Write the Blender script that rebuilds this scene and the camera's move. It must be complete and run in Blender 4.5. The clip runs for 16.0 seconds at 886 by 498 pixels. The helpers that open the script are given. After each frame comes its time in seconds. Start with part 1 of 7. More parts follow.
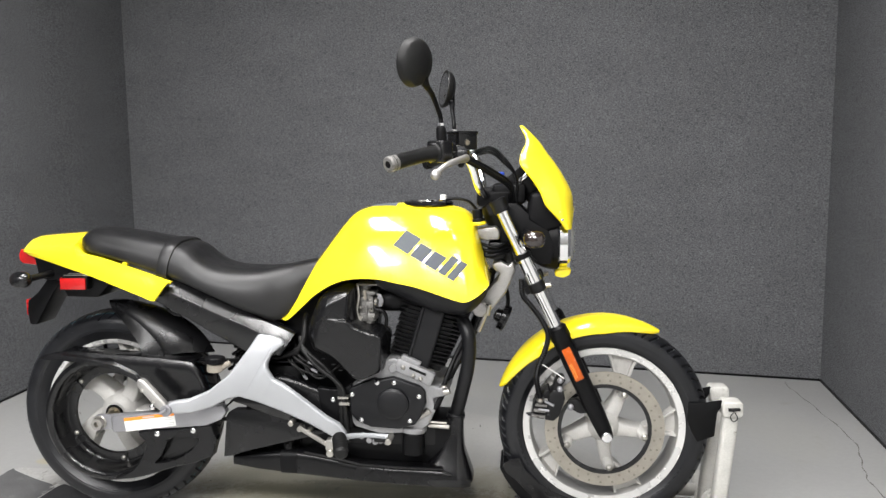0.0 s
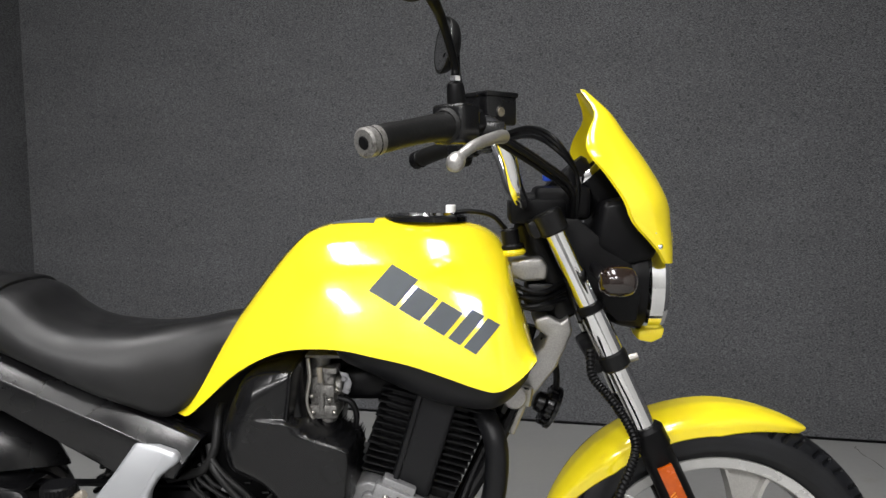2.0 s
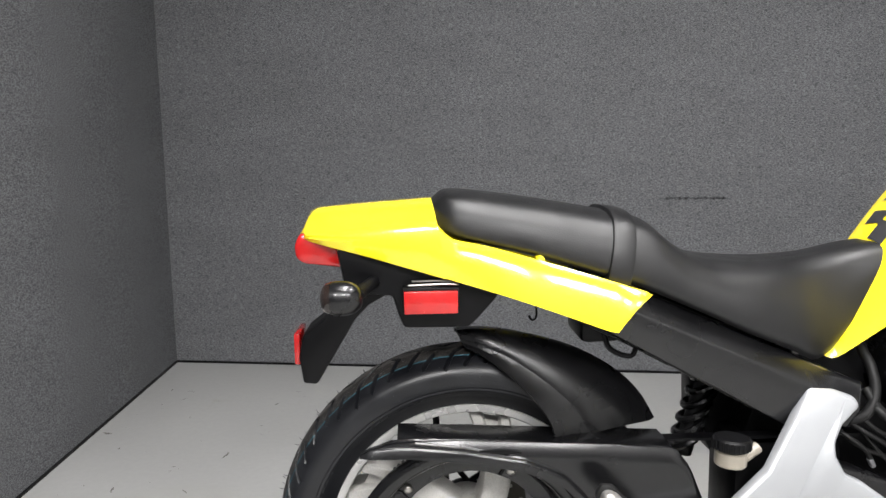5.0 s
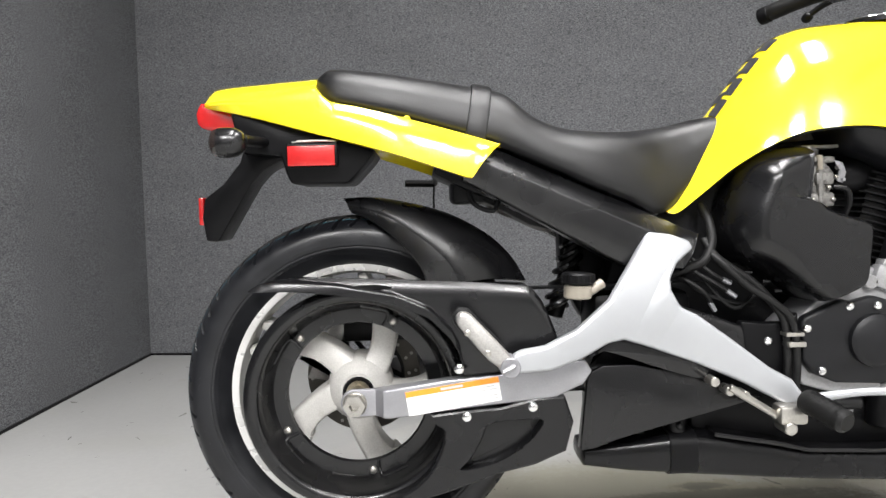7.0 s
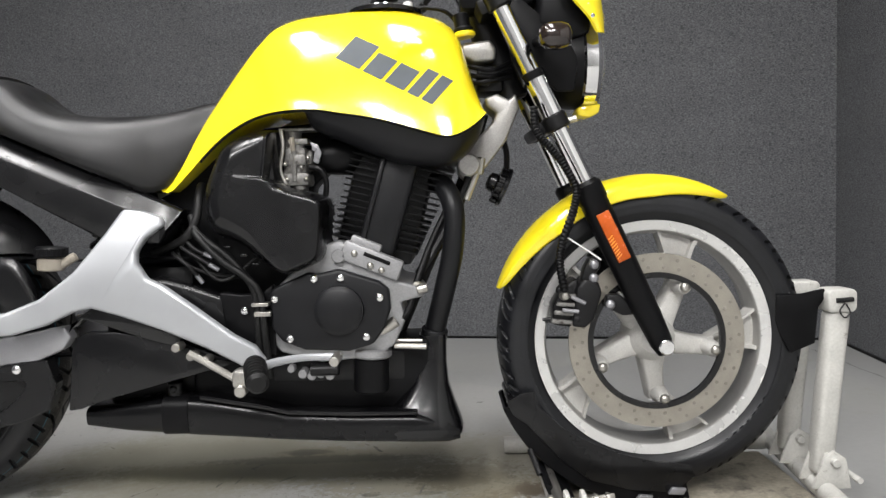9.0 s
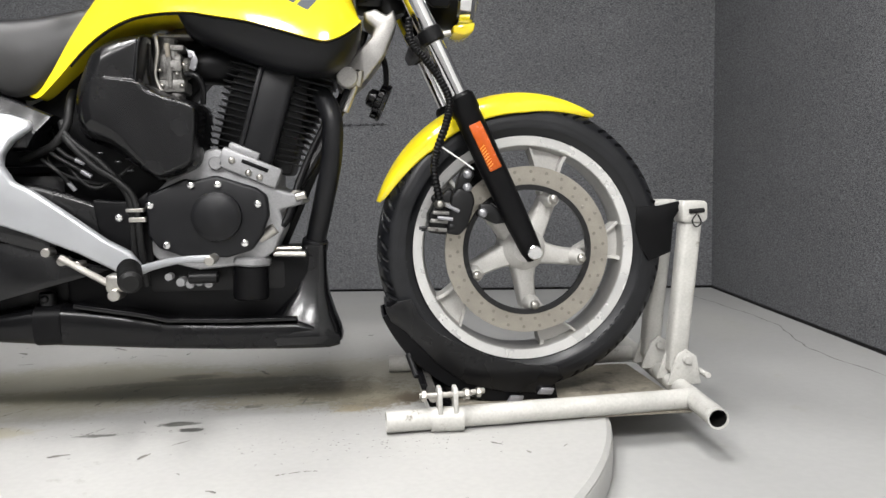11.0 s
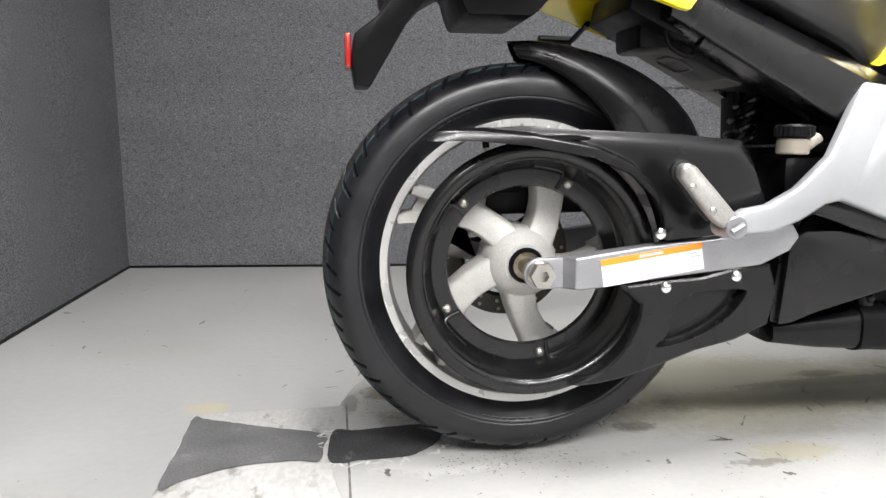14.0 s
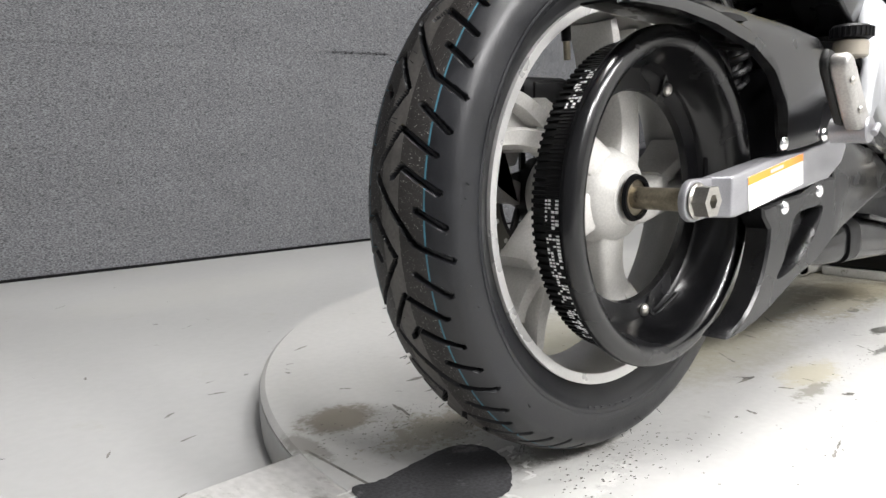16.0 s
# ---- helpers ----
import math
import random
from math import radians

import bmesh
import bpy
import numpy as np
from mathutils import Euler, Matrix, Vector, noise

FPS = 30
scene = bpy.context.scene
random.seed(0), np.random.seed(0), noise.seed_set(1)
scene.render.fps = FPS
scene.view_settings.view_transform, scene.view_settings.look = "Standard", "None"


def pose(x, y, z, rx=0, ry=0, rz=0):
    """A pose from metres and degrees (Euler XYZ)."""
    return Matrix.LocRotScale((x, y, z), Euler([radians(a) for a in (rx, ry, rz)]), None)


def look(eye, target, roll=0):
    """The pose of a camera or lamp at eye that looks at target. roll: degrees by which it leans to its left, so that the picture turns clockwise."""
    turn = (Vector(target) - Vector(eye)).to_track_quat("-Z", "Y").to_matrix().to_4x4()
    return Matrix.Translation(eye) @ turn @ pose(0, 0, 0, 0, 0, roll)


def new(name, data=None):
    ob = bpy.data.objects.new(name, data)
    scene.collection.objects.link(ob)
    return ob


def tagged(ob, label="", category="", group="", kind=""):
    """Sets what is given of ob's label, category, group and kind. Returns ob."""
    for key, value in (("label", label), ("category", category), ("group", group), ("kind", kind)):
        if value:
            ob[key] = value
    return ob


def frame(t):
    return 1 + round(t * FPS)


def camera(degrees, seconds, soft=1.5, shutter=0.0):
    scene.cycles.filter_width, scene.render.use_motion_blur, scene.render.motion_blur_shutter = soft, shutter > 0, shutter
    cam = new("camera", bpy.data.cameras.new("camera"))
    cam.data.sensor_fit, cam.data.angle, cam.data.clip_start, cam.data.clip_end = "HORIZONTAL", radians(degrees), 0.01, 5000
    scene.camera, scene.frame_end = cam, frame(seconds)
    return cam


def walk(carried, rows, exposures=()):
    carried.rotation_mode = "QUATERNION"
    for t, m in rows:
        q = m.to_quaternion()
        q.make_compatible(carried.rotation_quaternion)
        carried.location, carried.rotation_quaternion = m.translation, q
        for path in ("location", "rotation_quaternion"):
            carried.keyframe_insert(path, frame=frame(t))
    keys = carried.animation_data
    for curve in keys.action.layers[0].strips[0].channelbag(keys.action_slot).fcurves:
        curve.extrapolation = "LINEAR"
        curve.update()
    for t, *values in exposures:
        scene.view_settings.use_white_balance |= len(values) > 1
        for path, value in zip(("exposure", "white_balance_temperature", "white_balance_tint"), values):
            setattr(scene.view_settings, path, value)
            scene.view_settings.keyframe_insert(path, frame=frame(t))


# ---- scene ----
cam = camera(62.0, 16.0)
PATH = [
    (0, (1.176, -2.001, 1.01), (0.966, -0.026, 0.779), -0.7),
    (0.5, (1.369, -1.636, 1.04), (1.038, 0.324, 0.822), -0.7),
    (1, (1.38, -1.384, 1.08), (0.941, 0.558, 0.895), -0.7),
    (1.5, (1.242, -1.236, 1.041), (0.818, 0.711, 0.879), -0.6),
    (2, (1.015, -1.218, 0.96), (0.913, 0.772, 0.783), -0.5),
    (2.5, (0.746, -1.209, 0.907), (0.822, 0.779, 0.706), -0.3),
    (3, (0.469, -1.161, 0.907), (0.61, 0.822, 0.685), -0.4),
    (3.5, (0.287, -1.135, 0.898), (0.399, 0.85, 0.678), -0.8),
    (4, (0.102, -1.117, 0.906), (0.198, 0.867, 0.673), -1.0),
    (4.5, (-0.046, -1.085, 0.91), (0.033, 0.898, 0.66), -1.0),
    (4.7, (-0.071, -1.085, 0.906), (0.009, 0.896, 0.645), -0.9),
    (6.8, (0.028, -1.259, 0.639), (0.083, 0.733, 0.466), -1.6),
    (7, (0.112, -1.272, 0.603), (0.18, 0.724, 0.498), -1.5),
    (7.5, (0.361, -1.308, 0.605), (0.378, 0.688, 0.474), -1.7),
    (8, (0.613, -1.302, 0.621), (0.6, 0.691, 0.456), -1.7),
    (8.5, (0.846, -1.322, 0.6), (0.816, 0.672, 0.441), -1.7),
    (9, (1.024, -1.379, 0.559), (1.015, 0.617, 0.43), -1.6),
    (9.2, (1.068, -1.39, 0.545), (1.093, 0.605, 0.415), -1.6),
    (11.3, (1.082, -1.436, 0.425), (1.309, 0.542, 0.237), -1.1),
    (11.5, (1.046, -1.426, 0.431), (1.256, 0.554, 0.238), -1.1),
    (12, (0.805, -1.358, 0.454), (1.026, 0.617, 0.235), -0.9),
    (12.5, (0.554, -1.302, 0.477), (0.736, 0.676, 0.242), -0.8),
    (13, (0.278, -1.246, 0.495), (0.436, 0.733, 0.25), -0.8),
    (13.5, (-0.006, -1.166, 0.518), (0.136, 0.807, 0.223), -1.0),
    (14, (-0.267, -1.088, 0.486), (0.014, 0.871, 0.194), -0.7),
    (14.5, (-0.527, -0.934, 0.453), (0.307, 0.853, 0.12), -1.0),
    (15, (-0.675, -0.723, 0.41), (0.51, 0.855, 0.083), -1.0),
    (15.5, (-0.712, -0.572, 0.387), (0.606, 0.897, 0.062), -1.4),
    (16, (-0.708, -0.503, 0.382), (0.631, 0.948, 0.064), -1.6),
]
walk(cam, [(t, look(eye, target, roll)) for t, eye, target, roll in PATH],
     [(0, 0.09), (1, -0.13), (1.5, -0.47), (2, -0.64), (2.5, -0.72), (3, -0.66), (3.5, -0.49), (4, -0.25), (4.5, 0.06), (7, 0.37), (8, 0.03), (9, -0.19), (11.5, 0.0), (12.5, 0.12), (13.5, 0.34), (15, 0.46), (16, 0.66)])

# ---- world and lights ----
world = bpy.data.worlds.new("world")
scene.world = world
world.use_nodes = True
world.node_tree.nodes["Background"].inputs[0].default_value = (0.02, 0.02, 0.022, 1)
world.node_tree.nodes["Background"].inputs[1].default_value = 0.4
scene.view_settings.exposure = 0.0


# ---- materials ----
def material(name, colour, rough=0.5, metal=0.0, vary=0.12, scale=30.0, fine=0.0, fine_scale=400.0, coat=0.0, stretch=(1, 1, 1), rough_vary=0.08, emit=None, dirt=None, spec=0.5):
    """A surface with broad patches, fine grain and a little relief."""
    m = bpy.data.materials.new(name)
    m.use_nodes = True
    nt = m.node_tree
    b = nt.nodes["Principled BSDF"]
    b.inputs["Metallic"].default_value = metal
    b.inputs["Coat Weight"].default_value = coat
    b.inputs["Coat Roughness"].default_value = 0.05
    b.inputs["Specular IOR Level"].default_value = spec
    tc = nt.nodes.new("ShaderNodeTexCoord")
    mp = nt.nodes.new("ShaderNodeMapping")
    mp.inputs["Scale"].default_value = stretch
    nt.links.new(tc.outputs["Object"], mp.inputs["Vector"])
    n1 = nt.nodes.new("ShaderNodeTexNoise")
    n1.inputs["Scale"].default_value, n1.inputs["Detail"].default_value = scale, 5
    n2 = nt.nodes.new("ShaderNodeTexNoise")
    n2.inputs["Scale"].default_value, n2.inputs["Detail"].default_value = fine_scale, 3
    for n in (n1, n2):
        nt.links.new(mp.outputs[0], n.inputs["Vector"])
    r1 = nt.nodes.new("ShaderNodeMapRange")
    r1.inputs["From Min"].default_value, r1.inputs["From Max"].default_value = 0.3, 0.7
    r1.inputs["To Min"].default_value, r1.inputs["To Max"].default_value = 1 - vary, 1 + vary
    nt.links.new(n1.outputs["Fac"], r1.inputs["Value"])
    r2 = nt.nodes.new("ShaderNodeMapRange")
    r2.inputs["From Min"].default_value, r2.inputs["From Max"].default_value = 0.35, 0.65
    r2.inputs["To Min"].default_value, r2.inputs["To Max"].default_value = 1 - fine, 1 + fine
    nt.links.new(n2.outputs["Fac"], r2.inputs["Value"])
    mul = nt.nodes.new("ShaderNodeMath")
    mul.operation = "MULTIPLY"
    nt.links.new(r1.outputs[0], mul.inputs[0])
    nt.links.new(r2.outputs[0], mul.inputs[1])
    vm = nt.nodes.new("ShaderNodeVectorMath")
    vm.operation = "SCALE"
    vm.inputs[0].default_value = colour
    nt.links.new(mul.outputs[0], vm.inputs["Scale"])
    col = vm.outputs[0]
    if dirt:
        n3 = nt.nodes.new("ShaderNodeTexNoise")
        n3.inputs["Scale"].default_value, n3.inputs["Detail"].default_value = dirt[1], 8
        n3.inputs["Roughness"].default_value = 0.7
        nt.links.new(mp.outputs[0], n3.inputs["Vector"])
        r3 = nt.nodes.new("ShaderNodeMapRange")
        r3.inputs["From Min"].default_value, r3.inputs["From Max"].default_value = dirt[2], dirt[3]
        nt.links.new(n3.outputs["Fac"], r3.inputs["Value"])
        mx = nt.nodes.new("ShaderNodeMixRGB")
        mx.inputs[2].default_value = (*dirt[0], 1)
        nt.links.new(r3.outputs[0], mx.inputs[0])
        nt.links.new(col, mx.inputs[1])
        col = mx.outputs[0]
    nt.links.new(col, b.inputs["Base Color"])
    rr = nt.nodes.new("ShaderNodeMapRange")
    rr.inputs["From Min"].default_value, rr.inputs["From Max"].default_value = 0.3, 0.7
    rr.inputs["To Min"].default_value, rr.inputs["To Max"].default_value = max(0.02, rough - rough_vary), min(1, rough + rough_vary)
    nt.links.new(n1.outputs["Fac"], rr.inputs["Value"])
    nt.links.new(rr.outputs[0], b.inputs["Roughness"])
    if fine > 0:
        bp = nt.nodes.new("ShaderNodeBump")
        bp.inputs["Strength"].default_value, bp.inputs["Distance"].default_value = min(0.6, fine * 1.2), 0.0012
        nt.links.new(n2.outputs["Fac"], bp.inputs["Height"])
        nt.links.new(bp.outputs[0], b.inputs["Normal"])
    if emit:
        b.inputs["Emission Color"].default_value = (*emit[0], 1)
        b.inputs["Emission Strength"].default_value = emit[1]
    return m


CARPET = material("grey_carpet", (0.114, 0.116, 0.122), 0.95, vary=0.07, scale=3.0, fine=0.50, fine_scale=150, stretch=(1, 1, 2.4), spec=0.1)
CARPETTEAR = material("torn_carpet_backing", (0.045, 0.045, 0.048), 0.95, vary=0.6, scale=60, fine=0.6, fine_scale=120, spec=0.1)
CARPETSEAM = material("dark_carpet_seam", (0.108, 0.109, 0.114), 0.95, vary=0.3, scale=40, fine=0.6, fine_scale=170, spec=0.1)
FLOOR = material("grey_floor_paint", (0.350, 0.351, 0.343), 0.42, vary=0.05, scale=2.2, fine=0.02, fine_scale=60, dirt=((0.30, 0.29, 0.25), 5.0, 0.62, 0.78))
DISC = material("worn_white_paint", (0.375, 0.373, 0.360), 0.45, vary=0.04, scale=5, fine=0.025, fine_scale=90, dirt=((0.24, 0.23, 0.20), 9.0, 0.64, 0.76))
GRIT = material("black_grip_patch", (0.03, 0.03, 0.032), 0.8, vary=0.35, scale=14, fine=0.3, fine_scale=250, dirt=((0.16, 0.16, 0.16), 18.0, 0.58, 0.7))
GRITGREY = material("worn_grip_patch", (0.10, 0.10, 0.10), 0.7, vary=0.25, scale=12, fine=0.2, fine_scale=250, dirt=((0.2, 0.2, 0.2), 12.0, 0.58, 0.72))
CEILING = material("ceiling_paint", (0.5, 0.5, 0.5), 0.9, vary=0.04, scale=2, fine=0.05, fine_scale=80)
WALLPAINT = material("grey_wall_paint", (0.22, 0.22, 0.22), 0.9, vary=0.05, scale=2, fine=0.05, fine_scale=80)
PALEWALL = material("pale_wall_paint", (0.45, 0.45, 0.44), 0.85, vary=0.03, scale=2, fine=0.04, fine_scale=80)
GLOW = material("lamp_diffuser", (0.9, 0.9, 0.9), 0.5, vary=0.0, emit=((1.0, 0.98, 0.95), 9.0))
WHITEMETAL = material("white_enamelled_steel", (0.46, 0.453, 0.425), 0.42, vary=0.10, scale=18, fine=0.06, fine_scale=200, dirt=((0.15, 0.135, 0.105), 34.0, 0.60, 0.70))
YELLOW = material("yellow_gloss_paint", (0.92, 0.745, 0.018), 0.14, vary=0.015, scale=9, coat=0.7, rough_vary=0.02)
LOGO = material("dark_grey_decal", (0.085, 0.095, 0.105), 0.5, vary=0.05, scale=30, spec=0.15)
CHECK = material("black_decal", (0.03, 0.03, 0.032), 0.35, vary=0.1, scale=40)
BLACKPLASTIC = material("satin_black_plastic", (0.004, 0.004, 0.0045), 0.25, vary=0.2, scale=14, fine=0.05, fine_scale=700, spec=0.4)
BLACKMATT = material("matt_black_plastic", (0.0035, 0.0035, 0.004), 0.40, vary=0.2, scale=20, fine=0.08, fine_scale=500, spec=0.14)
BLACKGLOSS = material("gloss_black_enamel", (0.004, 0.004, 0.0045), 0.24, vary=0.15, scale=12, coat=0.12, spec=0.4)
COVERBLACK = material("charcoal_satin_cover", (0.0062, 0.0064, 0.0075), 0.40, vary=0.15, scale=16, fine=0.08, fine_scale=600, spec=0.27)
RAILBLACK = material("satin_black_rail_paint", (0.005, 0.005, 0.0055), 0.26, vary=0.12, scale=14, fine=0.04, fine_scale=900, spec=0.5)
MUFFLERBLACK = material("satin_black_muffler_paint", (0.0035, 0.0035, 0.004), 0.24, vary=0.25, scale=12, fine=0.08, fine_scale=300, spec=0.25)
BLACKSATIN = material("satin_black_guard_plastic", (0.005, 0.005, 0.0055), 0.28, vary=0.15, scale=10, fine=0.05, fine_scale=900, spec=0.34)
GUARDBLACK = material("sheened_black_guard_plastic", (0.004, 0.004, 0.0045), 0.25, vary=0.12, scale=10, fine=0.02, fine_scale=900, spec=0.45, rough_vary=0.05)
DARKDISC = material("dark_brake_disc_steel", (0.10, 0.094, 0.083), 0.42, metal=0.7, vary=0.15, scale=30, fine=0.06, fine_scale=500)
LIP = material("bright_rim_lip", (0.64, 0.635, 0.62), 0.30, metal=0.45, vary=0.05, scale=20, fine=0.04, fine_scale=500)
BLACKSHINE = material("shiny_black_enamel", (0.004, 0.004, 0.0045), 0.20, vary=0.15, scale=12, fine=0.03, fine_scale=200, coat=0.10, spec=0.35)
BLACKMETAL = material("black_painted_metal", (0.0045, 0.0045, 0.005), 0.42, vary=0.25, scale=25, fine=0.12, fine_scale=350, spec=0.28)
VINYL = material("black_vinyl", (0.0065, 0.0065, 0.007), 0.42, vary=0.14, scale=18, fine=0.16, fine_scale=700, spec=0.42)
RUBBER = material("tyre_rubber", (0.0060, 0.0064, 0.0080), 0.38, vary=0.3, scale=22, fine=0.08, fine_scale=420, spec=0.42, rough_vary=0.10)
WORN = material("worn_tread_rubber", (0.080, 0.075, 0.070), 0.55, vary=0.3, scale=35, fine=0.12, fine_scale=300, spec=0.4)
GRIPRUBBER = material("black_grip_rubber", (0.006, 0.006, 0.006), 0.5, vary=0.2, scale=40, fine=0.2, fine_scale=300, spec=0.25)
SILVER = material("silver_painted_frame", (0.345, 0.354, 0.368), 0.36, metal=0.35, vary=0.04, scale=14, coat=0.25)
ALLOY = material("cast_alloy", (0.38, 0.37, 0.355), 0.42, metal=0.75, vary=0.1, scale=22, fine=0.10, fine_scale=380)
RIMSILVER = material("silver_wheel_paint", (0.42, 0.415, 0.40), 0.36, metal=0.65, vary=0.09, scale=16, fine=0.06, fine_scale=500)
RIMCAST = material("pale_cast_wheel_paint", (0.50, 0.49, 0.465), 0.48, metal=0.12, vary=0.10, scale=14, fine=0.08, fine_scale=420, dirt=((0.33, 0.31, 0.27), 24.0, 0.60, 0.76))
DISCSTEEL = material("worn_disc_steel", (0.36, 0.335, 0.29), 0.36, metal=0.8, vary=0.12, scale=30, fine=0.05, fine_scale=600)
HOLEBLACK = material("shade_black_bore", (0.012, 0.011, 0.010), 0.8, vary=0.3, scale=60, spec=0.1)
HOLE = material("shaded_bore", (0.20, 0.185, 0.16), 0.6, metal=0.3, vary=0.2, scale=60)
STEEL = material("brushed_steel", (0.42, 0.405, 0.375), 0.34, metal=0.95, vary=0.1, scale=24, fine=0.08, fine_scale=500, dirt=((0.3, 0.26, 0.2), 40.0, 0.66, 0.8))
SWINGSTEEL = material("grey_swingarm_steel", (0.30, 0.30, 0.315), 0.38, metal=0.6, vary=0.12, scale=16, fine=0.05, fine_scale=600)
CHROME = material("chrome", (0.80, 0.80, 0.80), 0.09, metal=1.0, vary=0.03, scale=20, rough_vary=0.03)
CARBGREY = material("dull_carburettor_casting", (0.20, 0.195, 0.185), 0.5, metal=0.5, vary=0.25, scale=60, fine=0.15, fine_scale=300, dirt=((0.05, 0.045, 0.04), 60.0, 0.5, 0.65))
CASTGREY = material("grey_cast_case", (0.27, 0.27, 0.275), 0.46, metal=0.4, vary=0.10, scale=30, fine=0.07, fine_scale=300)
RED = material("red_reflector", (0.40, 0.008, 0.008), 0.2, vary=0.08, scale=60, coat=0.5)
ORANGE = material("orange_reflector", (0.44, 0.075, 0.003), 0.22, vary=0.10, scale=120, coat=0.15)
SMOKE = material("smoked_lens", (0.014, 0.008, 0.006), 0.08, vary=0.1, scale=30, coat=0.6)
LABELWHITE = material("white_label", (0.75, 0.75, 0.73), 0.35, vary=0.03, scale=60)
LABELORANGE = material("orange_label", (0.80, 0.26, 0.02), 0.35, vary=0.04, scale=60)
RUSTSTEEL = material("browned_axle_steel", (0.30, 0.265, 0.20), 0.38, metal=0.85, vary=0.25, scale=60, fine=0.10, fine_scale=400, dirt=((0.10, 0.075, 0.05), 70.0, 0.56, 0.7))
TRAYGREY = material("dusty_tray_plastic", (0.075, 0.070, 0.064), 0.5, vary=0.2, scale=20, fine=0.06, fine_scale=300, spec=0.35)
INK = material("grey_print", (0.42, 0.42, 0.42), 0.5, vary=0.05, scale=60)
WHITEINK = material("white_print", (0.75, 0.75, 0.74), 0.5, vary=0.1, scale=60)
BLUE = material("blue_plastic", (0.01, 0.06, 0.5), 0.35, vary=0.1, scale=60)
PALEPLASTIC = material("pale_plastic_reservoir", (0.25, 0.225, 0.185), 0.35, vary=0.1, scale=50)
BLUELINE = material("blue_tread_paint", (0.03, 0.11, 0.15), 0.6, vary=0.3, scale=90)
GLASS = bpy.data.materials.new("clear_lens_glass")
GLASS.use_nodes = True
GLASS.node_tree.nodes["Principled BSDF"].inputs["Transmission Weight"].default_value = 0.65
GLASS.node_tree.nodes["Principled BSDF"].inputs["Roughness"].default_value = 0.03
GLASS.node_tree.nodes["Principled BSDF"].inputs["IOR"].default_value = 1.45
MIRROR = material("mirror_glass", (0.85, 0.85, 0.85), 0.02, metal=1.0, vary=0.0, rough_vary=0.0)
DIRTYBOARD = material("dirty_brown_board", (0.22, 0.20, 0.16), 0.6, vary=0.3, scale=16, fine=0.15, fine_scale=120, dirt=((0.07, 0.06, 0.05), 20.0, 0.52, 0.66))
PLANK = material("scuffed_plank_paint", (0.43, 0.425, 0.41), 0.5, vary=0.12, scale=9, fine=0.10, fine_scale=120, stretch=(1, 0.5, 1), dirt=((0.20, 0.19, 0.17), 22.0, 0.56, 0.66))
DUSTY = material("gritty_tyre_rubber", (0.024, 0.022, 0.0205), 0.55, vary=0.3, scale=22, fine=0.14, fine_scale=420, dirt=((0.26, 0.25, 0.24), 430.0, 0.60, 0.64), spec=0.32)
PAINTEDGE = material("chipped_white_paint", (0.58, 0.58, 0.56), 0.5, vary=0.08, scale=40, fine=0.1, fine_scale=150)
STAIN = material("dark_floor_stain", (0.13, 0.125, 0.11), 0.6, vary=0.5, scale=60, fine=0.3, fine_scale=200)


def stained(m, spots):
    """Lays soft-edged, ragged stains and patches of painted shade into a floor paint. Each spot: x, y, radii, colour,
    strength, raggedness.
    """
    nt = m.node_tree
    b = nt.nodes["Principled BSDF"]
    col = b.inputs["Base Color"].links[0].from_socket
    tc = nt.nodes.new("ShaderNodeTexCoord")
    ns = nt.nodes.new("ShaderNodeTexNoise")
    ns.inputs["Scale"].default_value, ns.inputs["Detail"].default_value, ns.inputs["Roughness"].default_value = 58.0, 10, 0.8
    nt.links.new(tc.outputs["Object"], ns.inputs["Vector"])
    for x, y, rx, ry, c, k, rag in spots:
        mp = nt.nodes.new("ShaderNodeMapping")
        mp.vector_type = "POINT"
        mp.inputs["Location"].default_value = (-x / rx, -y / ry, 0)
        mp.inputs["Scale"].default_value = (1 / rx, 1 / ry, 0)
        nt.links.new(tc.outputs["Object"], mp.inputs["Vector"])
        ln = nt.nodes.new("ShaderNodeVectorMath")
        ln.operation = "LENGTH"
        nt.links.new(mp.outputs[0], ln.inputs[0])
        mul = nt.nodes.new("ShaderNodeMath")
        mul.operation = "MULTIPLY_ADD"
        mul.inputs[1].default_value = rag
        nt.links.new(ns.outputs["Fac"], mul.inputs[0])
        nt.links.new(ln.outputs["Value"], mul.inputs[2])
        mr = nt.nodes.new("ShaderNodeMapRange")
        mr.interpolation_type = "SMOOTHSTEP"
        mr.inputs["From Min"].default_value, mr.inputs["From Max"].default_value = 1.0 + rag * 0.46, 0.66 + rag * 0.43
        mr.inputs["To Min"].default_value, mr.inputs["To Max"].default_value = 0.0, k
        nt.links.new(mul.outputs[0], mr.inputs["Value"])
        mx = nt.nodes.new("ShaderNodeMixRGB")
        mx.inputs[2].default_value = (*c, 1)
        nt.links.new(mr.outputs[0], mx.inputs[0])
        nt.links.new(col, mx.inputs[1])
        col = mx.outputs[0]
    nt.links.new(col, b.inputs["Base Color"])


# ---- building helpers ----
def part(name, bm, mat, parent=None, label="", sharp=35, mats=None):
    me = bpy.data.meshes.new(name)
    bmesh.ops.recalc_face_normals(bm, faces=bm.faces)
    for f in bm.faces:
        f.smooth = True
    bm.to_mesh(me)
    bm.free()
    me.set_sharp_from_angle(angle=radians(sharp))
    for m in mats or [mat]:
        me.materials.append(m)
    ob = new(name, me)
    ob.parent = parent
    if label:
        tagged(ob, label)
    return ob


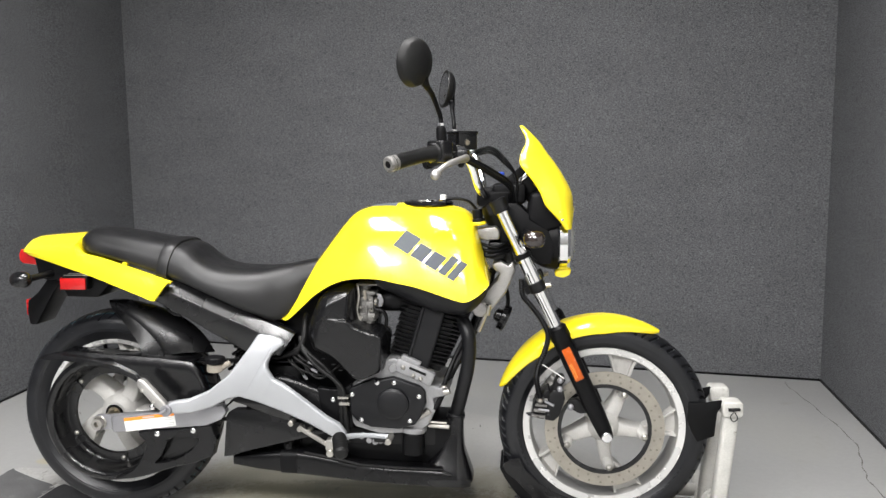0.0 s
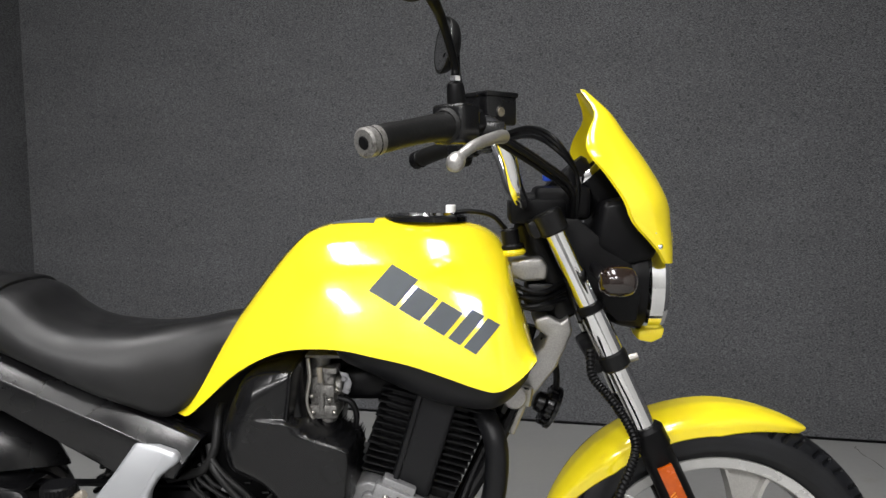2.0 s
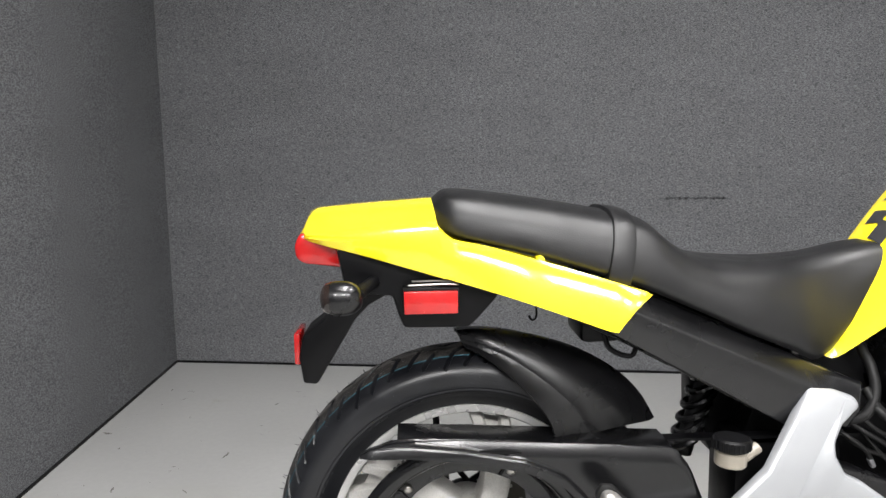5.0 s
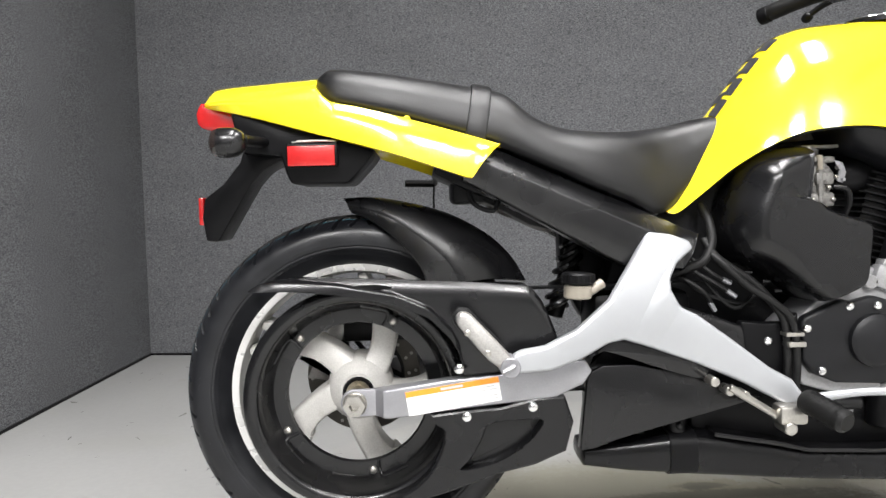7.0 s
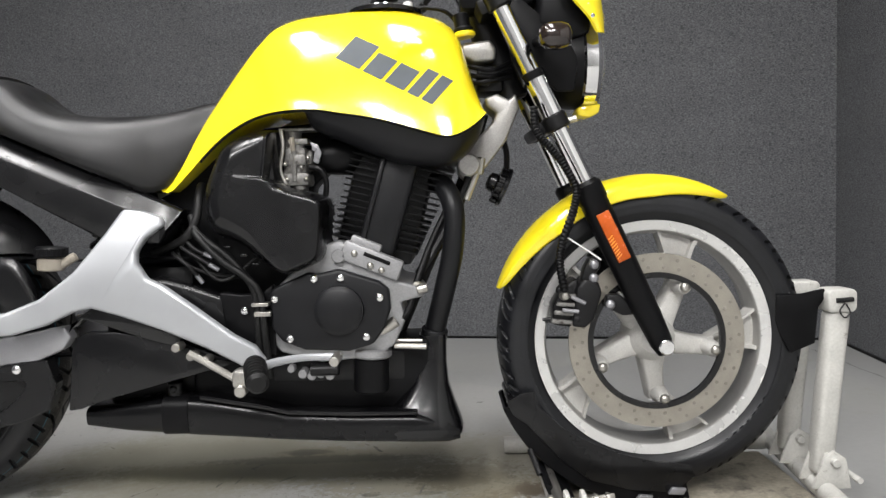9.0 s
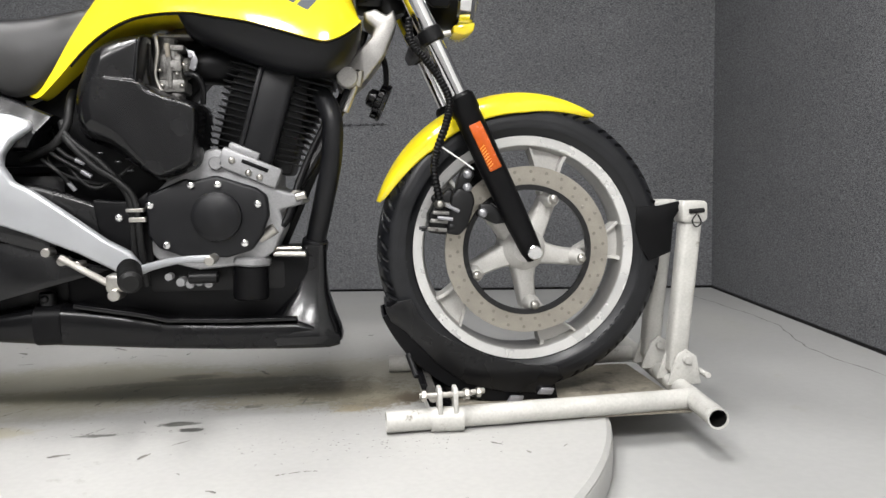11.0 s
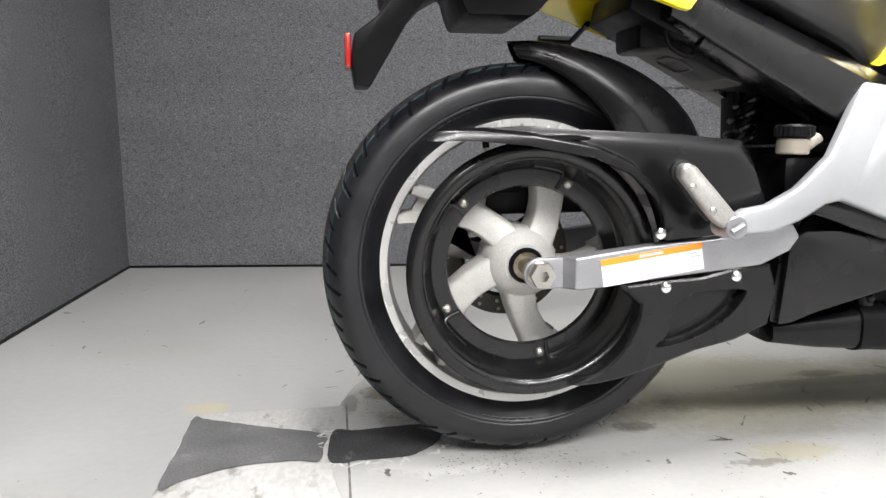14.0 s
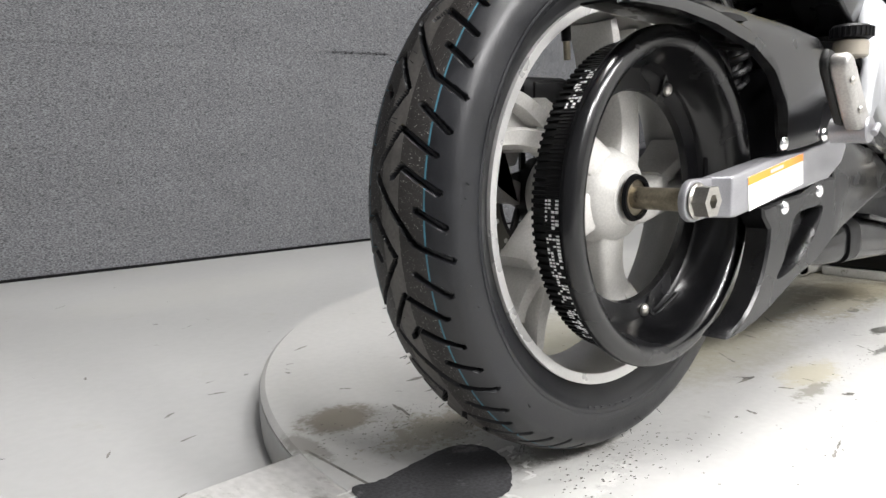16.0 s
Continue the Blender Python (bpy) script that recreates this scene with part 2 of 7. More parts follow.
def join(*bms):
    out = bms[0]
    for b in bms[1:]:
        me = bpy.data.meshes.new("tmp")
        b.to_mesh(me)
        b.free()
        out.from_mesh(me)
        bpy.data.meshes.remove(me)
    return out


def moved(bm, m):
    bmesh.ops.transform(bm, matrix=m, verts=bm.verts)
    return bm


def spline(pts, n=6, closed=False):
    """Catmull-Rom through the points."""
    P = [Vector(p) for p in pts]
    k = len(P)
    out = []
    for i in range(k if closed else k - 1):
        a = P[(i - 1) % k] if closed or i else P[0] * 2 - P[1]
        b, c = P[i], P[(i + 1) % k]
        d = P[(i + 2) % k] if closed or i < k - 2 else P[-1] * 2 - P[-2]
        for j in range(n):
            t = j / n
            out.append(0.5 * (2 * b + (c - a) * t + (2 * a - 5 * b + 4 * c - d) * t * t + (3 * b - a - 3 * c + d) * t ** 3))
    if not closed:
        out.append(P[-1])
    return out


def graph(pts):
    """A smooth height along x through a few (x, value) pairs."""
    xs, ys = np.array(pts, float).T
    fine = spline([(x, y) for x, y in pts], 8)
    fx, fy = [p[0] for p in fine], [p[1] for p in fine]
    return lambda x: float(np.interp(x, fx, fy))


def bevelled(bm, width, seg=2, angle=30):
    edges = [e for e in bm.edges if len(e.link_faces) == 2 and e.calc_face_angle(0) > radians(angle)]
    if width > 0 and edges:
        bmesh.ops.bevel(bm, geom=edges, offset=width, segments=seg, profile=0.5, affect="EDGES", clamp_overlap=True)
    return bm


def prism(poly, y0, y1, bevel=0.003, seg=2, smooth=0):
    """A side outline (x, z) with thickness from y0 to y1."""
    if smooth:
        poly = spline(poly, smooth, True)
    bm = bmesh.new()
    a = [bm.verts.new((p[0], y0, p[1])) for p in poly]
    b = [bm.verts.new((p[0], y1, p[1])) for p in poly]
    bm.faces.new(a)
    bm.faces.new(b[::-1])
    for i in range(len(poly)):
        j = (i + 1) % len(poly)
        bm.faces.new((a[i], b[i], b[j], a[j]))
    bmesh.ops.recalc_face_normals(bm, faces=bm.faces)
    return bevelled(bm, bevel, seg)


def box(x0, x1, y0, y1, z0, z1, bevel=0.002, seg=2):
    bm = bmesh.new()
    bmesh.ops.create_cube(bm, size=1)
    bmesh.ops.scale(bm, vec=(x1 - x0, y1 - y0, z1 - z0), verts=bm.verts)
    bmesh.ops.translate(bm, vec=((x0 + x1) / 2, (y0 + y1) / 2, (z0 + z1) / 2), verts=bm.verts)
    return bevelled(bm, bevel, seg)


def loft(rings, closed_ring=True, cap=True):
    bm = bmesh.new()
    V = [[bm.verts.new(p) for p in r] for r in rings]
    n = len(V[0])
    for a, b in zip(V, V[1:]):
        for i in range(n if closed_ring else n - 1):
            j = (i + 1) % n
            bm.faces.new((a[i], a[j], b[j], b[i]))
    if cap and closed_ring:
        bm.faces.new(V[0])
        bm.faces.new(V[-1][::-1])
    bmesh.ops.remove_doubles(bm, verts=bm.verts, dist=1e-6)
    return bm


def tube(pts, r, seg=12, smooth=6, cap=True):
    """A round bar or hose along a path. r: one radius or one for each point."""
    radii = r if isinstance(r, (list, tuple)) else [r] * len(pts)
    if smooth and len(pts) > 2:
        P = spline([(*p, q) for p, q in zip(pts, radii)], smooth)
        radii = [p[3] for p in P]
        P = [Vector(p[:3]) for p in P]
    else:
        P = [Vector(p) for p in pts]
    rings, up = [], None
    for i, p in enumerate(P):
        d = (P[min(i + 1, len(P) - 1)] - P[max(i - 1, 0)]).normalized()
        if up is not None and d.dot(last) < 0:
            d = -d
        last = d
        if up is None:
            up = Vector((0, 1, 0)) if abs(d.y) < 0.9 else Vector((1, 0, 0))
        up = (up - d * up.dot(d)).normalized()
        side = d.cross(up)
        rings.append([p + (up * math.cos(a) + side * math.sin(a)) * radii[i] for a in np.linspace(0, 2 * math.pi, seg, endpoint=False)])
    return loft(rings, True, cap)


def rod(p0, p1, r, seg=16, chamfer=0.15):
    p0, p1 = Vector(p0), Vector(p1)
    d = (p1 - p0).normalized() * r * chamfer
    k = r * (1 - chamfer)
    return tube([p0, p0 + d, p1 - d, p1], [k, r, r, k], seg, 0)


def lathe(profile, centre, seg=64, closed=True, arc=(0, 360)):
    """Turns a profile of (radius, y) round the wheel's axle."""
    bm = bmesh.new()
    full = abs(arc[1] - arc[0]) >= 360
    angs = np.radians(np.linspace(arc[0], arc[1], seg + 1))
    if full:
        angs = angs[:-1]
    V = [[bm.verts.new((centre[0] + r * math.cos(a), centre[1] + y, centre[2] + r * math.sin(a))) for r, y in profile] for a in angs]
    n, k = len(profile), len(V)
    for i in range(k if full else k - 1):
        a, b = V[i], V[(i + 1) % k]
        for j in range(n if closed else n - 1):
            l = (j + 1) % n
            bm.faces.new((a[j], a[l], b[l], b[j]))
    if not full and closed:
        bm.faces.new(V[0])
        bm.faces.new(V[-1][::-1])
    return bm


def bolt(p, r=0.007, h=0.005, axis=(0, -1, 0)):
    """A domed socket bolt head."""
    p, d = Vector(p), Vector(axis).normalized()
    return tube([p, p + d * h * 0.25, p + d * h * 0.65, p + d * h * 0.92, p + d * h], [r, r, r * 0.82, r * 0.45, r * 0.05], 14, 0)


def nut(p, r=0.012, h=0.012, axis=(0, -1, 0), bore=0.0):
    p, d = Vector(p), Vector(axis).normalized()
    if bore:
        return tube([p, p + d * h, p + d * h, p + d * h * 0.3], [r, r, bore, bore], 6, 0)
    return rod(p, p + d * h, r, 6, 0.12)


def blob(x, y, z, rx, ry, seed, n=26, rough=0.35):
    """A flat irregular patch on the ground."""
    rnd = random.Random(seed)
    ph = [rnd.uniform(0, 6.28) for _ in range(5)]
    bm = bmesh.new()
    V = []
    for i in range(n):
        a = 2 * math.pi * i / n
        k = 1 + rough * sum(math.sin((j + 2) * a + ph[j]) / (j + 1.5) for j in range(5)) * 0.6
        V.append(bm.verts.new((x + rx * k * math.cos(a), y + ry * k * math.sin(a), z)))
    bm.faces.new(V)
    return bm


def offset(poly, d):
    """Moves each corner of an outline inwards by d."""
    P = [Vector((p[0], p[1])) for p in poly]
    n = len(P)
    area = sum(P[i].x * P[(i + 1) % n].y - P[(i + 1) % n].x * P[i].y for i in range(n))
    s = 1 if area > 0 else -1
    out = []
    for i in range(n):
        a, b = (P[i] - P[i - 1]).normalized(), (P[(i + 1) % n] - P[i]).normalized()
        na, nb = Vector((-a.y, a.x)) * s, Vector((-b.y, b.x)) * s
        m = (na + nb)
        m = m / max(0.6, m.length_squared / 2)
        out.append(P[i] + m * d)
    return out


def holed(outer, hole, front, back, floor, edge=0.003):
    """A plate (x, z) with a sunken opening: rounded rim, sloping walls and a floor."""
    bm = bmesh.new()

    def ring(poly, y):
        return [bm.verts.new((p[0], y, p[1])) for p in poly]

    def strip(a, b):
        for i in range(len(a)):
            j = (i + 1) % len(a)
            bm.faces.new((a[i], a[j], b[j], b[i]))
    sg = 1 if back > front else -1
    r0, r1, r2 = ring(outer, back), ring(outer, front + sg * edge), ring(offset(outer, edge), front)
    strip(r0, r1)
    strip(r1, r2)
    h0, h1, h2 = ring(hole, front), ring(offset(hole, edge * 0.6), front + sg * edge), ring(offset(hole, edge * 1.1), floor)
    strip(h0, h1)
    strip(h1, h2)
    bm.faces.new(h2)
    bm.faces.new(r0)
    edges = [e for r in (r2, h0) for i in range(len(r)) for e in [bm.edges.get((r[i], r[(i + 1) % len(r)]))]]
    bmesh.ops.triangle_fill(bm, edges=edges, use_beauty=True, use_dissolve=False)
    return bm


# ---- the booth ----
LOW = -0.055          # booth floor; the turntable's top is z = 0.003
TOP = 0.003
CORNERS = [(-1.183, 2.287), (2.612, 1.628), (2.03, -3.6), (-1.25, -3.6)]
CEIL = 2.75


def wall(name, a, b, label, surface=CARPET):
    a, b = Vector(a), Vector(b)
    d = (b - a).normalized()
    nrm = Vector((-d.y, d.x))
    bm = bmesh.new()
    q = [bm.verts.new((*p, LOW)) for p in (a, b, b + nrm * 0.1, a + nrm * 0.1)]
    f = bm.faces.new(q)
    e = bmesh.ops.extrude_face_region(bm, geom=[f])
    bmesh.ops.translate(bm, vec=(0, 0, CEIL - LOW), verts=[v for v in e["geom"] if isinstance(v, bmesh.types.BMVert)])
    return tagged(part(name, bm, surface), label, "wall", kind="structure")


north = wall("wall_north", CORNERS[0], CORNERS[1], "grey carpet-covered booth wall behind the motorcycle")
d = (Vector(CORNERS[1]) - Vector(CORNERS[0])).normalized()
for u0, u1, z, h in ((0.0, 3.86, 0.690, 0.0022), (0.0, 3.86, 0.345, 0.0016), (2.16, 2.44, 0.689, 0.0085), (1.05, 1.20, 0.362, 0.0045)):
    p0, p1 = Vector(CORNERS[0]) + d * u0, Vector(CORNERS[0]) + d * u1
    nrm = Vector((d.y, -d.x))
    bm = bmesh.new()
    k = 40
    ph = u0 * 7 + z * 31
    lo, hi = [], []
    for i in range(k + 1):
        q = p0.lerp(p1, i / k) + nrm * 0.0015
        w = h * (1 + 0.6 * math.sin(i * 1.9 + ph) * math.sin(i * 0.7 + ph)) * (min(1, i / 3, (k - i) / 3) if u0 else 1)
        lo.append(bm.verts.new((*q, z - w / 2)))
        hi.append(bm.verts.new((*q, z + w / 2 + 0.0001)))
    for i in range(k):
        bm.faces.new((lo[i], lo[i + 1], hi[i + 1], hi[i]))
    part("carpet_seam", bm, CARPETTEAR if h > 0.005 else CARPETSEAM, north)
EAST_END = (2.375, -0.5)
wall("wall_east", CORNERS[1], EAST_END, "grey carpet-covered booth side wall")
# Unseen wall, added pale to give the black guards something bright to reflect.
wall("south_east_bounce_wall", EAST_END, CORNERS[2], "unseen plain pale wall added beside the booth to bounce light", PALEWALL)
# Unseen too; its grey is chosen to throw light back on upright surfaces.
wall("wall_south", CORNERS[2], CORNERS[3], "unseen plain grey wall added to close the booth and bounce light", WALLPAINT)
wall("wall_west", CORNERS[3], CORNERS[0], "grey carpet-covered booth side wall")
# A near-black strip that draws the shadow gap between wall and floor.
def shadow_gap_strip(a, b):
    a, b = Vector(a), Vector(b)
    d = (b - a).normalized()
    n = Vector((d.y, -d.x))
    bm = bmesh.new()
    q = [bm.verts.new((*p, LOW)) for p in (a, b, b + n * 0.004, a + n * 0.004)]
    e = bmesh.ops.extrude_face_region(bm, geom=[bm.faces.new(q)])
    bmesh.ops.translate(bm, vec=(0, 0, 0.010), verts=[v for v in e["geom"] if isinstance(v, bmesh.types.BMVert)])
    tagged(part("baseboard", bm, BLACKMATT), "thin dark strip standing in for the shadow gap at the foot of the carpeted wall", "baseboard", kind="structure")


for i in range(4):
    shadow_gap_strip(CORNERS[i], CORNERS[(i + 1) % 4])
tagged(part("floor", box(-1.6, 2.9, -3.9, 2.6, LOW - 0.1, LOW, 0), FLOOR), "light grey painted concrete floor with faint scuffs", "floor", kind="structure")
tagged(part("ceiling", box(-1.6, 2.9, -3.9, 2.6, CEIL, CEIL + 0.1, 0), CEILING), "plain pale ceiling above the booth", "ceiling", kind="structure")

stained(FLOOR, [(-0.545, 0.425, 0.055, 0.035, (0.42, 0.37, 0.22), 0.6, 0.6), (-0.75, 0.9, 0.22, 0.10, (0.33, 0.33, 0.31), 0.4, 0.9), (-1.0, 0.2, 0.12, 0.3, (0.36, 0.35, 0.32), 0.35, 0.9),
                (2.2, 0.9, 0.2, 0.35, (0.36, 0.36, 0.33), 0.3, 0.9), (1.2, 1.4, 0.5, 0.2, (0.38, 0.38, 0.35), 0.3, 0.9), (0.2, 1.5, 0.5, 0.2, (0.38, 0.38, 0.35), 0.3, 0.9)])
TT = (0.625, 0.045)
# Stains, with the motorcycle's shade painted in as broad dark bands beneath it.
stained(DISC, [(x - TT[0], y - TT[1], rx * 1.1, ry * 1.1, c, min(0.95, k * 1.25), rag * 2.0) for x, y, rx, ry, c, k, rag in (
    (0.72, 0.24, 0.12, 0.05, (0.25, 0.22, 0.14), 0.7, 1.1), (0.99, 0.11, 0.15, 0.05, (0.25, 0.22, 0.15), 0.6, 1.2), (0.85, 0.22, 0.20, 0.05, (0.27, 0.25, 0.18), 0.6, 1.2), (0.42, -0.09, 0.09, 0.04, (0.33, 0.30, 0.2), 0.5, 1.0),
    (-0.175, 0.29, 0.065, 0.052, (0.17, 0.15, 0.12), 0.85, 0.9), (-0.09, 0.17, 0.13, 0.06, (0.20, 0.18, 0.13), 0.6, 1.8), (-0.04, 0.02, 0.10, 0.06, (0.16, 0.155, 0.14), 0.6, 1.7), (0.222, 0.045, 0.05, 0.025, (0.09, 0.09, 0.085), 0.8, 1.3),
    # First spot: the shadow crack at the deck's edge, painted in.
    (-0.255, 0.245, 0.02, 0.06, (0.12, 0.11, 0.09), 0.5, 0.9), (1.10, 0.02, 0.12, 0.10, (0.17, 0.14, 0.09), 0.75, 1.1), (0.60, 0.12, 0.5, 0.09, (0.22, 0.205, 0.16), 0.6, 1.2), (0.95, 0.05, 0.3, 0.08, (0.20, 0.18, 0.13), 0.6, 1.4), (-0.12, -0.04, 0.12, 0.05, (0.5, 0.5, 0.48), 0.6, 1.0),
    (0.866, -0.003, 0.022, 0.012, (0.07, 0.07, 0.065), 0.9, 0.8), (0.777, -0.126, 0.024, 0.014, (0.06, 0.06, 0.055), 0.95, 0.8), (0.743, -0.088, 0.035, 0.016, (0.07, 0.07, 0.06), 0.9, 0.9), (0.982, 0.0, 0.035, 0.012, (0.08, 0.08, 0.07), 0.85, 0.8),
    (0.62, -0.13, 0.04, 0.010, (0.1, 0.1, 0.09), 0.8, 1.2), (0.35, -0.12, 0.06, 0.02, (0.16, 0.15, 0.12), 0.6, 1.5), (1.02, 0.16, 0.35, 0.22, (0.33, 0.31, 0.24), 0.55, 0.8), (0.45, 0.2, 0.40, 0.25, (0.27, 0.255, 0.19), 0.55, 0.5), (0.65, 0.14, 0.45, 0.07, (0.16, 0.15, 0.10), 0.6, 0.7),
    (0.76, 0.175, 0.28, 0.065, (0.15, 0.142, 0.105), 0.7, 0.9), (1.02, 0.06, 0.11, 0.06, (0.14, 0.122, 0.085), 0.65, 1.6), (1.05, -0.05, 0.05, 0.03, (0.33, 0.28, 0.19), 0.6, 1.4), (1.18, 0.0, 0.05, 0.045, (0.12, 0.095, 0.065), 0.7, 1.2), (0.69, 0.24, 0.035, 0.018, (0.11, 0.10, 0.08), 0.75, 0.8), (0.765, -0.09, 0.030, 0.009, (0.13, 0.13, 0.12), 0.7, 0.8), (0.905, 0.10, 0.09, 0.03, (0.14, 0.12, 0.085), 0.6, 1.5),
    # Broad haze and long streak that paint shade over the brown stains.
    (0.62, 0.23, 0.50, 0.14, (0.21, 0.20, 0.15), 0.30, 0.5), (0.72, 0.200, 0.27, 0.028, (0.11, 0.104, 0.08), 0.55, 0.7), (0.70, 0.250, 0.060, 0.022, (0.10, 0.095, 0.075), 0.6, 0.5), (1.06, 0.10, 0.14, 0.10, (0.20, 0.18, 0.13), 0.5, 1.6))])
turntable = bpy.data.objects.new("turntable", None)
scene.collection.objects.link(turntable)
turntable.location = (*TT, LOW)
tagged(turntable, "round white-painted turntable with worn, stained top and shade painted under the motorcycle", "turntable")
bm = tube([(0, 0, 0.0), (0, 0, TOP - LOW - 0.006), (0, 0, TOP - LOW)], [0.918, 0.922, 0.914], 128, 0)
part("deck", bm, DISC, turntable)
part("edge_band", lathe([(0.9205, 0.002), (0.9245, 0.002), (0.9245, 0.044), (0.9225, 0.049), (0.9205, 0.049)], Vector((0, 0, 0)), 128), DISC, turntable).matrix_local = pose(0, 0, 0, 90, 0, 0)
# flat bridge that joins the deck to the floor, with a worn grip patch
bridge = tagged(part("bridge_plank", box(-0.535, -0.262, -0.36, 0.236, LOW, TOP - 0.001, 0.002), PLANK), "white-painted wooden plank at the turntable's edge with a worn dark patch", "plank")
# The first panel is added to brighten the motorcycle's rear; it stays unseen.
LAMPS = [(-0.80, -2.95, 0.36, 1.05), (0.15, -2.95, 0.36, 1.05), (1.10, -2.95, 0.36, 1.05), (0.05, -0.55, 0.32, 1.25), (1.0, -0.55, 0.32, 1.25)]
for i, (x, y, w, d) in enumerate(LAMPS):
    fix = bpy.data.objects.new("ceiling_light", None)
    scene.collection.objects.link(fix)
    fix.location = (x, y, CEIL)
    tagged(fix, "unseen flat white ceiling light panel with a thin frame", "ceiling light", "ceiling lights")
    fr = box(-w / 2 - 0.02, w / 2 + 0.02, -d / 2 - 0.02, d / 2 + 0.02, -0.05, -0.001, 0.003)
    part("frame", fr, WHITEMETAL, fix)
    part("diffuser", box(-w / 2, w / 2, -d / 2, d / 2, -0.056, -0.0505, 0), GLOW, fix)
    la = bpy.data.lights.new("panel_light", "AREA")
    la.shape, la.size, la.size_y, la.energy, la.color = "RECTANGLE", w, d, 72 if y < -1 else 43, (1.0, 0.985, 0.985)
    lo = new("panel_light", la)
    lo.matrix_world = pose(x, y, CEIL - 0.062)

# ---- the motorcycle ----
bike = bpy.data.objects.new("motorcycle", None)
scene.collection.objects.link(bike)
tagged(bike, "yellow and black naked motorcycle held upright in a wheel chock", "motorcycle")
RW, FW = Vector((0.006, 0, 0.302)), Vector((1.398, 0, 0.298))
RWHEEL = RW + Vector((0, 0.019, 0))  # the wheel sits left of the middle, to clear the pulley
SIDES = (-1, 1)


def tyre_mesh(name, c, R, half, bead, parent, label, pitches, rear):
    """A tyre with tread grooves cut into a fine grid."""
    na, nw = (1800, 150) if rear else (1100, 90)
    prof = spline([(bead, -half * 0.66), (bead + 0.018, -half * 0.86), (R - 0.052, -half), (R - 0.026, -half * 0.965), (R - 0.010, -half * 0.68), (R - 0.002, -half * 0.3), (R, 0)], 8)
    prof = prof + [Vector((p[0], -p[1])) for p in prof[-2::-1]]
    seg = np.array([(p[0], p[1]) for p in prof])
    L = np.r_[0, np.cumsum(np.hypot(*np.diff(seg, axis=0).T))]
    u = np.linspace(0, L[-1], nw)
    r, y = np.interp(u, L, seg[:, 0]), np.interp(u, L, seg[:, 1])
    dr, dy = np.gradient(r), np.gradient(y)
    ln = np.hypot(dr, dy)
    nr, ny = dy / ln, -dr / ln
    w = u - L[-1] / 2
    P = 2 * math.pi * R / pitches
    th = np.linspace(0, 2 * math.pi, na, endpoint=False)
    s = th * R
    S, W = np.meshgrid(s, w, indexing="ij")
    if rear:
        lines = [((-0.022, -0.001), (0.007, -0.041), (0.047, -0.017)), ((-0.021, 0.003), (0.028, 0.064), (0.063, 0.081)),
                 ((0.002, 0.005), (0.013, -0.006), (0.053, 0.017)), ((0.031, 0.033), (0.058, 0.049)), ((0.025, -0.063), (0.056, -0.040))]
    else:
        lines = [((0.004, -0.02), (0.022, 0.018), (0.050, 0.036)), ((0.020, 0.05), (0.050, 0.072)), ((0.026, 0.0), (0.05, 0.014))]
    D = np.zeros_like(S)
    for sgn, off, mid in ((-1, -radians(21.5) * R, 0.0), (1, -radians(6.6) * R, -0.018)) if rear else ((-1, 0.0, 0.0), (1, 0.5 * P, 0.0)):
        A = sgn * W + mid
        for ln_ in lines:
            for (w0, s0), (w1, s1) in zip(ln_, ln_[1:]):
                for shift in (-P, 0, P):
                    SS = (S + off) % P + shift
                    dx, ds = w1 - w0, s1 - s0
                    t = np.clip(((A - w0) * dx + (SS - s0) * ds) / (dx * dx + ds * ds), 0, 1)
                    dist = np.hypot(A - w0 - t * dx, SS - s0 - t * ds)
                    D = np.maximum(D, np.clip(((0.0030 if rear else 0.0034) - dist) / (0.0008 if rear else 0.0012), 0, 1))
    for k, amp in ((0.096, 0.0012), (0.104, 0.0006)) if rear else ((0.068, 0.0012), (0.078, 0.0006)):
        D2 = np.clip((0.0016 - np.abs(np.abs(W) - k)) / 0.0012, 0, 1) * amp / 0.0045
        D = np.maximum(D, D2 * 0.6)
    depth = (0.0062 if rear else 0.0055) * D
    rr, yy = r[None, :] - depth * nr[None, :], y[None, :] - depth * ny[None, :]
    co = np.stack([c[0] + rr * np.cos(th)[:, None], c[1] + yy, c[2] + rr * np.sin(th)[:, None]], -1).reshape(-1, 3)
    i, j = np.meshgrid(np.arange(na), np.arange(nw - 1), indexing="ij")
    a, b = (i * nw + j).ravel(), (((i + 1) % na) * nw + j).ravel()
    faces = np.stack([a, b, b + 1, a + 1], -1)
    me = bpy.data.meshes.new(name)
    me.from_pydata(co.tolist(), [], faces.tolist())
    me.polygons.foreach_set("use_smooth", [True] * len(me.polygons))
    for m in (RUBBER, BLUELINE, DUSTY, WORN):
        me.materials.append(m)
    if rear:
        wm = np.abs((w[:-1] + w[1:]) / 2)
        col = np.where(np.abs(wm - 0.0395) < 0.0008, 1, np.where((wm > 0.012) & (wm < 0.040), 2, np.where(wm <= 0.012, 3, 0)))
        flat = (D[:, :-1] + D[:, 1:]) < 0.3
        me.polygons.foreach_set("material_index", np.where(flat, col[None, :], 0).ravel().tolist())
    me.update()
    me.set_sharp_from_angle(angle=radians(38))
    ob = new(name, me)
    ob.parent = parent
    return tagged(ob, label)


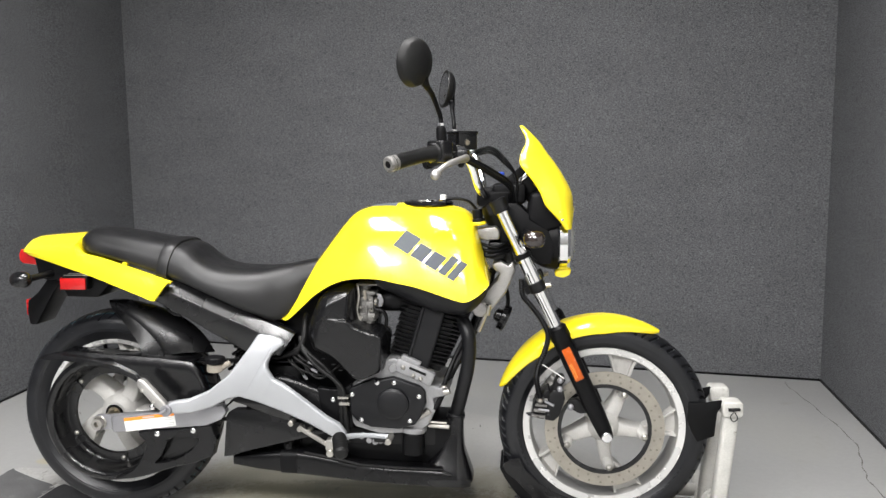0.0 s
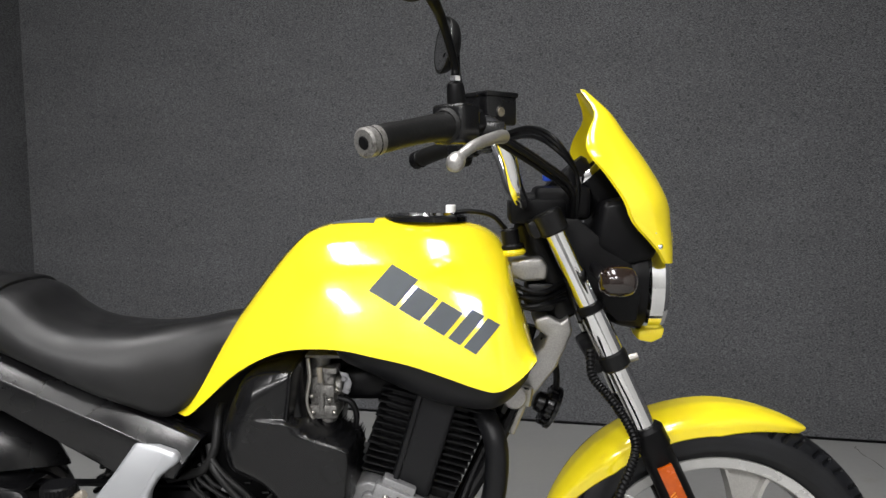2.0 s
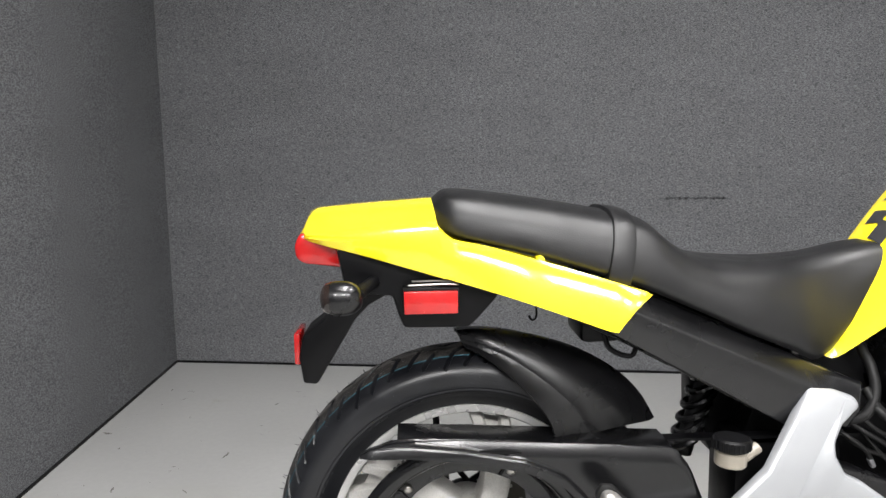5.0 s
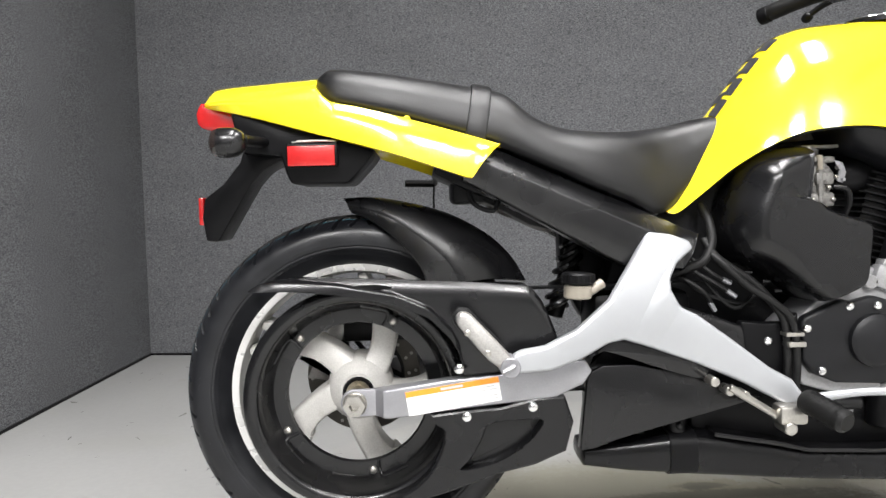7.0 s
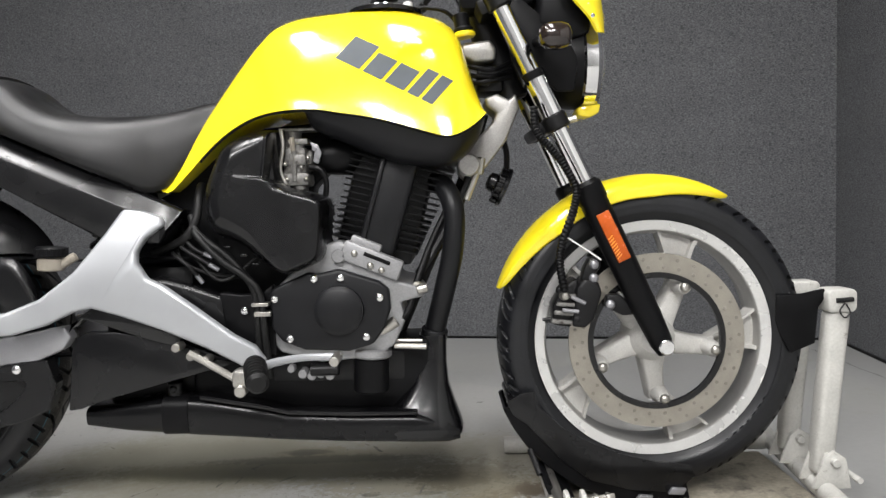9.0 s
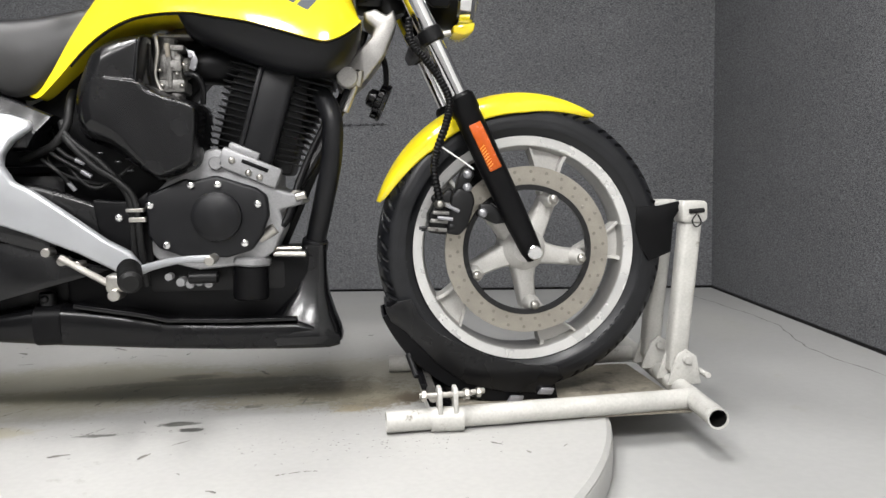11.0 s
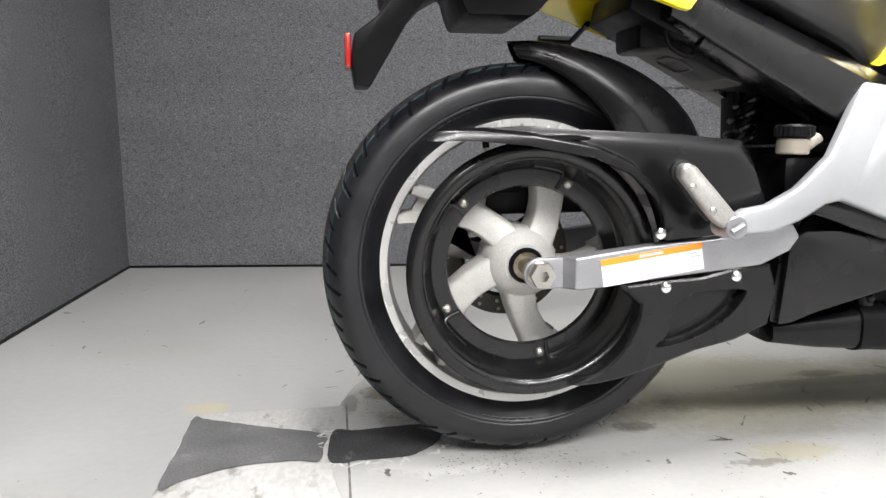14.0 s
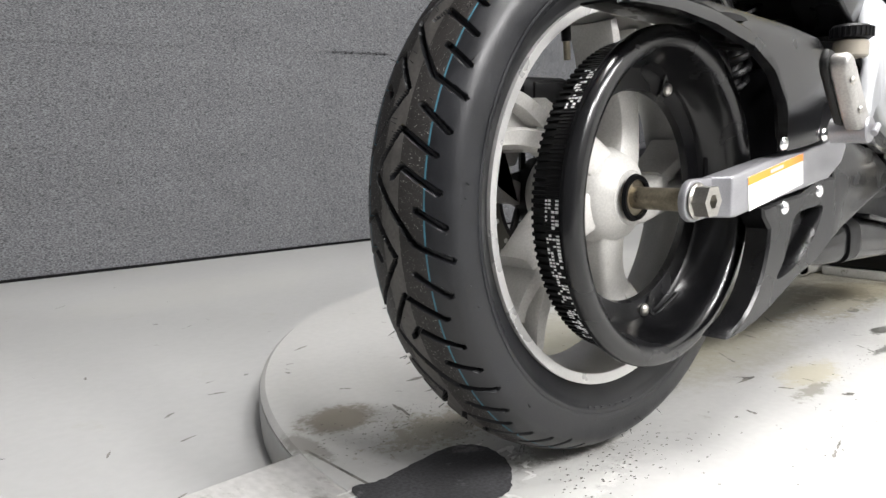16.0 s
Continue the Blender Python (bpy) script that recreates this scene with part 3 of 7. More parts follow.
def rim(c, Ro, parent_name, half, hub_r, hub_y0, hub_y1, spoke_w, twist, label, phase, tilt=0.0, fork=False, lw=0.011, reach=0.142, taper=0.0):
    """Cast wheel: rim barrel, hub and five curved spokes in one mesh."""
    lip = [(Ro, -half), (Ro + 0.001, -half + 0.006), (Ro - 0.004, -half + 0.012), (Ro - 0.010, -half * 0.3), (Ro - 0.010, half * 0.3), (Ro - 0.004, half - 0.012), (Ro + 0.001, half - 0.006),
           (Ro, half), (Ro - lw, half - lw * 0.22), (Ro - lw - 0.0025, half - lw * 0.22 - 0.005), (Ro - lw - 0.003, half - 0.016), (Ro - lw - 0.006, half * 0.3), (Ro - lw - 0.007, 0), (Ro - lw - 0.006, -half * 0.3), (Ro - lw - 0.003, -half + 0.016), (Ro - lw - 0.0025, -half + lw * 0.22 + 0.005), (Ro - lw, -half + lw * 0.22)]
    bm = lathe(lip, c, 96)
    hub = [(0.014, hub_y0), (hub_r * 0.55, hub_y0), (hub_r * 0.62, hub_y0 + 0.004), (hub_r * 0.84, hub_y0 + 0.012), (hub_r, hub_y0 + 0.03), (hub_r, hub_y1 - 0.03), (hub_r * 0.86, hub_y1 - 0.008), (hub_r * 0.72, hub_y1), (0.014, hub_y1)]
    wheel = part(parent_name, bm, RIMSILVER, bike, label)
    part("hub", lathe(hub, c, 48), RIMCAST, wheel)
    for k in range(5):
        a0 = radians(phase + 72 * k)
        rings = []
        n = 13
        for i in range(n):
            t = i / (n - 1)
            r = hub_r * 0.55 + (reach - hub_r * 0.55) * t
            a = a0 + radians(twist) * t * (reach / (Ro - 0.03))
            hw = spoke_w * (1.0 - 0.12 * math.sin(math.pi * t) + 0.35 * t ** 5 * (not taper) - taper * t)
            hd = 0.034 - 0.010 * t
            e, q = Vector((math.cos(a), 0, math.sin(a))), Vector((-math.sin(a), 0, math.cos(a)))
            ring = []
            for j in range(16):
                f = 2 * math.pi * j / 16
                cx, cy = math.cos(f), math.sin(f)
                px = math.copysign(abs(cx) ** 0.36, cx) * hw
                py = math.copysign(abs(cy) ** 0.36, cy) * hd
                ring.append(c + e * r + q * px + Vector((0, py + tilt * (1 - t), 0)))
            rings.append(ring)
        sp = part("spoke", loft(rings), RIMCAST, wheel)
        if fork:
            a = a0 + radians(twist) * reach / (Ro - 0.03)
            arms = []
            for da0, da1 in ((0.10, 0.17), (-0.10, -0.08)):
                p0, p1, p2 = ((rr, a + dd) for rr, dd in ((reach - 0.016, da0 * 0.7), (reach + 0.028, (da0 + da1) / 2 + 0.06), (Ro - 0.016, da1 + 0.10)))
                arm = spline([c + Vector((rr * math.cos(q), 0.0, rr * math.sin(q))) for rr, q in (p0, p1, p2)], 5)
                arms.append(arm)
                rings = []
                for i, p in enumerate(arm):
                    d = (arm[min(i + 1, len(arm) - 1)] - arm[max(i - 1, 0)]).normalized()
                    side = Vector((-d.z, 0, d.x))
                    w, dp = 0.0125 - 0.0045 * i / (len(arm) - 1), 0.026 + 0.004 * i / (len(arm) - 1)
                    rings.append([p + side * w * u + Vector((0, dp * v, 0)) for u, v in ((-1, -0.8), (-0.7, -1), (0.7, -1), (1, -0.8), (1, 0.8), (0.7, 1), (-0.7, 1), (-1, 0.8))])
                part("strut", loft(rings), RIMCAST, sp)
            part("spoke_web", loft([[p + Vector((0, -0.012, 0)), q + Vector((0, -0.012, 0)), q + Vector((0, 0.012, 0)), p + Vector((0, 0.012, 0))] for p, q in list(zip(*arms))[:8]]), RIMCAST, sp)
    return wheel


rear = rim(RWHEEL, 0.214, "rear_wheel", 0.046, 0.056, -0.060, 0.06, 0.026, 30, "silver five-spoke cast rear wheel", 49, -0.012, True)
rtyre = tyre_mesh("tyre", RWHEEL, 0.2975, 0.063, 0.2135, rear, "black rear tyre with chevron tread grooves", 12, True)
rnd = random.Random(11)
hairs = []
for i in range(150):
    a, k = rnd.uniform(0, 2 * math.pi), rnd.choice((-0.055, -0.035, 0.0, 0.0, 0.035, -0.061))
    R = {0.0: 0.2985, 0.035: 0.2925, 0.055: 0.280, 0.061: 0.262}[abs(k)]
    e = Vector((math.cos(a), 0, math.sin(a)))
    p = RWHEEL + e * R + Vector((0, k, 0))
    dr = (e * (1.0 if abs(k) < 0.05 else 0.5) + Vector((0, k * 12, 0)) + Vector([rnd.uniform(-0.4, 0.4) for _ in range(3)])).normalized()
    hairs.append(tube([p, p + dr * rnd.uniform(0.003, 0.008)], [0.0005, 0.0003], 4, 0))
tagged(part("rubber_hairs", join(*hairs), RUBBER, rtyre), kind="stuff")
# raised bars on the sidewall
for a0, n, R0, h in ((200, 4, 0.243, 0.010), (252, 7, 0.244, 0.015), (150, 5, 0.243, 0.010), (108, 7, 0.244, 0.015), (310, 7, 0.244, 0.015), (30, 7, 0.244, 0.015)):
    bars = []
    for k in range(n):
        a = radians(a0 + k * 3.4)
        e, q = Vector((math.cos(a), 0, math.sin(a))), Vector((-math.sin(a), 0, math.cos(a)))
        b = bmesh.new()
        wd = 0.0052 if k % 3 else 0.0028
        c0 = [RWHEEL + e * (R0 + r) + q * s + Vector((0, -0.0612 - 0.30 * r - 0.0003, 0)) for r, s in ((-h / 2, -wd), (-h / 2, wd), (h / 2, wd), (h / 2, -wd))]
        f = b.faces.new([b.verts.new(v) for v in c0])
        ex = bmesh.ops.extrude_face_region(b, geom=[f])
        bmesh.ops.translate(b, vec=(0, 0.003, 0), verts=[v for v in ex["geom"] if isinstance(v, bmesh.types.BMVert)])
        bars.append(b)
    part("sidewall_marking", join(*bars), RUBBER, rtyre)
part("rim_lip", lathe([(0.2145, -0.0472), (0.2035, -0.0448), (0.2028, -0.0420), (0.2145, -0.0430)], RWHEEL, 96), LIP, rear, "bright rim lip")
front = rim(FW, 0.216, "front_wheel", 0.040, 0.046, -0.055, 0.055, 0.025, 8, "silver five-spoke cast front wheel", 55.8, -0.006, False, 0.018, 0.118, 0.32)
part("rim_lip", lathe([(0.2165, -0.0412), (0.1995, -0.0374), (0.1985, -0.0350), (0.1990, -0.0330), (0.2165, -0.0370)], FW, 96), LIP, front, "bright rim lip")
ftyre = tyre_mesh("tyre", FW, 0.284, 0.053, 0.2155, front, "black front tyre with slanted tread grooves", 22, False)

for a0, n, step in ((305, 7, 4.2), (62, 6, 3.2), (96, 5, 2.6), (185, 7, 4.2)):
    bars = []
    for k in range(n):
        a = radians(a0 + k * step)
        e, q = Vector((math.cos(a), 0, math.sin(a))), Vector((-math.sin(a), 0, math.cos(a)))
        h, wd = 0.008 if step > 4 else 0.004, 0.0048 if k % 3 else 0.0024
        b = bmesh.new()
        f = b.faces.new([b.verts.new(FW + e * (0.238 + r) + q * u + Vector((0, -0.0530 - 0.08 * r, 0))) for r, u in ((-h, -wd), (-h, wd), (h, wd), (h, -wd))])
        ex = bmesh.ops.extrude_face_region(b, geom=[f])
        bmesh.ops.translate(b, vec=(0, 0.006, 0), verts=[v for v in ex["geom"] if isinstance(v, bmesh.types.BMVert)])
        bars.append(b)
    part("sidewall_marking", join(*bars), RUBBER, ftyre)

# rear pulley, belt and axle
pul = [(0.117, -0.038), (0.119, -0.046), (0.128, -0.047), (0.141, -0.047), (0.146, -0.052), (0.1535, -0.078), (0.157, -0.092), (0.160, -0.0965), (0.166, -0.099), (0.173, -0.099), (0.179, -0.0955), (0.182, -0.089), (0.1815, -0.083), (0.177, -0.0795), (0.160, -0.078), (0.156, -0.06), (0.148, -0.040), (0.140, -0.038)]
pulley = part("pulley", lathe(pul, RW, 96), BLACKGLOSS, rear, "black dished belt pulley")
def toothed(c, R, y0, y1, n, h, arc=(0, 360)):
    bm = bmesh.new()
    rows = []
    steps = int(n * (arc[1] - arc[0]) / 360)
    for k in range(steps):
        for f, dr in ((0.0, 0), (0.45, 0), (0.5, h), (0.95, h)):
            a = radians(arc[0]) + 2 * math.pi * (k + f) / n
            rows.append([bm.verts.new((c.x + r * math.cos(a), y, c.z + r * math.sin(a))) for r, y in ((R - 0.006, y0), (R + dr, y0), (R + dr, y1), (R - 0.006, y1))])
    m = len(rows)
    full = arc[1] - arc[0] >= 360
    for i in range(m if full else m - 1):
        a, b = rows[i], rows[(i + 1) % m]
        for j in range(3):
            bm.faces.new((a[j], a[j + 1], b[j + 1], b[j]))
    return bm
part("pulley_teeth", toothed(RW, 0.1665, -0.058, -0.040, 130, 0.0030), BLACKMATT, rear)
part("drive_belt", join(toothed(RW, 0.1722, -0.0785, -0.059, 290, 0.0009, (88, 272)), box(0.005, 0.60, -0.078, -0.057, 0.470, 0.474, 0), box(0.3, 0.60, -0.078, -0.057, 0.30, 0.304, 0)), BLACKMATT, rear, "black ribbed drive belt")
rnd = random.Random(9)
for a0, n in ((130, 4), (135.5, 4), (141, 5), (176, 4), (181, 4), (187, 22), (214, 15)):
    bits = []
    for k in range(n):
        a = radians(a0 + k * 1.15)
        e, q = Vector((math.cos(a), 0, math.sin(a))), Vector((-math.sin(a), 0, math.cos(a)))
        c = RW + e * 0.1737
        for y0, y1 in ((-0.0765, -0.0725), (-0.0718, -0.0680), (-0.0672, -0.0640), (-0.0632, -0.0605)):
            if rnd.random() < 0.42:
                continue
            h = rnd.uniform(0.0007, 0.0015)
            b = bmesh.new()
            b.faces.new([b.verts.new(c + q * s + Vector((0, y, 0))) for s, y in ((-h, y0), (h, y0), (h, y1), (-h, y1))])
            bits.append(b)
    part("belt_print", join(*bits), WHITEINK, rear, "white worn print on the belt")
for k in range(5):
    a = radians(62.7 + 72 * k)
    part("pulley_bolt", bolt(RW + Vector((0.1335 * math.cos(a), -0.0475, 0.1335 * math.sin(a))), 0.0075, 0.006), STEEL, rear)
    w = [RW + Vector((r * math.cos(a + d), y, r * math.sin(a + d))) for r, d, y in ((0.120, 0.10, -0.048), (0.138, 0.085, -0.048), (0.146, 0.14, -0.052), (0.147, 0.42, -0.055))]
    part("pulley_rib", tube(w, 0.0028, 8, 5), BLACKGLOSS, rear)
part("axle", rod(RW + Vector((0, -0.121, 0)), RW + Vector((0, 0.12, 0)), 0.0125, 24), RUSTSTEEL, rear, "worn brown steel axle")
part("axle_nut", join(nut(RW + Vector((0, -0.1235, 0)), 0.0175, 0.016, bore=0.008), rod(RW + Vector((0, -0.1195, 0)), RW + Vector((0, -0.1238, 0)), 0.0195, 24)), STEEL, rear, "hexagonal steel axle nut")
part("bearing_seal", lathe([(0.0205, -0.0505), (0.0250, -0.0512), (0.0268, -0.047), (0.0205, -0.044)], RW, 32), BLACKMATT, rear)
part("bearing", lathe([(0.0124, -0.0470), (0.0206, -0.0470), (0.0206, -0.040), (0.0124, -0.040)], RW, 32), RUSTSTEEL, rear, "browned steel wheel bearing")
valve = part("valve", rod(RW + Vector((-0.050, 0.011, 0.200)), RW + Vector((-0.048, 0.011, 0.172)), 0.0055, 12), BLACKMATT, rear, "black rubber tyre valve")
part("valve_tip", rod(RW + Vector((-0.048, 0.011, 0.174)), RW + Vector((-0.0465, 0.011, 0.152)), 0.0038, 12), RUSTSTEEL, valve)
def disc(c, r0, r1, y, parent, holes, label, steel=DISCSTEEL, inside=HOLE):
    bm = lathe([(r0, y - 0.0022), (r1, y - 0.0022), (r1 + 0.0006, y), (r1, y + 0.0022), (r0, y + 0.0022)], c, 96)
    ob = part("brake_disc", bm, steel, parent, label)
    hole = rod((0, -0.0026, 0), (0, 0.0026, 0), 0.0034, 8)
    first = None
    for k in range(holes):
        a = 2 * math.pi * k / holes
        for rr in ((r0 * 0.72 + r1 * 0.28), (r0 * 0.28 + r1 * 0.72)):
            aa = a + (0.05 if rr > (r0 + r1) / 2 else 0)
            if first is None:
                h = first = part("vent_hole", hole, inside, ob)
            else:
                h = new("vent_hole", first.data)
                h.parent = ob
            h.location = c + Vector((rr * math.cos(aa), y, rr * math.sin(aa)))
    return ob
disc(RW, 0.075, 0.104, 0.092, rear, 18, "dark drilled steel rear brake disc", DARKDISC, RIMCAST)
part("disc_carrier", lathe([(0.069, 0.0905), (0.0755, 0.0905), (0.0755, 0.0945), (0.069, 0.0945)], RW, 64), BLACKMETAL, rear, "black spoked disc carrier")
part("carrier_hub", lathe([(0.020, 0.075), (0.040, 0.075), (0.044, 0.089), (0.044, 0.095), (0.020, 0.095)], RW, 40), BLACKMETAL, rear)
for k in range(6):
    a = radians(20 + 60 * k)
    for d0, d1 in ((-0.10, -0.42), (0.10, 0.42)):
        p, q = (RW + Vector((r * math.cos(a + d), 0.0925, r * math.sin(a + d))) for r, d in ((0.042, d0), (0.071, d1)))
        n, u = Vector((-(q - p).z, 0, (q - p).x)).normalized() * 0.0045, Vector((0, 0.002, 0))
        part("carrier_arm", loft([[e - n - u, e + n - u, e + n + u, e - n + u] for e in (p, q)]), BLACKMETAL, rear)
cal = part("rear_caliper", join(box(-0.062, 0.028, 0.055, 0.105, 0.402, 0.440, 0.010), box(-0.03, 0.14, 0.08, 0.10, 0.365, 0.41, 0.006), box(-0.046, 0.012, 0.052, 0.058, 0.410, 0.434, 0.004)), BLACKMETAL, bike, "black rear brake caliper")
part("caliper_bracket", prism([(-0.095, 0.335), (-0.045, 0.338), (-0.020, 0.402), (-0.052, 0.402), (-0.070, 0.360), (-0.098, 0.300), (-0.040, 0.290), (-0.036, 0.318)], 0.082, 0.094, 0.003), ALLOY, cal)

# front wheel details
disc(FW, 0.124, 0.158, -0.062, front, 30, "drilled steel front brake disc")
part("disc_ring", lathe([(0.114, -0.066), (0.124, -0.066), (0.1245, -0.058), (0.114, -0.058)], FW, 96), BLACKGLOSS, front, "black disc carrier ring")
for k in range(5):
    a = radians(61.3 + 72 * k)
    e = Vector((math.cos(a), 0, math.sin(a)))
    part("disc_boss", lathe([(0.006, -0.010), (0.0175, -0.010), (0.0150, -0.045), (0.0125, -0.058), (0.0105, -0.0625), (0.006, -0.0630)], FW + e * 0.108, 20), RIMCAST, front)
    part("disc_bolt", bolt(FW + e * 0.108 + Vector((0, -0.063, 0)), 0.0092, 0.008), STEEL, front)
    web = []
    for d0, d1, d2 in ((1, 2, 3), (7, 17, 25)):
        path = [FW + Vector((rr * math.cos(a + radians(dd)), yy, rr * math.sin(a + radians(dd)))) for rr, dd, yy in ((0.108, d0, -0.020), (0.150, d1, -0.022), (0.180, (d1 + d2) / 2 + 1, -0.024), (0.200, d2, -0.026))]
        rib = spline(path, 4)
        web.append(rib)
        part("rim_rib", loft([[p + Vector((u * math.sin(a), v, -u * math.cos(a))) for u, v in ((-0.0035, -0.004), (0.0035, -0.004), (0.0050, 0.030), (-0.0050, 0.030))] for p in rib]), RIMCAST, front)
    part("rim_web", loft([[p + Vector((0, 0.010, 0)), q + Vector((0, 0.010, 0)), q + Vector((0, 0.024, 0)), p + Vector((0, 0.024, 0))] for p, q in zip(*web)]), RIMCAST, front)
part("front_axle", join(rod(FW + Vector((0, -0.128, 0)), FW + Vector((0, 0.125, 0)), 0.011, 20), rod(FW + Vector((0, -0.124, 0)), FW + Vector((0, -0.130, 0)), 0.0135, 24)), CHROME, front, "round polished axle end")

# swingarm and label
for s in SIDES:
    arm = [(0.034, 0.281), (0.046, 0.280), (0.184, 0.293), (0.321, 0.305), (0.366, 0.325), (0.380, 0.345), (0.369, 0.364), (0.25, 0.345), (0.159, 0.339), (0.034, 0.325)]
    bm = prism(arm, s * 0.110, s * 0.137, 0.0035, 3)
    for v in bm.verts:
        if v.co.x < 0.05 and abs(v.co.y) > 0.126:
            v.co.x += 0.016
    sw = part("swingarm", bm, SWINGSTEEL, bike, "grey metal swingarm")
    fl = [(RW.x + 0.0225 * math.cos(radians(q)), RW.z + 0.0225 * math.sin(radians(q))) for q in range(90, 271, 15)] + [(0.06, 0.283), (0.06, 0.324)]
    part("axle_flange", prism(fl, s * 0.1105, s * 0.1195, 0.0025, 2), SWINGSTEEL, sw)
def tilted(x, z, a0=(0.091, 0.286), ang=8.0):
    c, s = math.cos(radians(ang)), math.sin(radians(ang))
    return (a0[0] + x * c - z * s, a0[1] + x * s + z * c)
def plate(x0, x1, z0, z1, y, t=0.0006):
    return prism([tilted(x0, z0), tilted(x1, z0), tilted(x1, z1), tilted(x0, z1)], y, y - t, 0)
warn = part("warning_label", plate(0, 0.147, -0.002, 0.036, -0.1371), LABELWHITE, bike, "white warning label with an orange band")
part("orange_band", plate(0, 0.147, 0.027, 0.036, -0.1377, 0.0003), LABELORANGE, warn)
rnd = random.Random(4)
for row in range(5):
    x = 0.006
    while x < 0.138:
        w = rnd.uniform(0.012, 0.03)
        if row != 2 or x < 0.06:
            part("print_line", plate(x, min(x + w, 0.142), 0.003 + row * 0.0048, 0.0044 + row * 0.0048, -0.1377, 0.0003), INK, warn)
        x += w + 0.003
part("print_line", plate(0.055, 0.09, 0.0295, 0.0335, -0.1380, 0.0003), INK, warn)

# belt guards
g_top = lambda x: float(np.interp(x, [-0.150, -0.138, -0.109, -0.013, 0.075, 0.198, 0.286, 0.306, 0.325, 0.332], [0.487, 0.495, 0.502, 0.502, 0.497, 0.490, 0.481, 0.455, 0.407, 0.368]))
g_bot = lambda x: float(np.interp(x, [-0.150, -0.082, -0.012, 0.075, 0.127, 0.160, 0.173, 0.178, 0.238, 0.300, 0.332], [0.485, 0.484, 0.477, 0.460, 0.437, 0.403, 0.378, 0.346, 0.350, 0.358, 0.366]))


def guard_y(x, z):
    """The guard's face: it leans in towards its top and rolls out into a lip along the pulley."""
    lean = (1 - min(1.0, max(0.0, (g_top(x) - z) / 0.022))) ** 2
    up = min(1.0, max(0.0, (0.019 - (z - g_bot(x))) / 0.007))
    lip = up * up * (3 - 2 * up) * min(1.0, max(0.0, (0.186 - x) / 0.02))
    return -0.137 + 0.007 * lean - 0.008 * lip


rings = []
for x in list(np.linspace(-0.150, 0.150, 44)) + list(np.linspace(0.153, 0.186, 14)) + list(np.linspace(0.192, 0.332, 20)):
    zs = [g_top(x) + (g_bot(x) - g_top(x)) * f for f in sorted(list(np.linspace(0, 1, 18)) + [max(0.0, 1 - d / max(0.02, g_top(x) - g_bot(x))) for d in (0.003, 0.0105, 0.0125, 0.0145, 0.0165, 0.0185, 0.021)])]
    face = [Vector((x, guard_y(x, z), z)) for z in zs]
    rings.append(face + [Vector((x, min(p.y + 0.012, -0.108), p.z - (0.002 if i == len(face) - 1 else 0.0))) for i, p in enumerate(reversed(face))])
guard = part("upper_belt_guard", loft(rings), GUARDBLACK, bike, "satin black upper belt guard with a rolled lip", 40)
part("top_flange", prism([(-0.10, 0.5005), (0.285, 0.4795), (0.285, 0.4765), (-0.10, 0.4975)], -0.122, -0.05, 0.001), GUARDBLACK, guard)
part("slot", prism([(0.0, 0.4875), (0.02, 0.4905), (0.05, 0.4905), (0.07, 0.486), (0.04, 0.4845)], -0.1385, -0.116, 0.0, 1, 4), BLACKMATT, guard)
lower = [(0.125, 0.284), (0.235, 0.292), (0.336, 0.307), (0.336, 0.220), (0.228, 0.187), (0.148, 0.160), (0.088, 0.147), (0.045, 0.147), (0.085, 0.162), (0.117, 0.187), (0.138, 0.222), (0.145, 0.258)]
mouth = spline([(0.168, 0.196), (0.195, 0.197), (0.235, 0.209), (0.278, 0.236), (0.302, 0.270), (0.264, 0.273), (0.216, 0.268), (0.202, 0.243), (0.184, 0.213)], 4, True)
lg = part("lower_belt_guard", holed(spline(lower, 2, True), mouth, -0.139, -0.110, -0.118), BLACKSATIN, bike, "satin black lower belt guard with a sunken opening", 30)
for x, z, p in ((0.171, 0.356, guard), (0.292, 0.363, guard), (0.181, 0.280, lg), (0.285, 0.292, lg)):
    part("guard_bolt", bolt((x, -0.138, z), 0.0085, 0.006), CHROME, p)
part("side_shield", prism([(0.375, 0.332), (0.382, 0.341), (0.40, 0.350), (0.45, 0.350), (0.536, 0.334), (0.619, 0.299), (0.66, 0.291), (0.56, 0.266), (0.46, 0.240), (0.421, 0.230), (0.385, 0.217), (0.362, 0.214)], -0.124, -0.10, 0.003), BLACKPLASTIC, bike, "matt black lower side panel")
ex = [(0.38, 0.360), (0.40, 0.376), (0.47, 0.352), (0.545, 0.328), (0.565, 0.333), (0.555, 0.350), (0.50, 0.374), (0.42, 0.396)]
part("inner_swingarm", prism(ex, -0.135, -0.10, 0.004, 2, 2), BLACKGLOSS, bike)

# silver side plate: upper arm, rear arm, lower arm, bowed outwards at the peg
platepts = [(0.474, 0.561), (0.448, 0.521), (0.402, 0.458), (0.349, 0.416), (0.299, 0.396), (0.262, 0.392), (0.247, 0.386), (0.248, 0.366), (0.258, 0.358), (0.306, 0.358), (0.356, 0.371), (0.400, 0.392), (0.426, 0.396), (0.470, 0.381), (0.542, 0.354), (0.613, 0.322), (0.666, 0.293), (0.688, 0.279), (0.709, 0.284), (0.714, 0.296), (0.695, 0.323), (0.659, 0.343), (0.597, 0.391), (0.544, 0.430), (0.518, 0.443), (0.503, 0.470), (0.503, 0.488), (0.516, 0.510), (0.534, 0.524), (0.546, 0.532), (0.540, 0.545), (0.51, 0.556)]
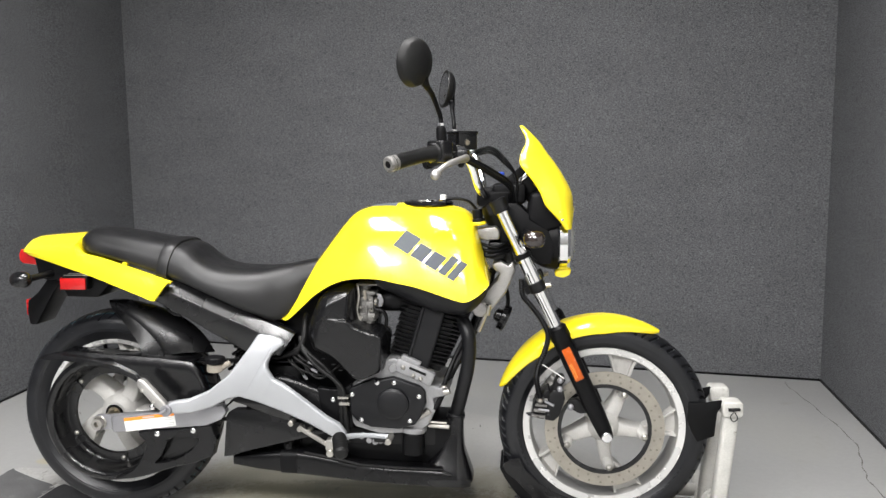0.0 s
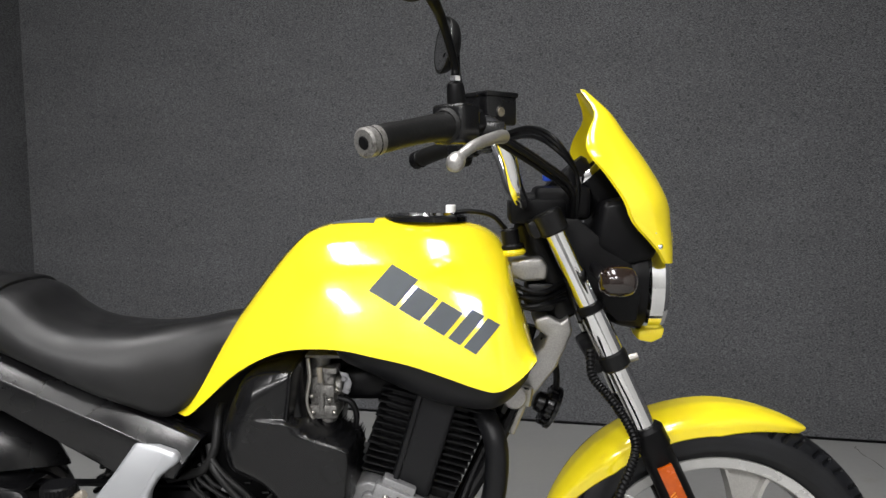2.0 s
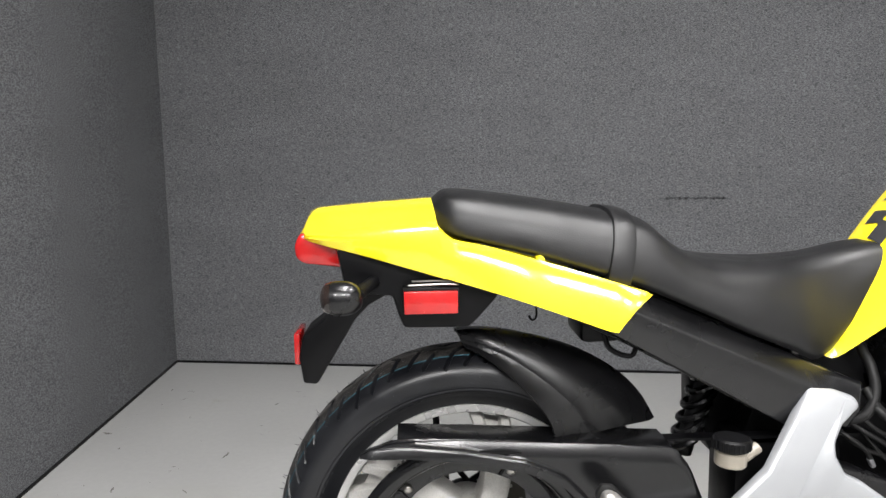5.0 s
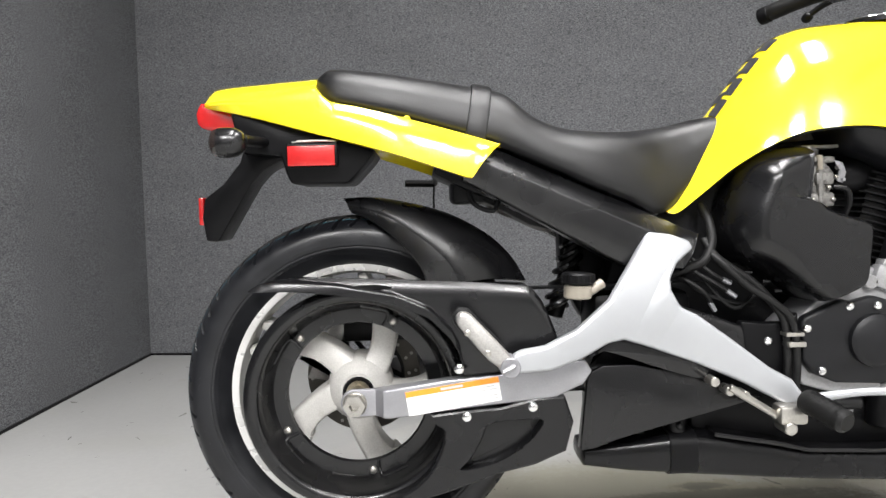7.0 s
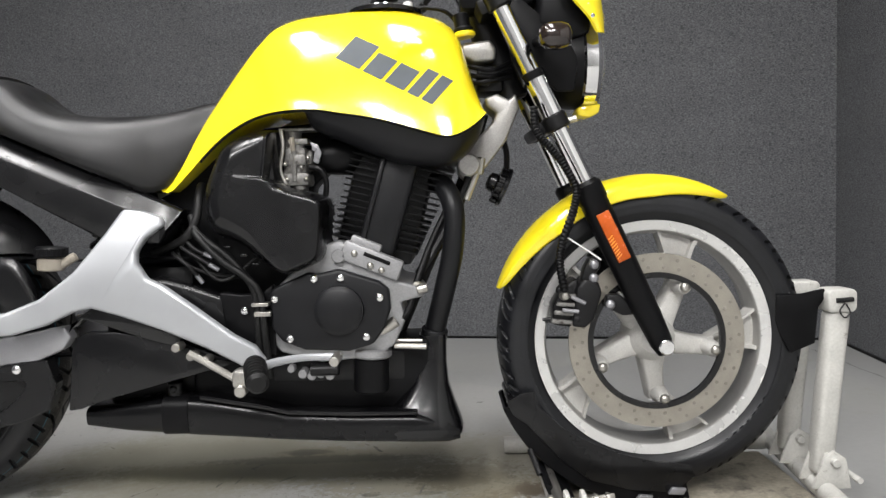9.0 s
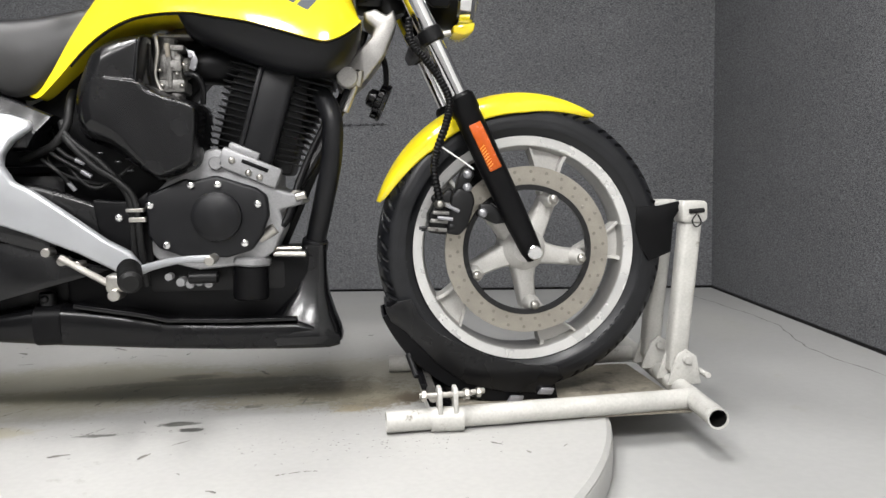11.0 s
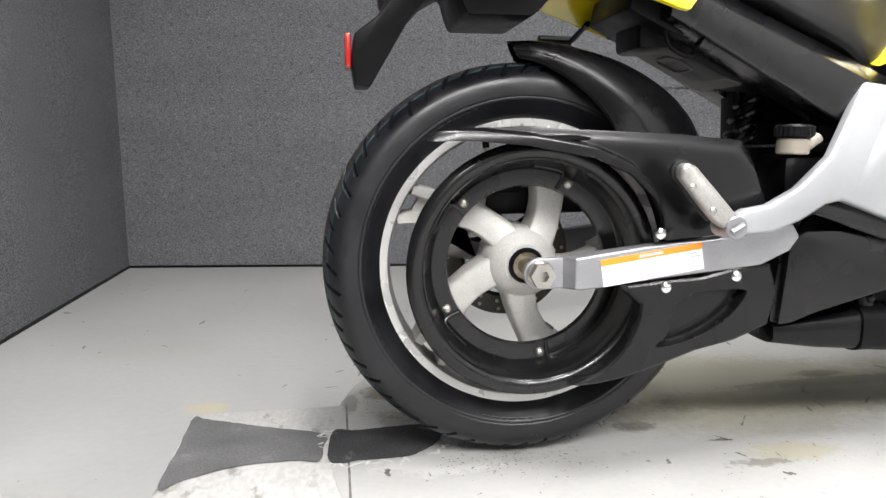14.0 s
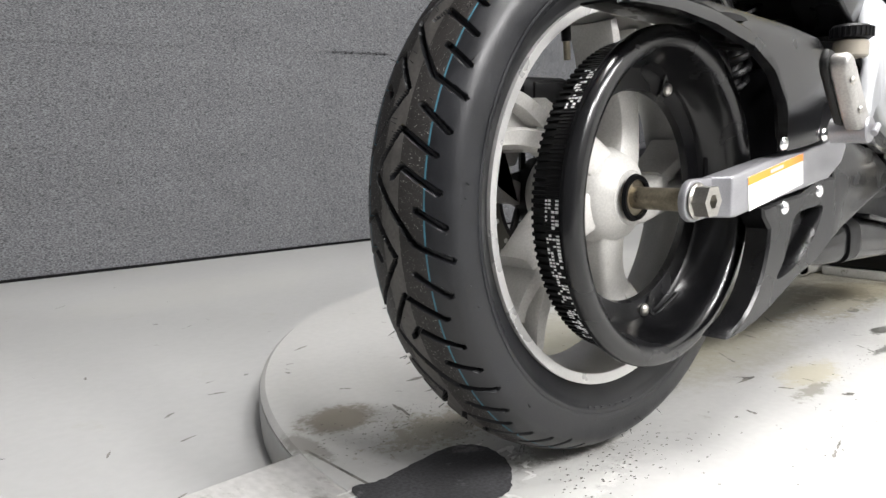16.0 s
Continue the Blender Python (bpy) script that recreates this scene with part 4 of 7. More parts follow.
def bowed(x, z):
    y = np.interp(x, [0.24, 0.30, 0.36, 0.43, 0.72], [-0.190, -0.178, -0.160, -0.146, -0.142])
    return float(y + (0.032 * min(1, max(0, (z - 0.46) / 0.10))))
bm = prism(platepts, 0.010, -0.012, 0.008, 4)
fold = Vector((0.865, 0, -0.502))
for step in (0.0, 0.022, 0.045):
    bmesh.ops.bisect_plane(bm, geom=bm.verts[:] + bm.edges[:] + bm.faces[:], plane_co=Vector((0.440, 0, 0.402)) + fold * step, plane_no=fold)
bmesh.ops.triangulate(bm, faces=[f for f in bm.faces if len(f.verts) > 4])
for v in bm.verts:
    u = min(1.0, max(0.0, (v.co - Vector((0.440, 0, 0.402))).dot(fold) / 0.045))
    v.co.y += bowed(v.co.x, v.co.z) + 0.006 * u * u * (3 - 2 * u)
part("foot_bracket", bm, SILVER, bike, "silver-painted Y-shaped frame bracket", 50)
# passenger peg folded up
pg = prism([(0.165, 0.449), (0.175, 0.455), (0.187, 0.449), (0.245, 0.386), (0.243, 0.372), (0.231, 0.366), (0.212, 0.380), (0.165, 0.436)], -0.206, -0.184, 0.006, 3)
peg = part("passenger_peg", pg, ALLOY, bike, "folded alloy passenger foot peg")
part("peg_pad", prism([(0.160, 0.446), (0.168, 0.459), (0.184, 0.457), (0.240, 0.396), (0.236, 0.374), (0.214, 0.376), (0.162, 0.434)], -0.186, -0.176, 0.004, 2), GRIPRUBBER, peg)
for x, z in ((0.181, 0.423), (0.210, 0.392)):
    part("peg_bolt", bolt((x, -0.206, z), 0.005, 0.0025), STEEL, peg)
part("peg_hinge", join(rod((0.243, -0.208, 0.369), (0.243, -0.165, 0.369), 0.0155, 16, 0.1), rod((0.231, -0.215, 0.365), (0.249, -0.213, 0.374), 0.004, 8)), SWINGSTEEL, peg)
# rider peg
fp = part("foot_peg", rod((0.700, -0.168, 0.298), (0.724, -0.245, 0.281), 0.018, 20, 0.3), GRIPRUBBER, bike, "black rubber rider foot peg")
for k in range(6):
    t = 0.15 + k * 0.13
    p, q = Vector((0.700, -0.168, 0.298)), Vector((0.724, -0.245, 0.281))
    part("peg_rib", rod(p.lerp(q, t), p.lerp(q, t + 0.05), 0.0195, 20, 0.2), GRIPRUBBER, fp)
part("peg_mount", join(box(0.662, 0.706, -0.175, -0.14, 0.258, 0.288, 0.006), rod((0.588, -0.16, 0.318), (0.67, -0.155, 0.266), 0.006, 10), rod((0.676, -0.18, 0.254), (0.676, -0.14, 0.254), 0.010, 12)), STEEL, fp, "steel peg mount")
for x, z in ((0.566, 0.326), (0.590, 0.311), (0.614, 0.303)):
    part("linkage_bolt", rod((x, -0.160, z), (x, -0.13, z), 0.0075, 12), STEEL, fp)
part("shift_lever", tube([(0.708, -0.150, 0.289), (0.74, -0.165, 0.300), (0.79, -0.185, 0.310), (0.848, -0.20, 0.312)], [0.008, 0.007, 0.006, 0.007], 10), SILVER, bike, "silver shift lever")
part("lever_tip", rod((0.842, -0.185, 0.312), (0.842, -0.232, 0.311), 0.008, 12), STEEL, bike)

# subframe beam
for s in SIDES:
    rings = []
    for x in np.linspace(0.185, 0.566, 14):
        top = 0.701 - 0.442 * (x - 0.234)
        low = max(0.645 - 0.558 * (x - 0.19), 0.498)
        sec = [(0.055, low), (0.114, low), (0.119, low + 0.004), (0.1215, top - 0.034), (0.1205, top - 0.029), (0.095, top - 0.001), (0.090, top + 0.001), (0.055, top + 0.001)]
        rings.append([Vector((x + (0.035 * (z - top) / (top - low) if x > 0.55 else 0.0), s * y, z)) for y, z in sec])
    part("seat_rail", bevelled(loft(rings), 0.0025, 2, 20), RAILBLACK, bike, "satin black box-section seat rail with a bevelled top")
part("battery_tray", prism([(0.20, 0.645), (0.50, 0.57), (0.46, 0.53), (0.30, 0.575), (0.17, 0.645)], -0.05, 0.05, 0.004), BLACKMATT, bike)

tray = part("under_seat_tray", prism([(0.185, 0.634), (0.335, 0.560), (0.347, 0.574), (0.22, 0.642)], -0.040, 0.085, 0.003), TRAYGREY, bike, "dusty dark grey tray under the seat")
loop = [(0.022 * math.copysign(abs(math.cos(q)) ** 0.5, math.cos(q)), 0.030 * math.copysign(abs(math.sin(q)) ** 0.5, math.sin(q)), 0.0) for q in np.radians(range(0, 361, 12))]
part("pressed_loop", moved(tube(loop, 0.0022, 6, 0), pose(0.257, 0.022, 0.5975, 0, 26, 0)), TRAYGREY, tray)

# seat
s_top, s_bot = graph([(-0.052, 0.815), (-0.036, 0.833), (-0.012, 0.840), (0.08, 0.829), (0.2, 0.808), (0.238, 0.801), (0.265, 0.791), (0.302, 0.759), (0.355, 0.736), (0.445, 0.729), (0.52, 0.735), (0.565, 0.744), (0.60, 0.750), (0.63, 0.752)]), \
    graph([(-0.052, 0.80), (-0.022, 0.779), (0.03, 0.766), (0.10, 0.748), (0.17, 0.726), (0.241, 0.704), (0.32, 0.670), (0.40, 0.633), (0.46, 0.608), (0.502, 0.588), (0.535, 0.600), (0.565, 0.630), (0.60, 0.670), (0.63, 0.70)])
s_wid = graph([(-0.052, 0.055), (-0.035, 0.08), (0.0, 0.098), (0.1, 0.108), (0.2, 0.114), (0.3, 0.118), (0.40, 0.118), (0.47, 0.104), (0.52, 0.082), (0.56, 0.068), (0.60, 0.062), (0.63, 0.058)])
def seat_ring(x, grow=0.0):
    zt, zb, w = s_top(x) + grow, s_bot(x) - grow, s_wid(x) + grow
    h = zt - zb
    right = [(-w * 0.90, zb), (-w, zb + 0.12 * h), (-w * 0.97, zb + 0.46 * h), (-w * 0.88, zb + 0.68 * h), (-w * 0.72, zb + 0.865 * h), (-w * 0.42, zb + 0.97 * h), (0, zb + h * (0.985 if x > 0.27 else 1.0))]
    pts = spline(right, 4)
    pts = pts + [Vector((-p[0], p[1])) for p in pts[-2::-1]]
    return [Vector((x, p[0], p[1])) for p in pts]
xs = list(np.linspace(-0.048, -0.01, 8)) + list(np.linspace(0.0, 0.628, 54))
seat = part("seat", loft([seat_ring(x) for x in xs]), VINYL, bike, "black vinyl two-level seat")
part("seat_strap", loft([[Vector((p.x + (0.795 - p.z) * -0.18, p.y, p.z)) for p in seat_ring(x, gr)] for x, gr in ((0.204, -0.003), (0.2055, 0.0045), (0.209, 0.0058), (0.233, 0.0058), (0.2365, 0.0045), (0.238, -0.003))]), VINYL, seat, "black seat strap")

# tail fairing
t_top = graph([(-0.232, 0.792), (-0.22, 0.812), (-0.20, 0.817), (-0.12, 0.823), (-0.03, 0.828)])
t_shoulder = graph([(-0.232, 0.784), (-0.21, 0.793), (-0.137, 0.801), (-0.045, 0.806)])
t_bot = graph([(-0.232, 0.778), (-0.139, 0.755), (-0.043, 0.727), (0.079, 0.691), (0.20, 0.648)])
t_wid = graph([(-0.232, 0.050), (-0.222, 0.070), (-0.18, 0.092), (-0.10, 0.106), (-0.03, 0.114)])
rings = []
for x in np.linspace(-0.232, -0.030, 20):
    w, zt, zs, zb = t_wid(x), t_top(x), t_shoulder(x), t_bot(x)
    right = spline([(-w * 0.96, zb), (-w * 1.02, (zb + zs) / 2), (-w * 0.97, zs - 0.009), (-w * 0.84, zs - 0.001), (-w * 0.5, zt - 0.008), (0, zt)], 4)
    pts = right + [Vector((-p[0], p[1])) for p in right[-2::-1]]
    lean = 0.020 * ((x + 0.232) / 0.202) ** 3
    rings.append([Vector((x - lean * max(0.0, (p[1] - zb) / (zt - zb) - 0.25), p[0], p[1])) for p in pts])
tail = loft(rings)
for s in SIDES:
    rings = []
    up = graph([(-0.05, 0.803), (-0.036, 0.797), (-0.021, 0.778), (0.03, 0.766), (0.098, 0.747), (0.166, 0.727), (0.242, 0.703)])
    for x in np.linspace(-0.226, 0.242, 44):
        xc = min(x, -0.036)
        zu = t_shoulder(x) - 0.0085 if x < -0.045 else up(x)
        zb = t_bot(x) if x < 0.198 else 0.650 + (x - 0.198) / 0.044 * (zu - 0.650) * 0.98
        zb = min(zb, zu - 0.001)
        mid = zb * 0.5 + zu * 0.5
        w = t_wid(xc)
        w0 = float(np.interp(x, [-0.04, 0.05, 0.24], [0.113, 0.120, 0.139]))
        k = min(1.0, max(0.0, (x + 0.060) / 0.16))
        k = k * k * (3 - 2 * k)
        cap = ((w - 0.012, zb), (w * 0.975, zb + 0.001), (w * 1.02 + 0.0016, mid), (w * 0.975 + 0.0016, zu - 0.004), (w * 0.93, zu), (w * 0.84, zu - 0.003))
        side = ((w0 + 0.002, zb), (w0 + 0.012, zb + 0.001), (w0 + 0.009, mid), (w0 - 0.002, zu - 0.006), (w0 - 0.007, zu), (w0 - 0.02, zu - 0.002))
        rings.append([Vector((x, s * (p[0] * k + q[0] * (1 - k)), p[1] * k + q[1] * (1 - k))) for q, p in zip(cap, side)])
    tail = join(tail, loft(rings))
tailp = part("tail_fairing", tail, YELLOW, bike, "glossy yellow tail fairing", 40)
part("rubber_knob", rod((0.10, -0.112, 0.746), (0.10, -0.092, 0.748), 0.006, 12), YELLOW, tailp)
part("undertail", prism([(-0.178, 0.765), (-0.166, 0.702), (-0.102, 0.697), (-0.094, 0.668), (-0.087, 0.651), (0.003, 0.650), (0.016, 0.662), (0.040, 0.688), (0.05, 0.702), (-0.078, 0.742)], -0.088, 0.088, 0.005), BLACKMATT, bike, "matt black undertail tray")
part("seat_tray", join(prism([(0.15, 0.700), (0.30, 0.64), (0.30, 0.600), (0.20, 0.632), (0.14, 0.662)], -0.085, 0.085, 0.004), box(0.17, 0.23, -0.05, 0.05, 0.612, 0.66, 0.01)), BLACKMATT, bike, "black plastic tray under the seat")
part("cable_clip", tube([(0.196, -0.075, 0.640), (0.205, -0.078, 0.612), (0.236, -0.078, 0.600), (0.246, -0.076, 0.622)], 0.004, 8, 4), BLACKMATT, bike)
part("tail_lamp", prism([(-0.229, 0.786), (-0.238, 0.768), (-0.236, 0.750), (-0.226, 0.742), (-0.170, 0.735), (-0.165, 0.762), (-0.205, 0.774)], -0.070, 0.070, 0.006, 3), RED, bike, "red tail lamp lens")
part("plate_bracket", prism([(-0.160, 0.745), (-0.176, 0.690), (-0.205, 0.655), (-0.236, 0.632), (-0.241, 0.600), (-0.236, 0.562), (-0.216, 0.560), (-0.190, 0.603), (-0.158, 0.655), (-0.138, 0.676), (-0.112, 0.690), (-0.085, 0.700)], -0.045, 0.045, 0.004), BLACKMATT, bike, "black number plate bracket")
part("plate_reflector", box(-0.249, -0.2405, -0.036, 0.036, 0.588, 0.634, 0.002), RED, bike, "small red reflector")
def indicator(c, d, name, s):
    """A teardrop lamp on a stalk: c its middle, d the way it points."""
    d = Vector(d).normalized()
    c = Vector(c)
    body = tube([c - d * 0.030, c - d * 0.027, c - d * 0.016, c, c + d * 0.010], [0.006, 0.014, 0.021, 0.0225, 0.0215], 24, 4)
    ob = part(name, body, SMOKE if c.x > 0.5 else BLACKGLOSS, bike, "black smoked teardrop indicator")
    part("lens", tube([c + d * 0.010, c + d * 0.017, c + d * 0.022, c + d * 0.024], [0.021, 0.0185, 0.011, 0.001], 24, 4), SMOKE, ob)
    return ob
for s in SIDES:
    ob = indicator((-0.168, s * 0.165, 0.711), (-1, 0, 0), "rear_indicator", s)
    part("stalk", rod((-0.145, s * 0.16, 0.714), (-0.125, s * 0.075, 0.718), 0.009, 12), BLACKMATT, ob)
    rf = part("side_reflector", box(-0.086, -0.013, min(s * 0.112, s * 0.118), max(s * 0.112, s * 0.118), 0.677, 0.708, 0.0015), RED, bike, "red rectangular side reflector")
    part("reflector_stay", box(-0.088, -0.010, min(s * 0.085, s * 0.1115), max(s * 0.085, s * 0.1115), 0.677, 0.712, 0.002), BLACKMATT, rf)
    part("wire_loop", tube([(-0.08, s * 0.106, 0.7145), (-0.03, s * 0.108, 0.716), (-0.012, s * 0.106, 0.7145), (-0.03, s * 0.095, 0.718), (-0.075, s * 0.092, 0.718)], 0.0016, 6), STEEL, rf)

# rear hugger: a dome over the tyre with a creased flange along its front edge
crown = spline([(-0.014, 0.627), (0.035, 0.629), (0.095, 0.619), (0.165, 0.598), (0.230, 0.562), (0.272, 0.522), (0.298, 0.478)], 5)
crease = spline([(-0.004, -0.013, 0.613), (0.030, -0.028, 0.606), (0.073, -0.045, 0.588), (0.113, -0.057, 0.562), (0.146, -0.064, 0.534), (0.167, -0.068, 0.508), (0.178, -0.070, 0.484)], 5)
brim = spline([(0.002, -0.020, 0.605), (0.027, -0.040, 0.596), (0.060, -0.061, 0.574), (0.090, -0.076, 0.547), (0.112, -0.085, 0.520), (0.122, -0.090, 0.500), (0.125, -0.093, 0.484)], 5)
hug = []
for c, k, e in zip(crown, crease, brim):
    half = [e, e.lerp(k, 0.5) + Vector((0, 0.0025, 0)), k + Vector((0, -0.0012, 0.0)), k + Vector((0.002, -0.0016, 0.001))]
    for f in np.linspace(0.08, 1, 12):
        half.append(Vector((k.x + (c[0] - k.x) * f, (k.y - 0.002) * (1 - f ** 1.55) ** 0.78, k.z + (c[1] - k.z) * f + 0.006 * math.sin(math.pi * f))))
    outer = half + [Vector((p.x, -p.y, p.z)) for p in half[-2::-1]]
    inner = [p + (Vector((RW.x, 0, RW.z)) - p) * 0.010 + Vector((0, -p.y * 0.05, 0)) for p in reversed(outer)]
    hug.append(outer + inner)
hugger = part("rear_hugger", loft(hug), BLACKSATIN, bike, "satin black rear wheel hugger", 28)

# inner rear mudguard and battery box behind the shock
part("battery_box", prism([(0.362, 0.590), (0.480, 0.585), (0.500, 0.440), (0.405, 0.400), (0.366, 0.470)], 0.025, 0.075, 0.008, 3), BLACKMATT, bike, "black box behind the rear shock")
# rear spring and reservoir
sp = []
for i in range(200):
    t = i / 199
    a = t * 2 * math.pi * 6.5
    sp.append((0.350 + t * 0.045 + 0.024 * math.cos(a) * 0.9, 0.024 * math.sin(a) + 0.02, 0.420 + 0.145 * t + 0.03 * math.cos(a) * 0.3))
sh = part("shock_spring", tube(sp, 0.0055, 8, 0), BLACKGLOSS, bike, "black coil spring of the rear shock")
part("shock_body", rod((0.350, 0.02, 0.41), (0.400, 0.02, 0.575), 0.015, 16), BLACKMETAL, sh)
rs = part("fluid_reservoir", rod((0.357, -0.142, 0.461), (0.358, -0.142, 0.482), 0.0215, 24, 0.1), PALEPLASTIC, bike, "pale fluid reservoir with a black cap")
part("cap", rod((0.358, -0.142, 0.484), (0.359, -0.142, 0.501), 0.025, 24, 0.12), BLACKMATT, rs)
for k in range(24):
    a = radians(15 * k)
    part("cap_rib", rod((0.3585 + 0.0248 * math.cos(a), -0.142 + 0.0248 * math.sin(a), 0.486), (0.3587 + 0.0248 * math.cos(a), -0.142 + 0.0248 * math.sin(a), 0.4985), 0.0016, 6), BLACKMATT, rs)
part("clip", rod((0.374, -0.142, 0.470), (0.398, -0.138, 0.484), 0.008, 12), PALEPLASTIC, rs)

# ---- fuel tank ----
k_low = graph([(0.512, 0.597), (0.527, 0.589), (0.542, 0.590), (0.580, 0.622), (0.623, 0.660), (0.669, 0.690), (0.714, 0.709), (0.759, 0.716), (0.81, 0.716), (0.857, 0.708), (0.911, 0.698), (0.966, 0.682), (1.011, 0.668), (1.038, 0.664), (1.066, 0.676), (1.088, 0.694), (1.096, 0.703)])
k_top = graph([(0.512, 0.601), (0.53, 0.628), (0.556, 0.663), (0.596, 0.722), (0.627, 0.763), (0.678, 0.829), (0.705, 0.860), (0.728, 0.881), (0.763, 0.895), (0.802, 0.901), (0.886, 0.908), (0.944, 0.908), (0.993, 0.897), (1.03, 0.884), (1.056, 0.856), (1.072, 0.80), (1.088, 0.742), (1.096, 0.709)])
k_w = graph([(0.512, 0.062), (0.54, 0.070), (0.60, 0.090), (0.669, 0.119), (0.75, 0.140), (0.85, 0.157), (0.95, 0.172), (1.03, 0.182), (1.065, 0.174), (1.096, 0.155)])


def tank_right(x, n=18):
    """The right half of the tank's section at x, from the lower edge to the ridge."""
    zl, zt, w = k_low(x), k_top(x), k_w(x)
    h = max(zt - zl, 0.003)
    p = [Vector((-w * a, zl + h * b)) for a, b in ((1.055, 0.0), (1.022, 0.10), (0.948, 0.28), (0.858, 0.47), (0.728, 0.68), (0.52, 0.862), (0.25, 0.968), (0.0, 1.0))]
    return spline(p, 4)


xs = list(np.linspace(0.512, 1.096, 80))
rings = []
for x in xs:
    r = tank_right(x)
    rings.append([Vector((x, p[0], p[1])) for p in r + [Vector((-q[0], q[1])) for q in r[-2::-1]]])
tank = part("fuel_tank", loft(rings), YELLOW, bike, "glossy yellow fuel tank cover", 50)


def tank_y(x, z):
    r = tank_right(x)
    return float(np.interp(z, [p[1] for p in r], [p[0] for p in r]))


def side_patch(corners, name, mat, n=6):
    """A thin decal that follows the tank's right side; corners are (x, z)."""
    a, b, c, d = (Vector(p) for p in corners)
    g = []
    for i in range(n + 1):
        row = []
        for j in range(n + 1):
            p = a.lerp(b, i / n).lerp(d.lerp(c, i / n), j / n)
            row.append(Vector((p.x, tank_y(p.x, p.y) - 0.0009, p.y)))
        g.append(row)
    return loft(g, False)


# maker's mark as plain slanted blocks
o, e, up = Vector((0.848, 0.802)), Vector((0.162, -0.088)), Vector((0.034, 0.038))
for u0, u1, k in ((0.0, 0.25, 1.0), (0.285, 0.475, 0.82), (0.51, 0.70, 0.82), (0.735, 0.845, 1.05), (0.875, 0.985, 1.05)):
    part("maker_mark", side_patch([o + e * u0, o + e * u1, o + e * u1 + up * k, o + e * u0 + up * k], "maker_mark", LOGO), LOGO, tank, "dark grey slanted block decal")
# chequered strip on the ridge
def top_patch(x0, x1, y0, y1, y2=None, y3=None):
    """A thin decal that follows the tank's ridge."""
    y2, y3 = y0 if y2 is None else y2, y1 if y3 is None else y3
    g = []
    for a in np.linspace(0, 1, 6):
        x = x0 + (x1 - x0) * a
        r = tank_right(x)
        row = []
        for b in np.linspace(0, 1, 6):
            y = (y0 + (y2 - y0) * a) * (1 - b) + (y1 + (y3 - y1) * a) * b
            row.append(Vector((x - 0.0008, y, float(np.interp(-abs(y), [p[0] for p in r[12:]], [p[1] for p in r[12:]])) + 0.0010)))
        g.append(row)
    return loft(g, False)
for x0, h, y0, y1 in [(x, 0.0108, -0.037, -0.004) for x in (0.630, 0.657, 0.685, 0.717)] + [(x, 0.0075, -0.006, 0.030) for x in (0.6435, 0.671, 0.701, 0.735)]:
    part("black_check", top_patch(x0 - h, x0 + h, y0, y1), CHECK, tank)
part("dark_wedge", top_patch(0.772, 0.845, -0.020, 0.020, -0.044, 0.044), LOGO, tank, "dark grey wedge decal")
# filler cap
cap = part("filler_cap", moved(tube([(0, 0, -0.002), (0, 0, 0.005), (0, 0, 0.008), (0, 0, 0.009)], [0.068, 0.068, 0.060, 0.02], 40, 0), pose(0.925, 0, 0.9015, 0, 1, 0)), BLACKGLOSS, tank, "round black filler cap")
part("cap_lid", moved(tube([(0, 0, 0.008), (0, 0, 0.012), (0, 0, 0.012)], [0.050, 0.048, 0.002], 40, 0), pose(0.925, 0, 0.9015, 0, 1, 0)), CHROME, cap)
part("vent_post", rod((0.966, 0.0, 0.897), (0.966, 0.0, 0.925), 0.0085, 16), LABELWHITE, cap, "short white vent post")
part("vent_hose", tube([(0.970, 0, 0.912), (1.0, 0, 0.914), (1.035, 0.0, 0.906), (1.06, 0, 0.88)], 0.004, 8), BLACKMATT, tank)
# lower black skirt
sk = []
kb = graph([(0.79, 0.716), (0.803, 0.688), (0.853, 0.665), (0.906, 0.641), (0.959, 0.624), (1.012, 0.618), (1.039, 0.622), (1.065, 0.640), (1.087, 0.668), (1.094, 0.690)])
for x in np.linspace(0.79, 1.094, 32):
    w, zl = k_w(x), k_low(x) + 0.002
    zb = min(kb(x), zl - 0.004)
    right = [(-0.03, zb), (-w * 0.68, zb), (-w * 0.80, zb + 0.15 * (zl - zb)), (-w * 0.90, zb + 0.6 * (zl - zb)), (-w * 0.95, zl)]
    right = [Vector(p) for p in right]
    sk.append([Vector((x, p[0], p[1])) for p in right + [Vector((-q[0], q[1])) for q in reversed(right)]])
part("tank_skirt", loft(sk), COVERBLACK, bike, "matt black skirt below the tank")
part("tank_bead", tube([(x, -k_w(x) * 0.99, k_low(x) - 0.001) for x in np.linspace(0.60, 1.093, 44)], 0.0028, 8, 0), BLACKMATT, tank)

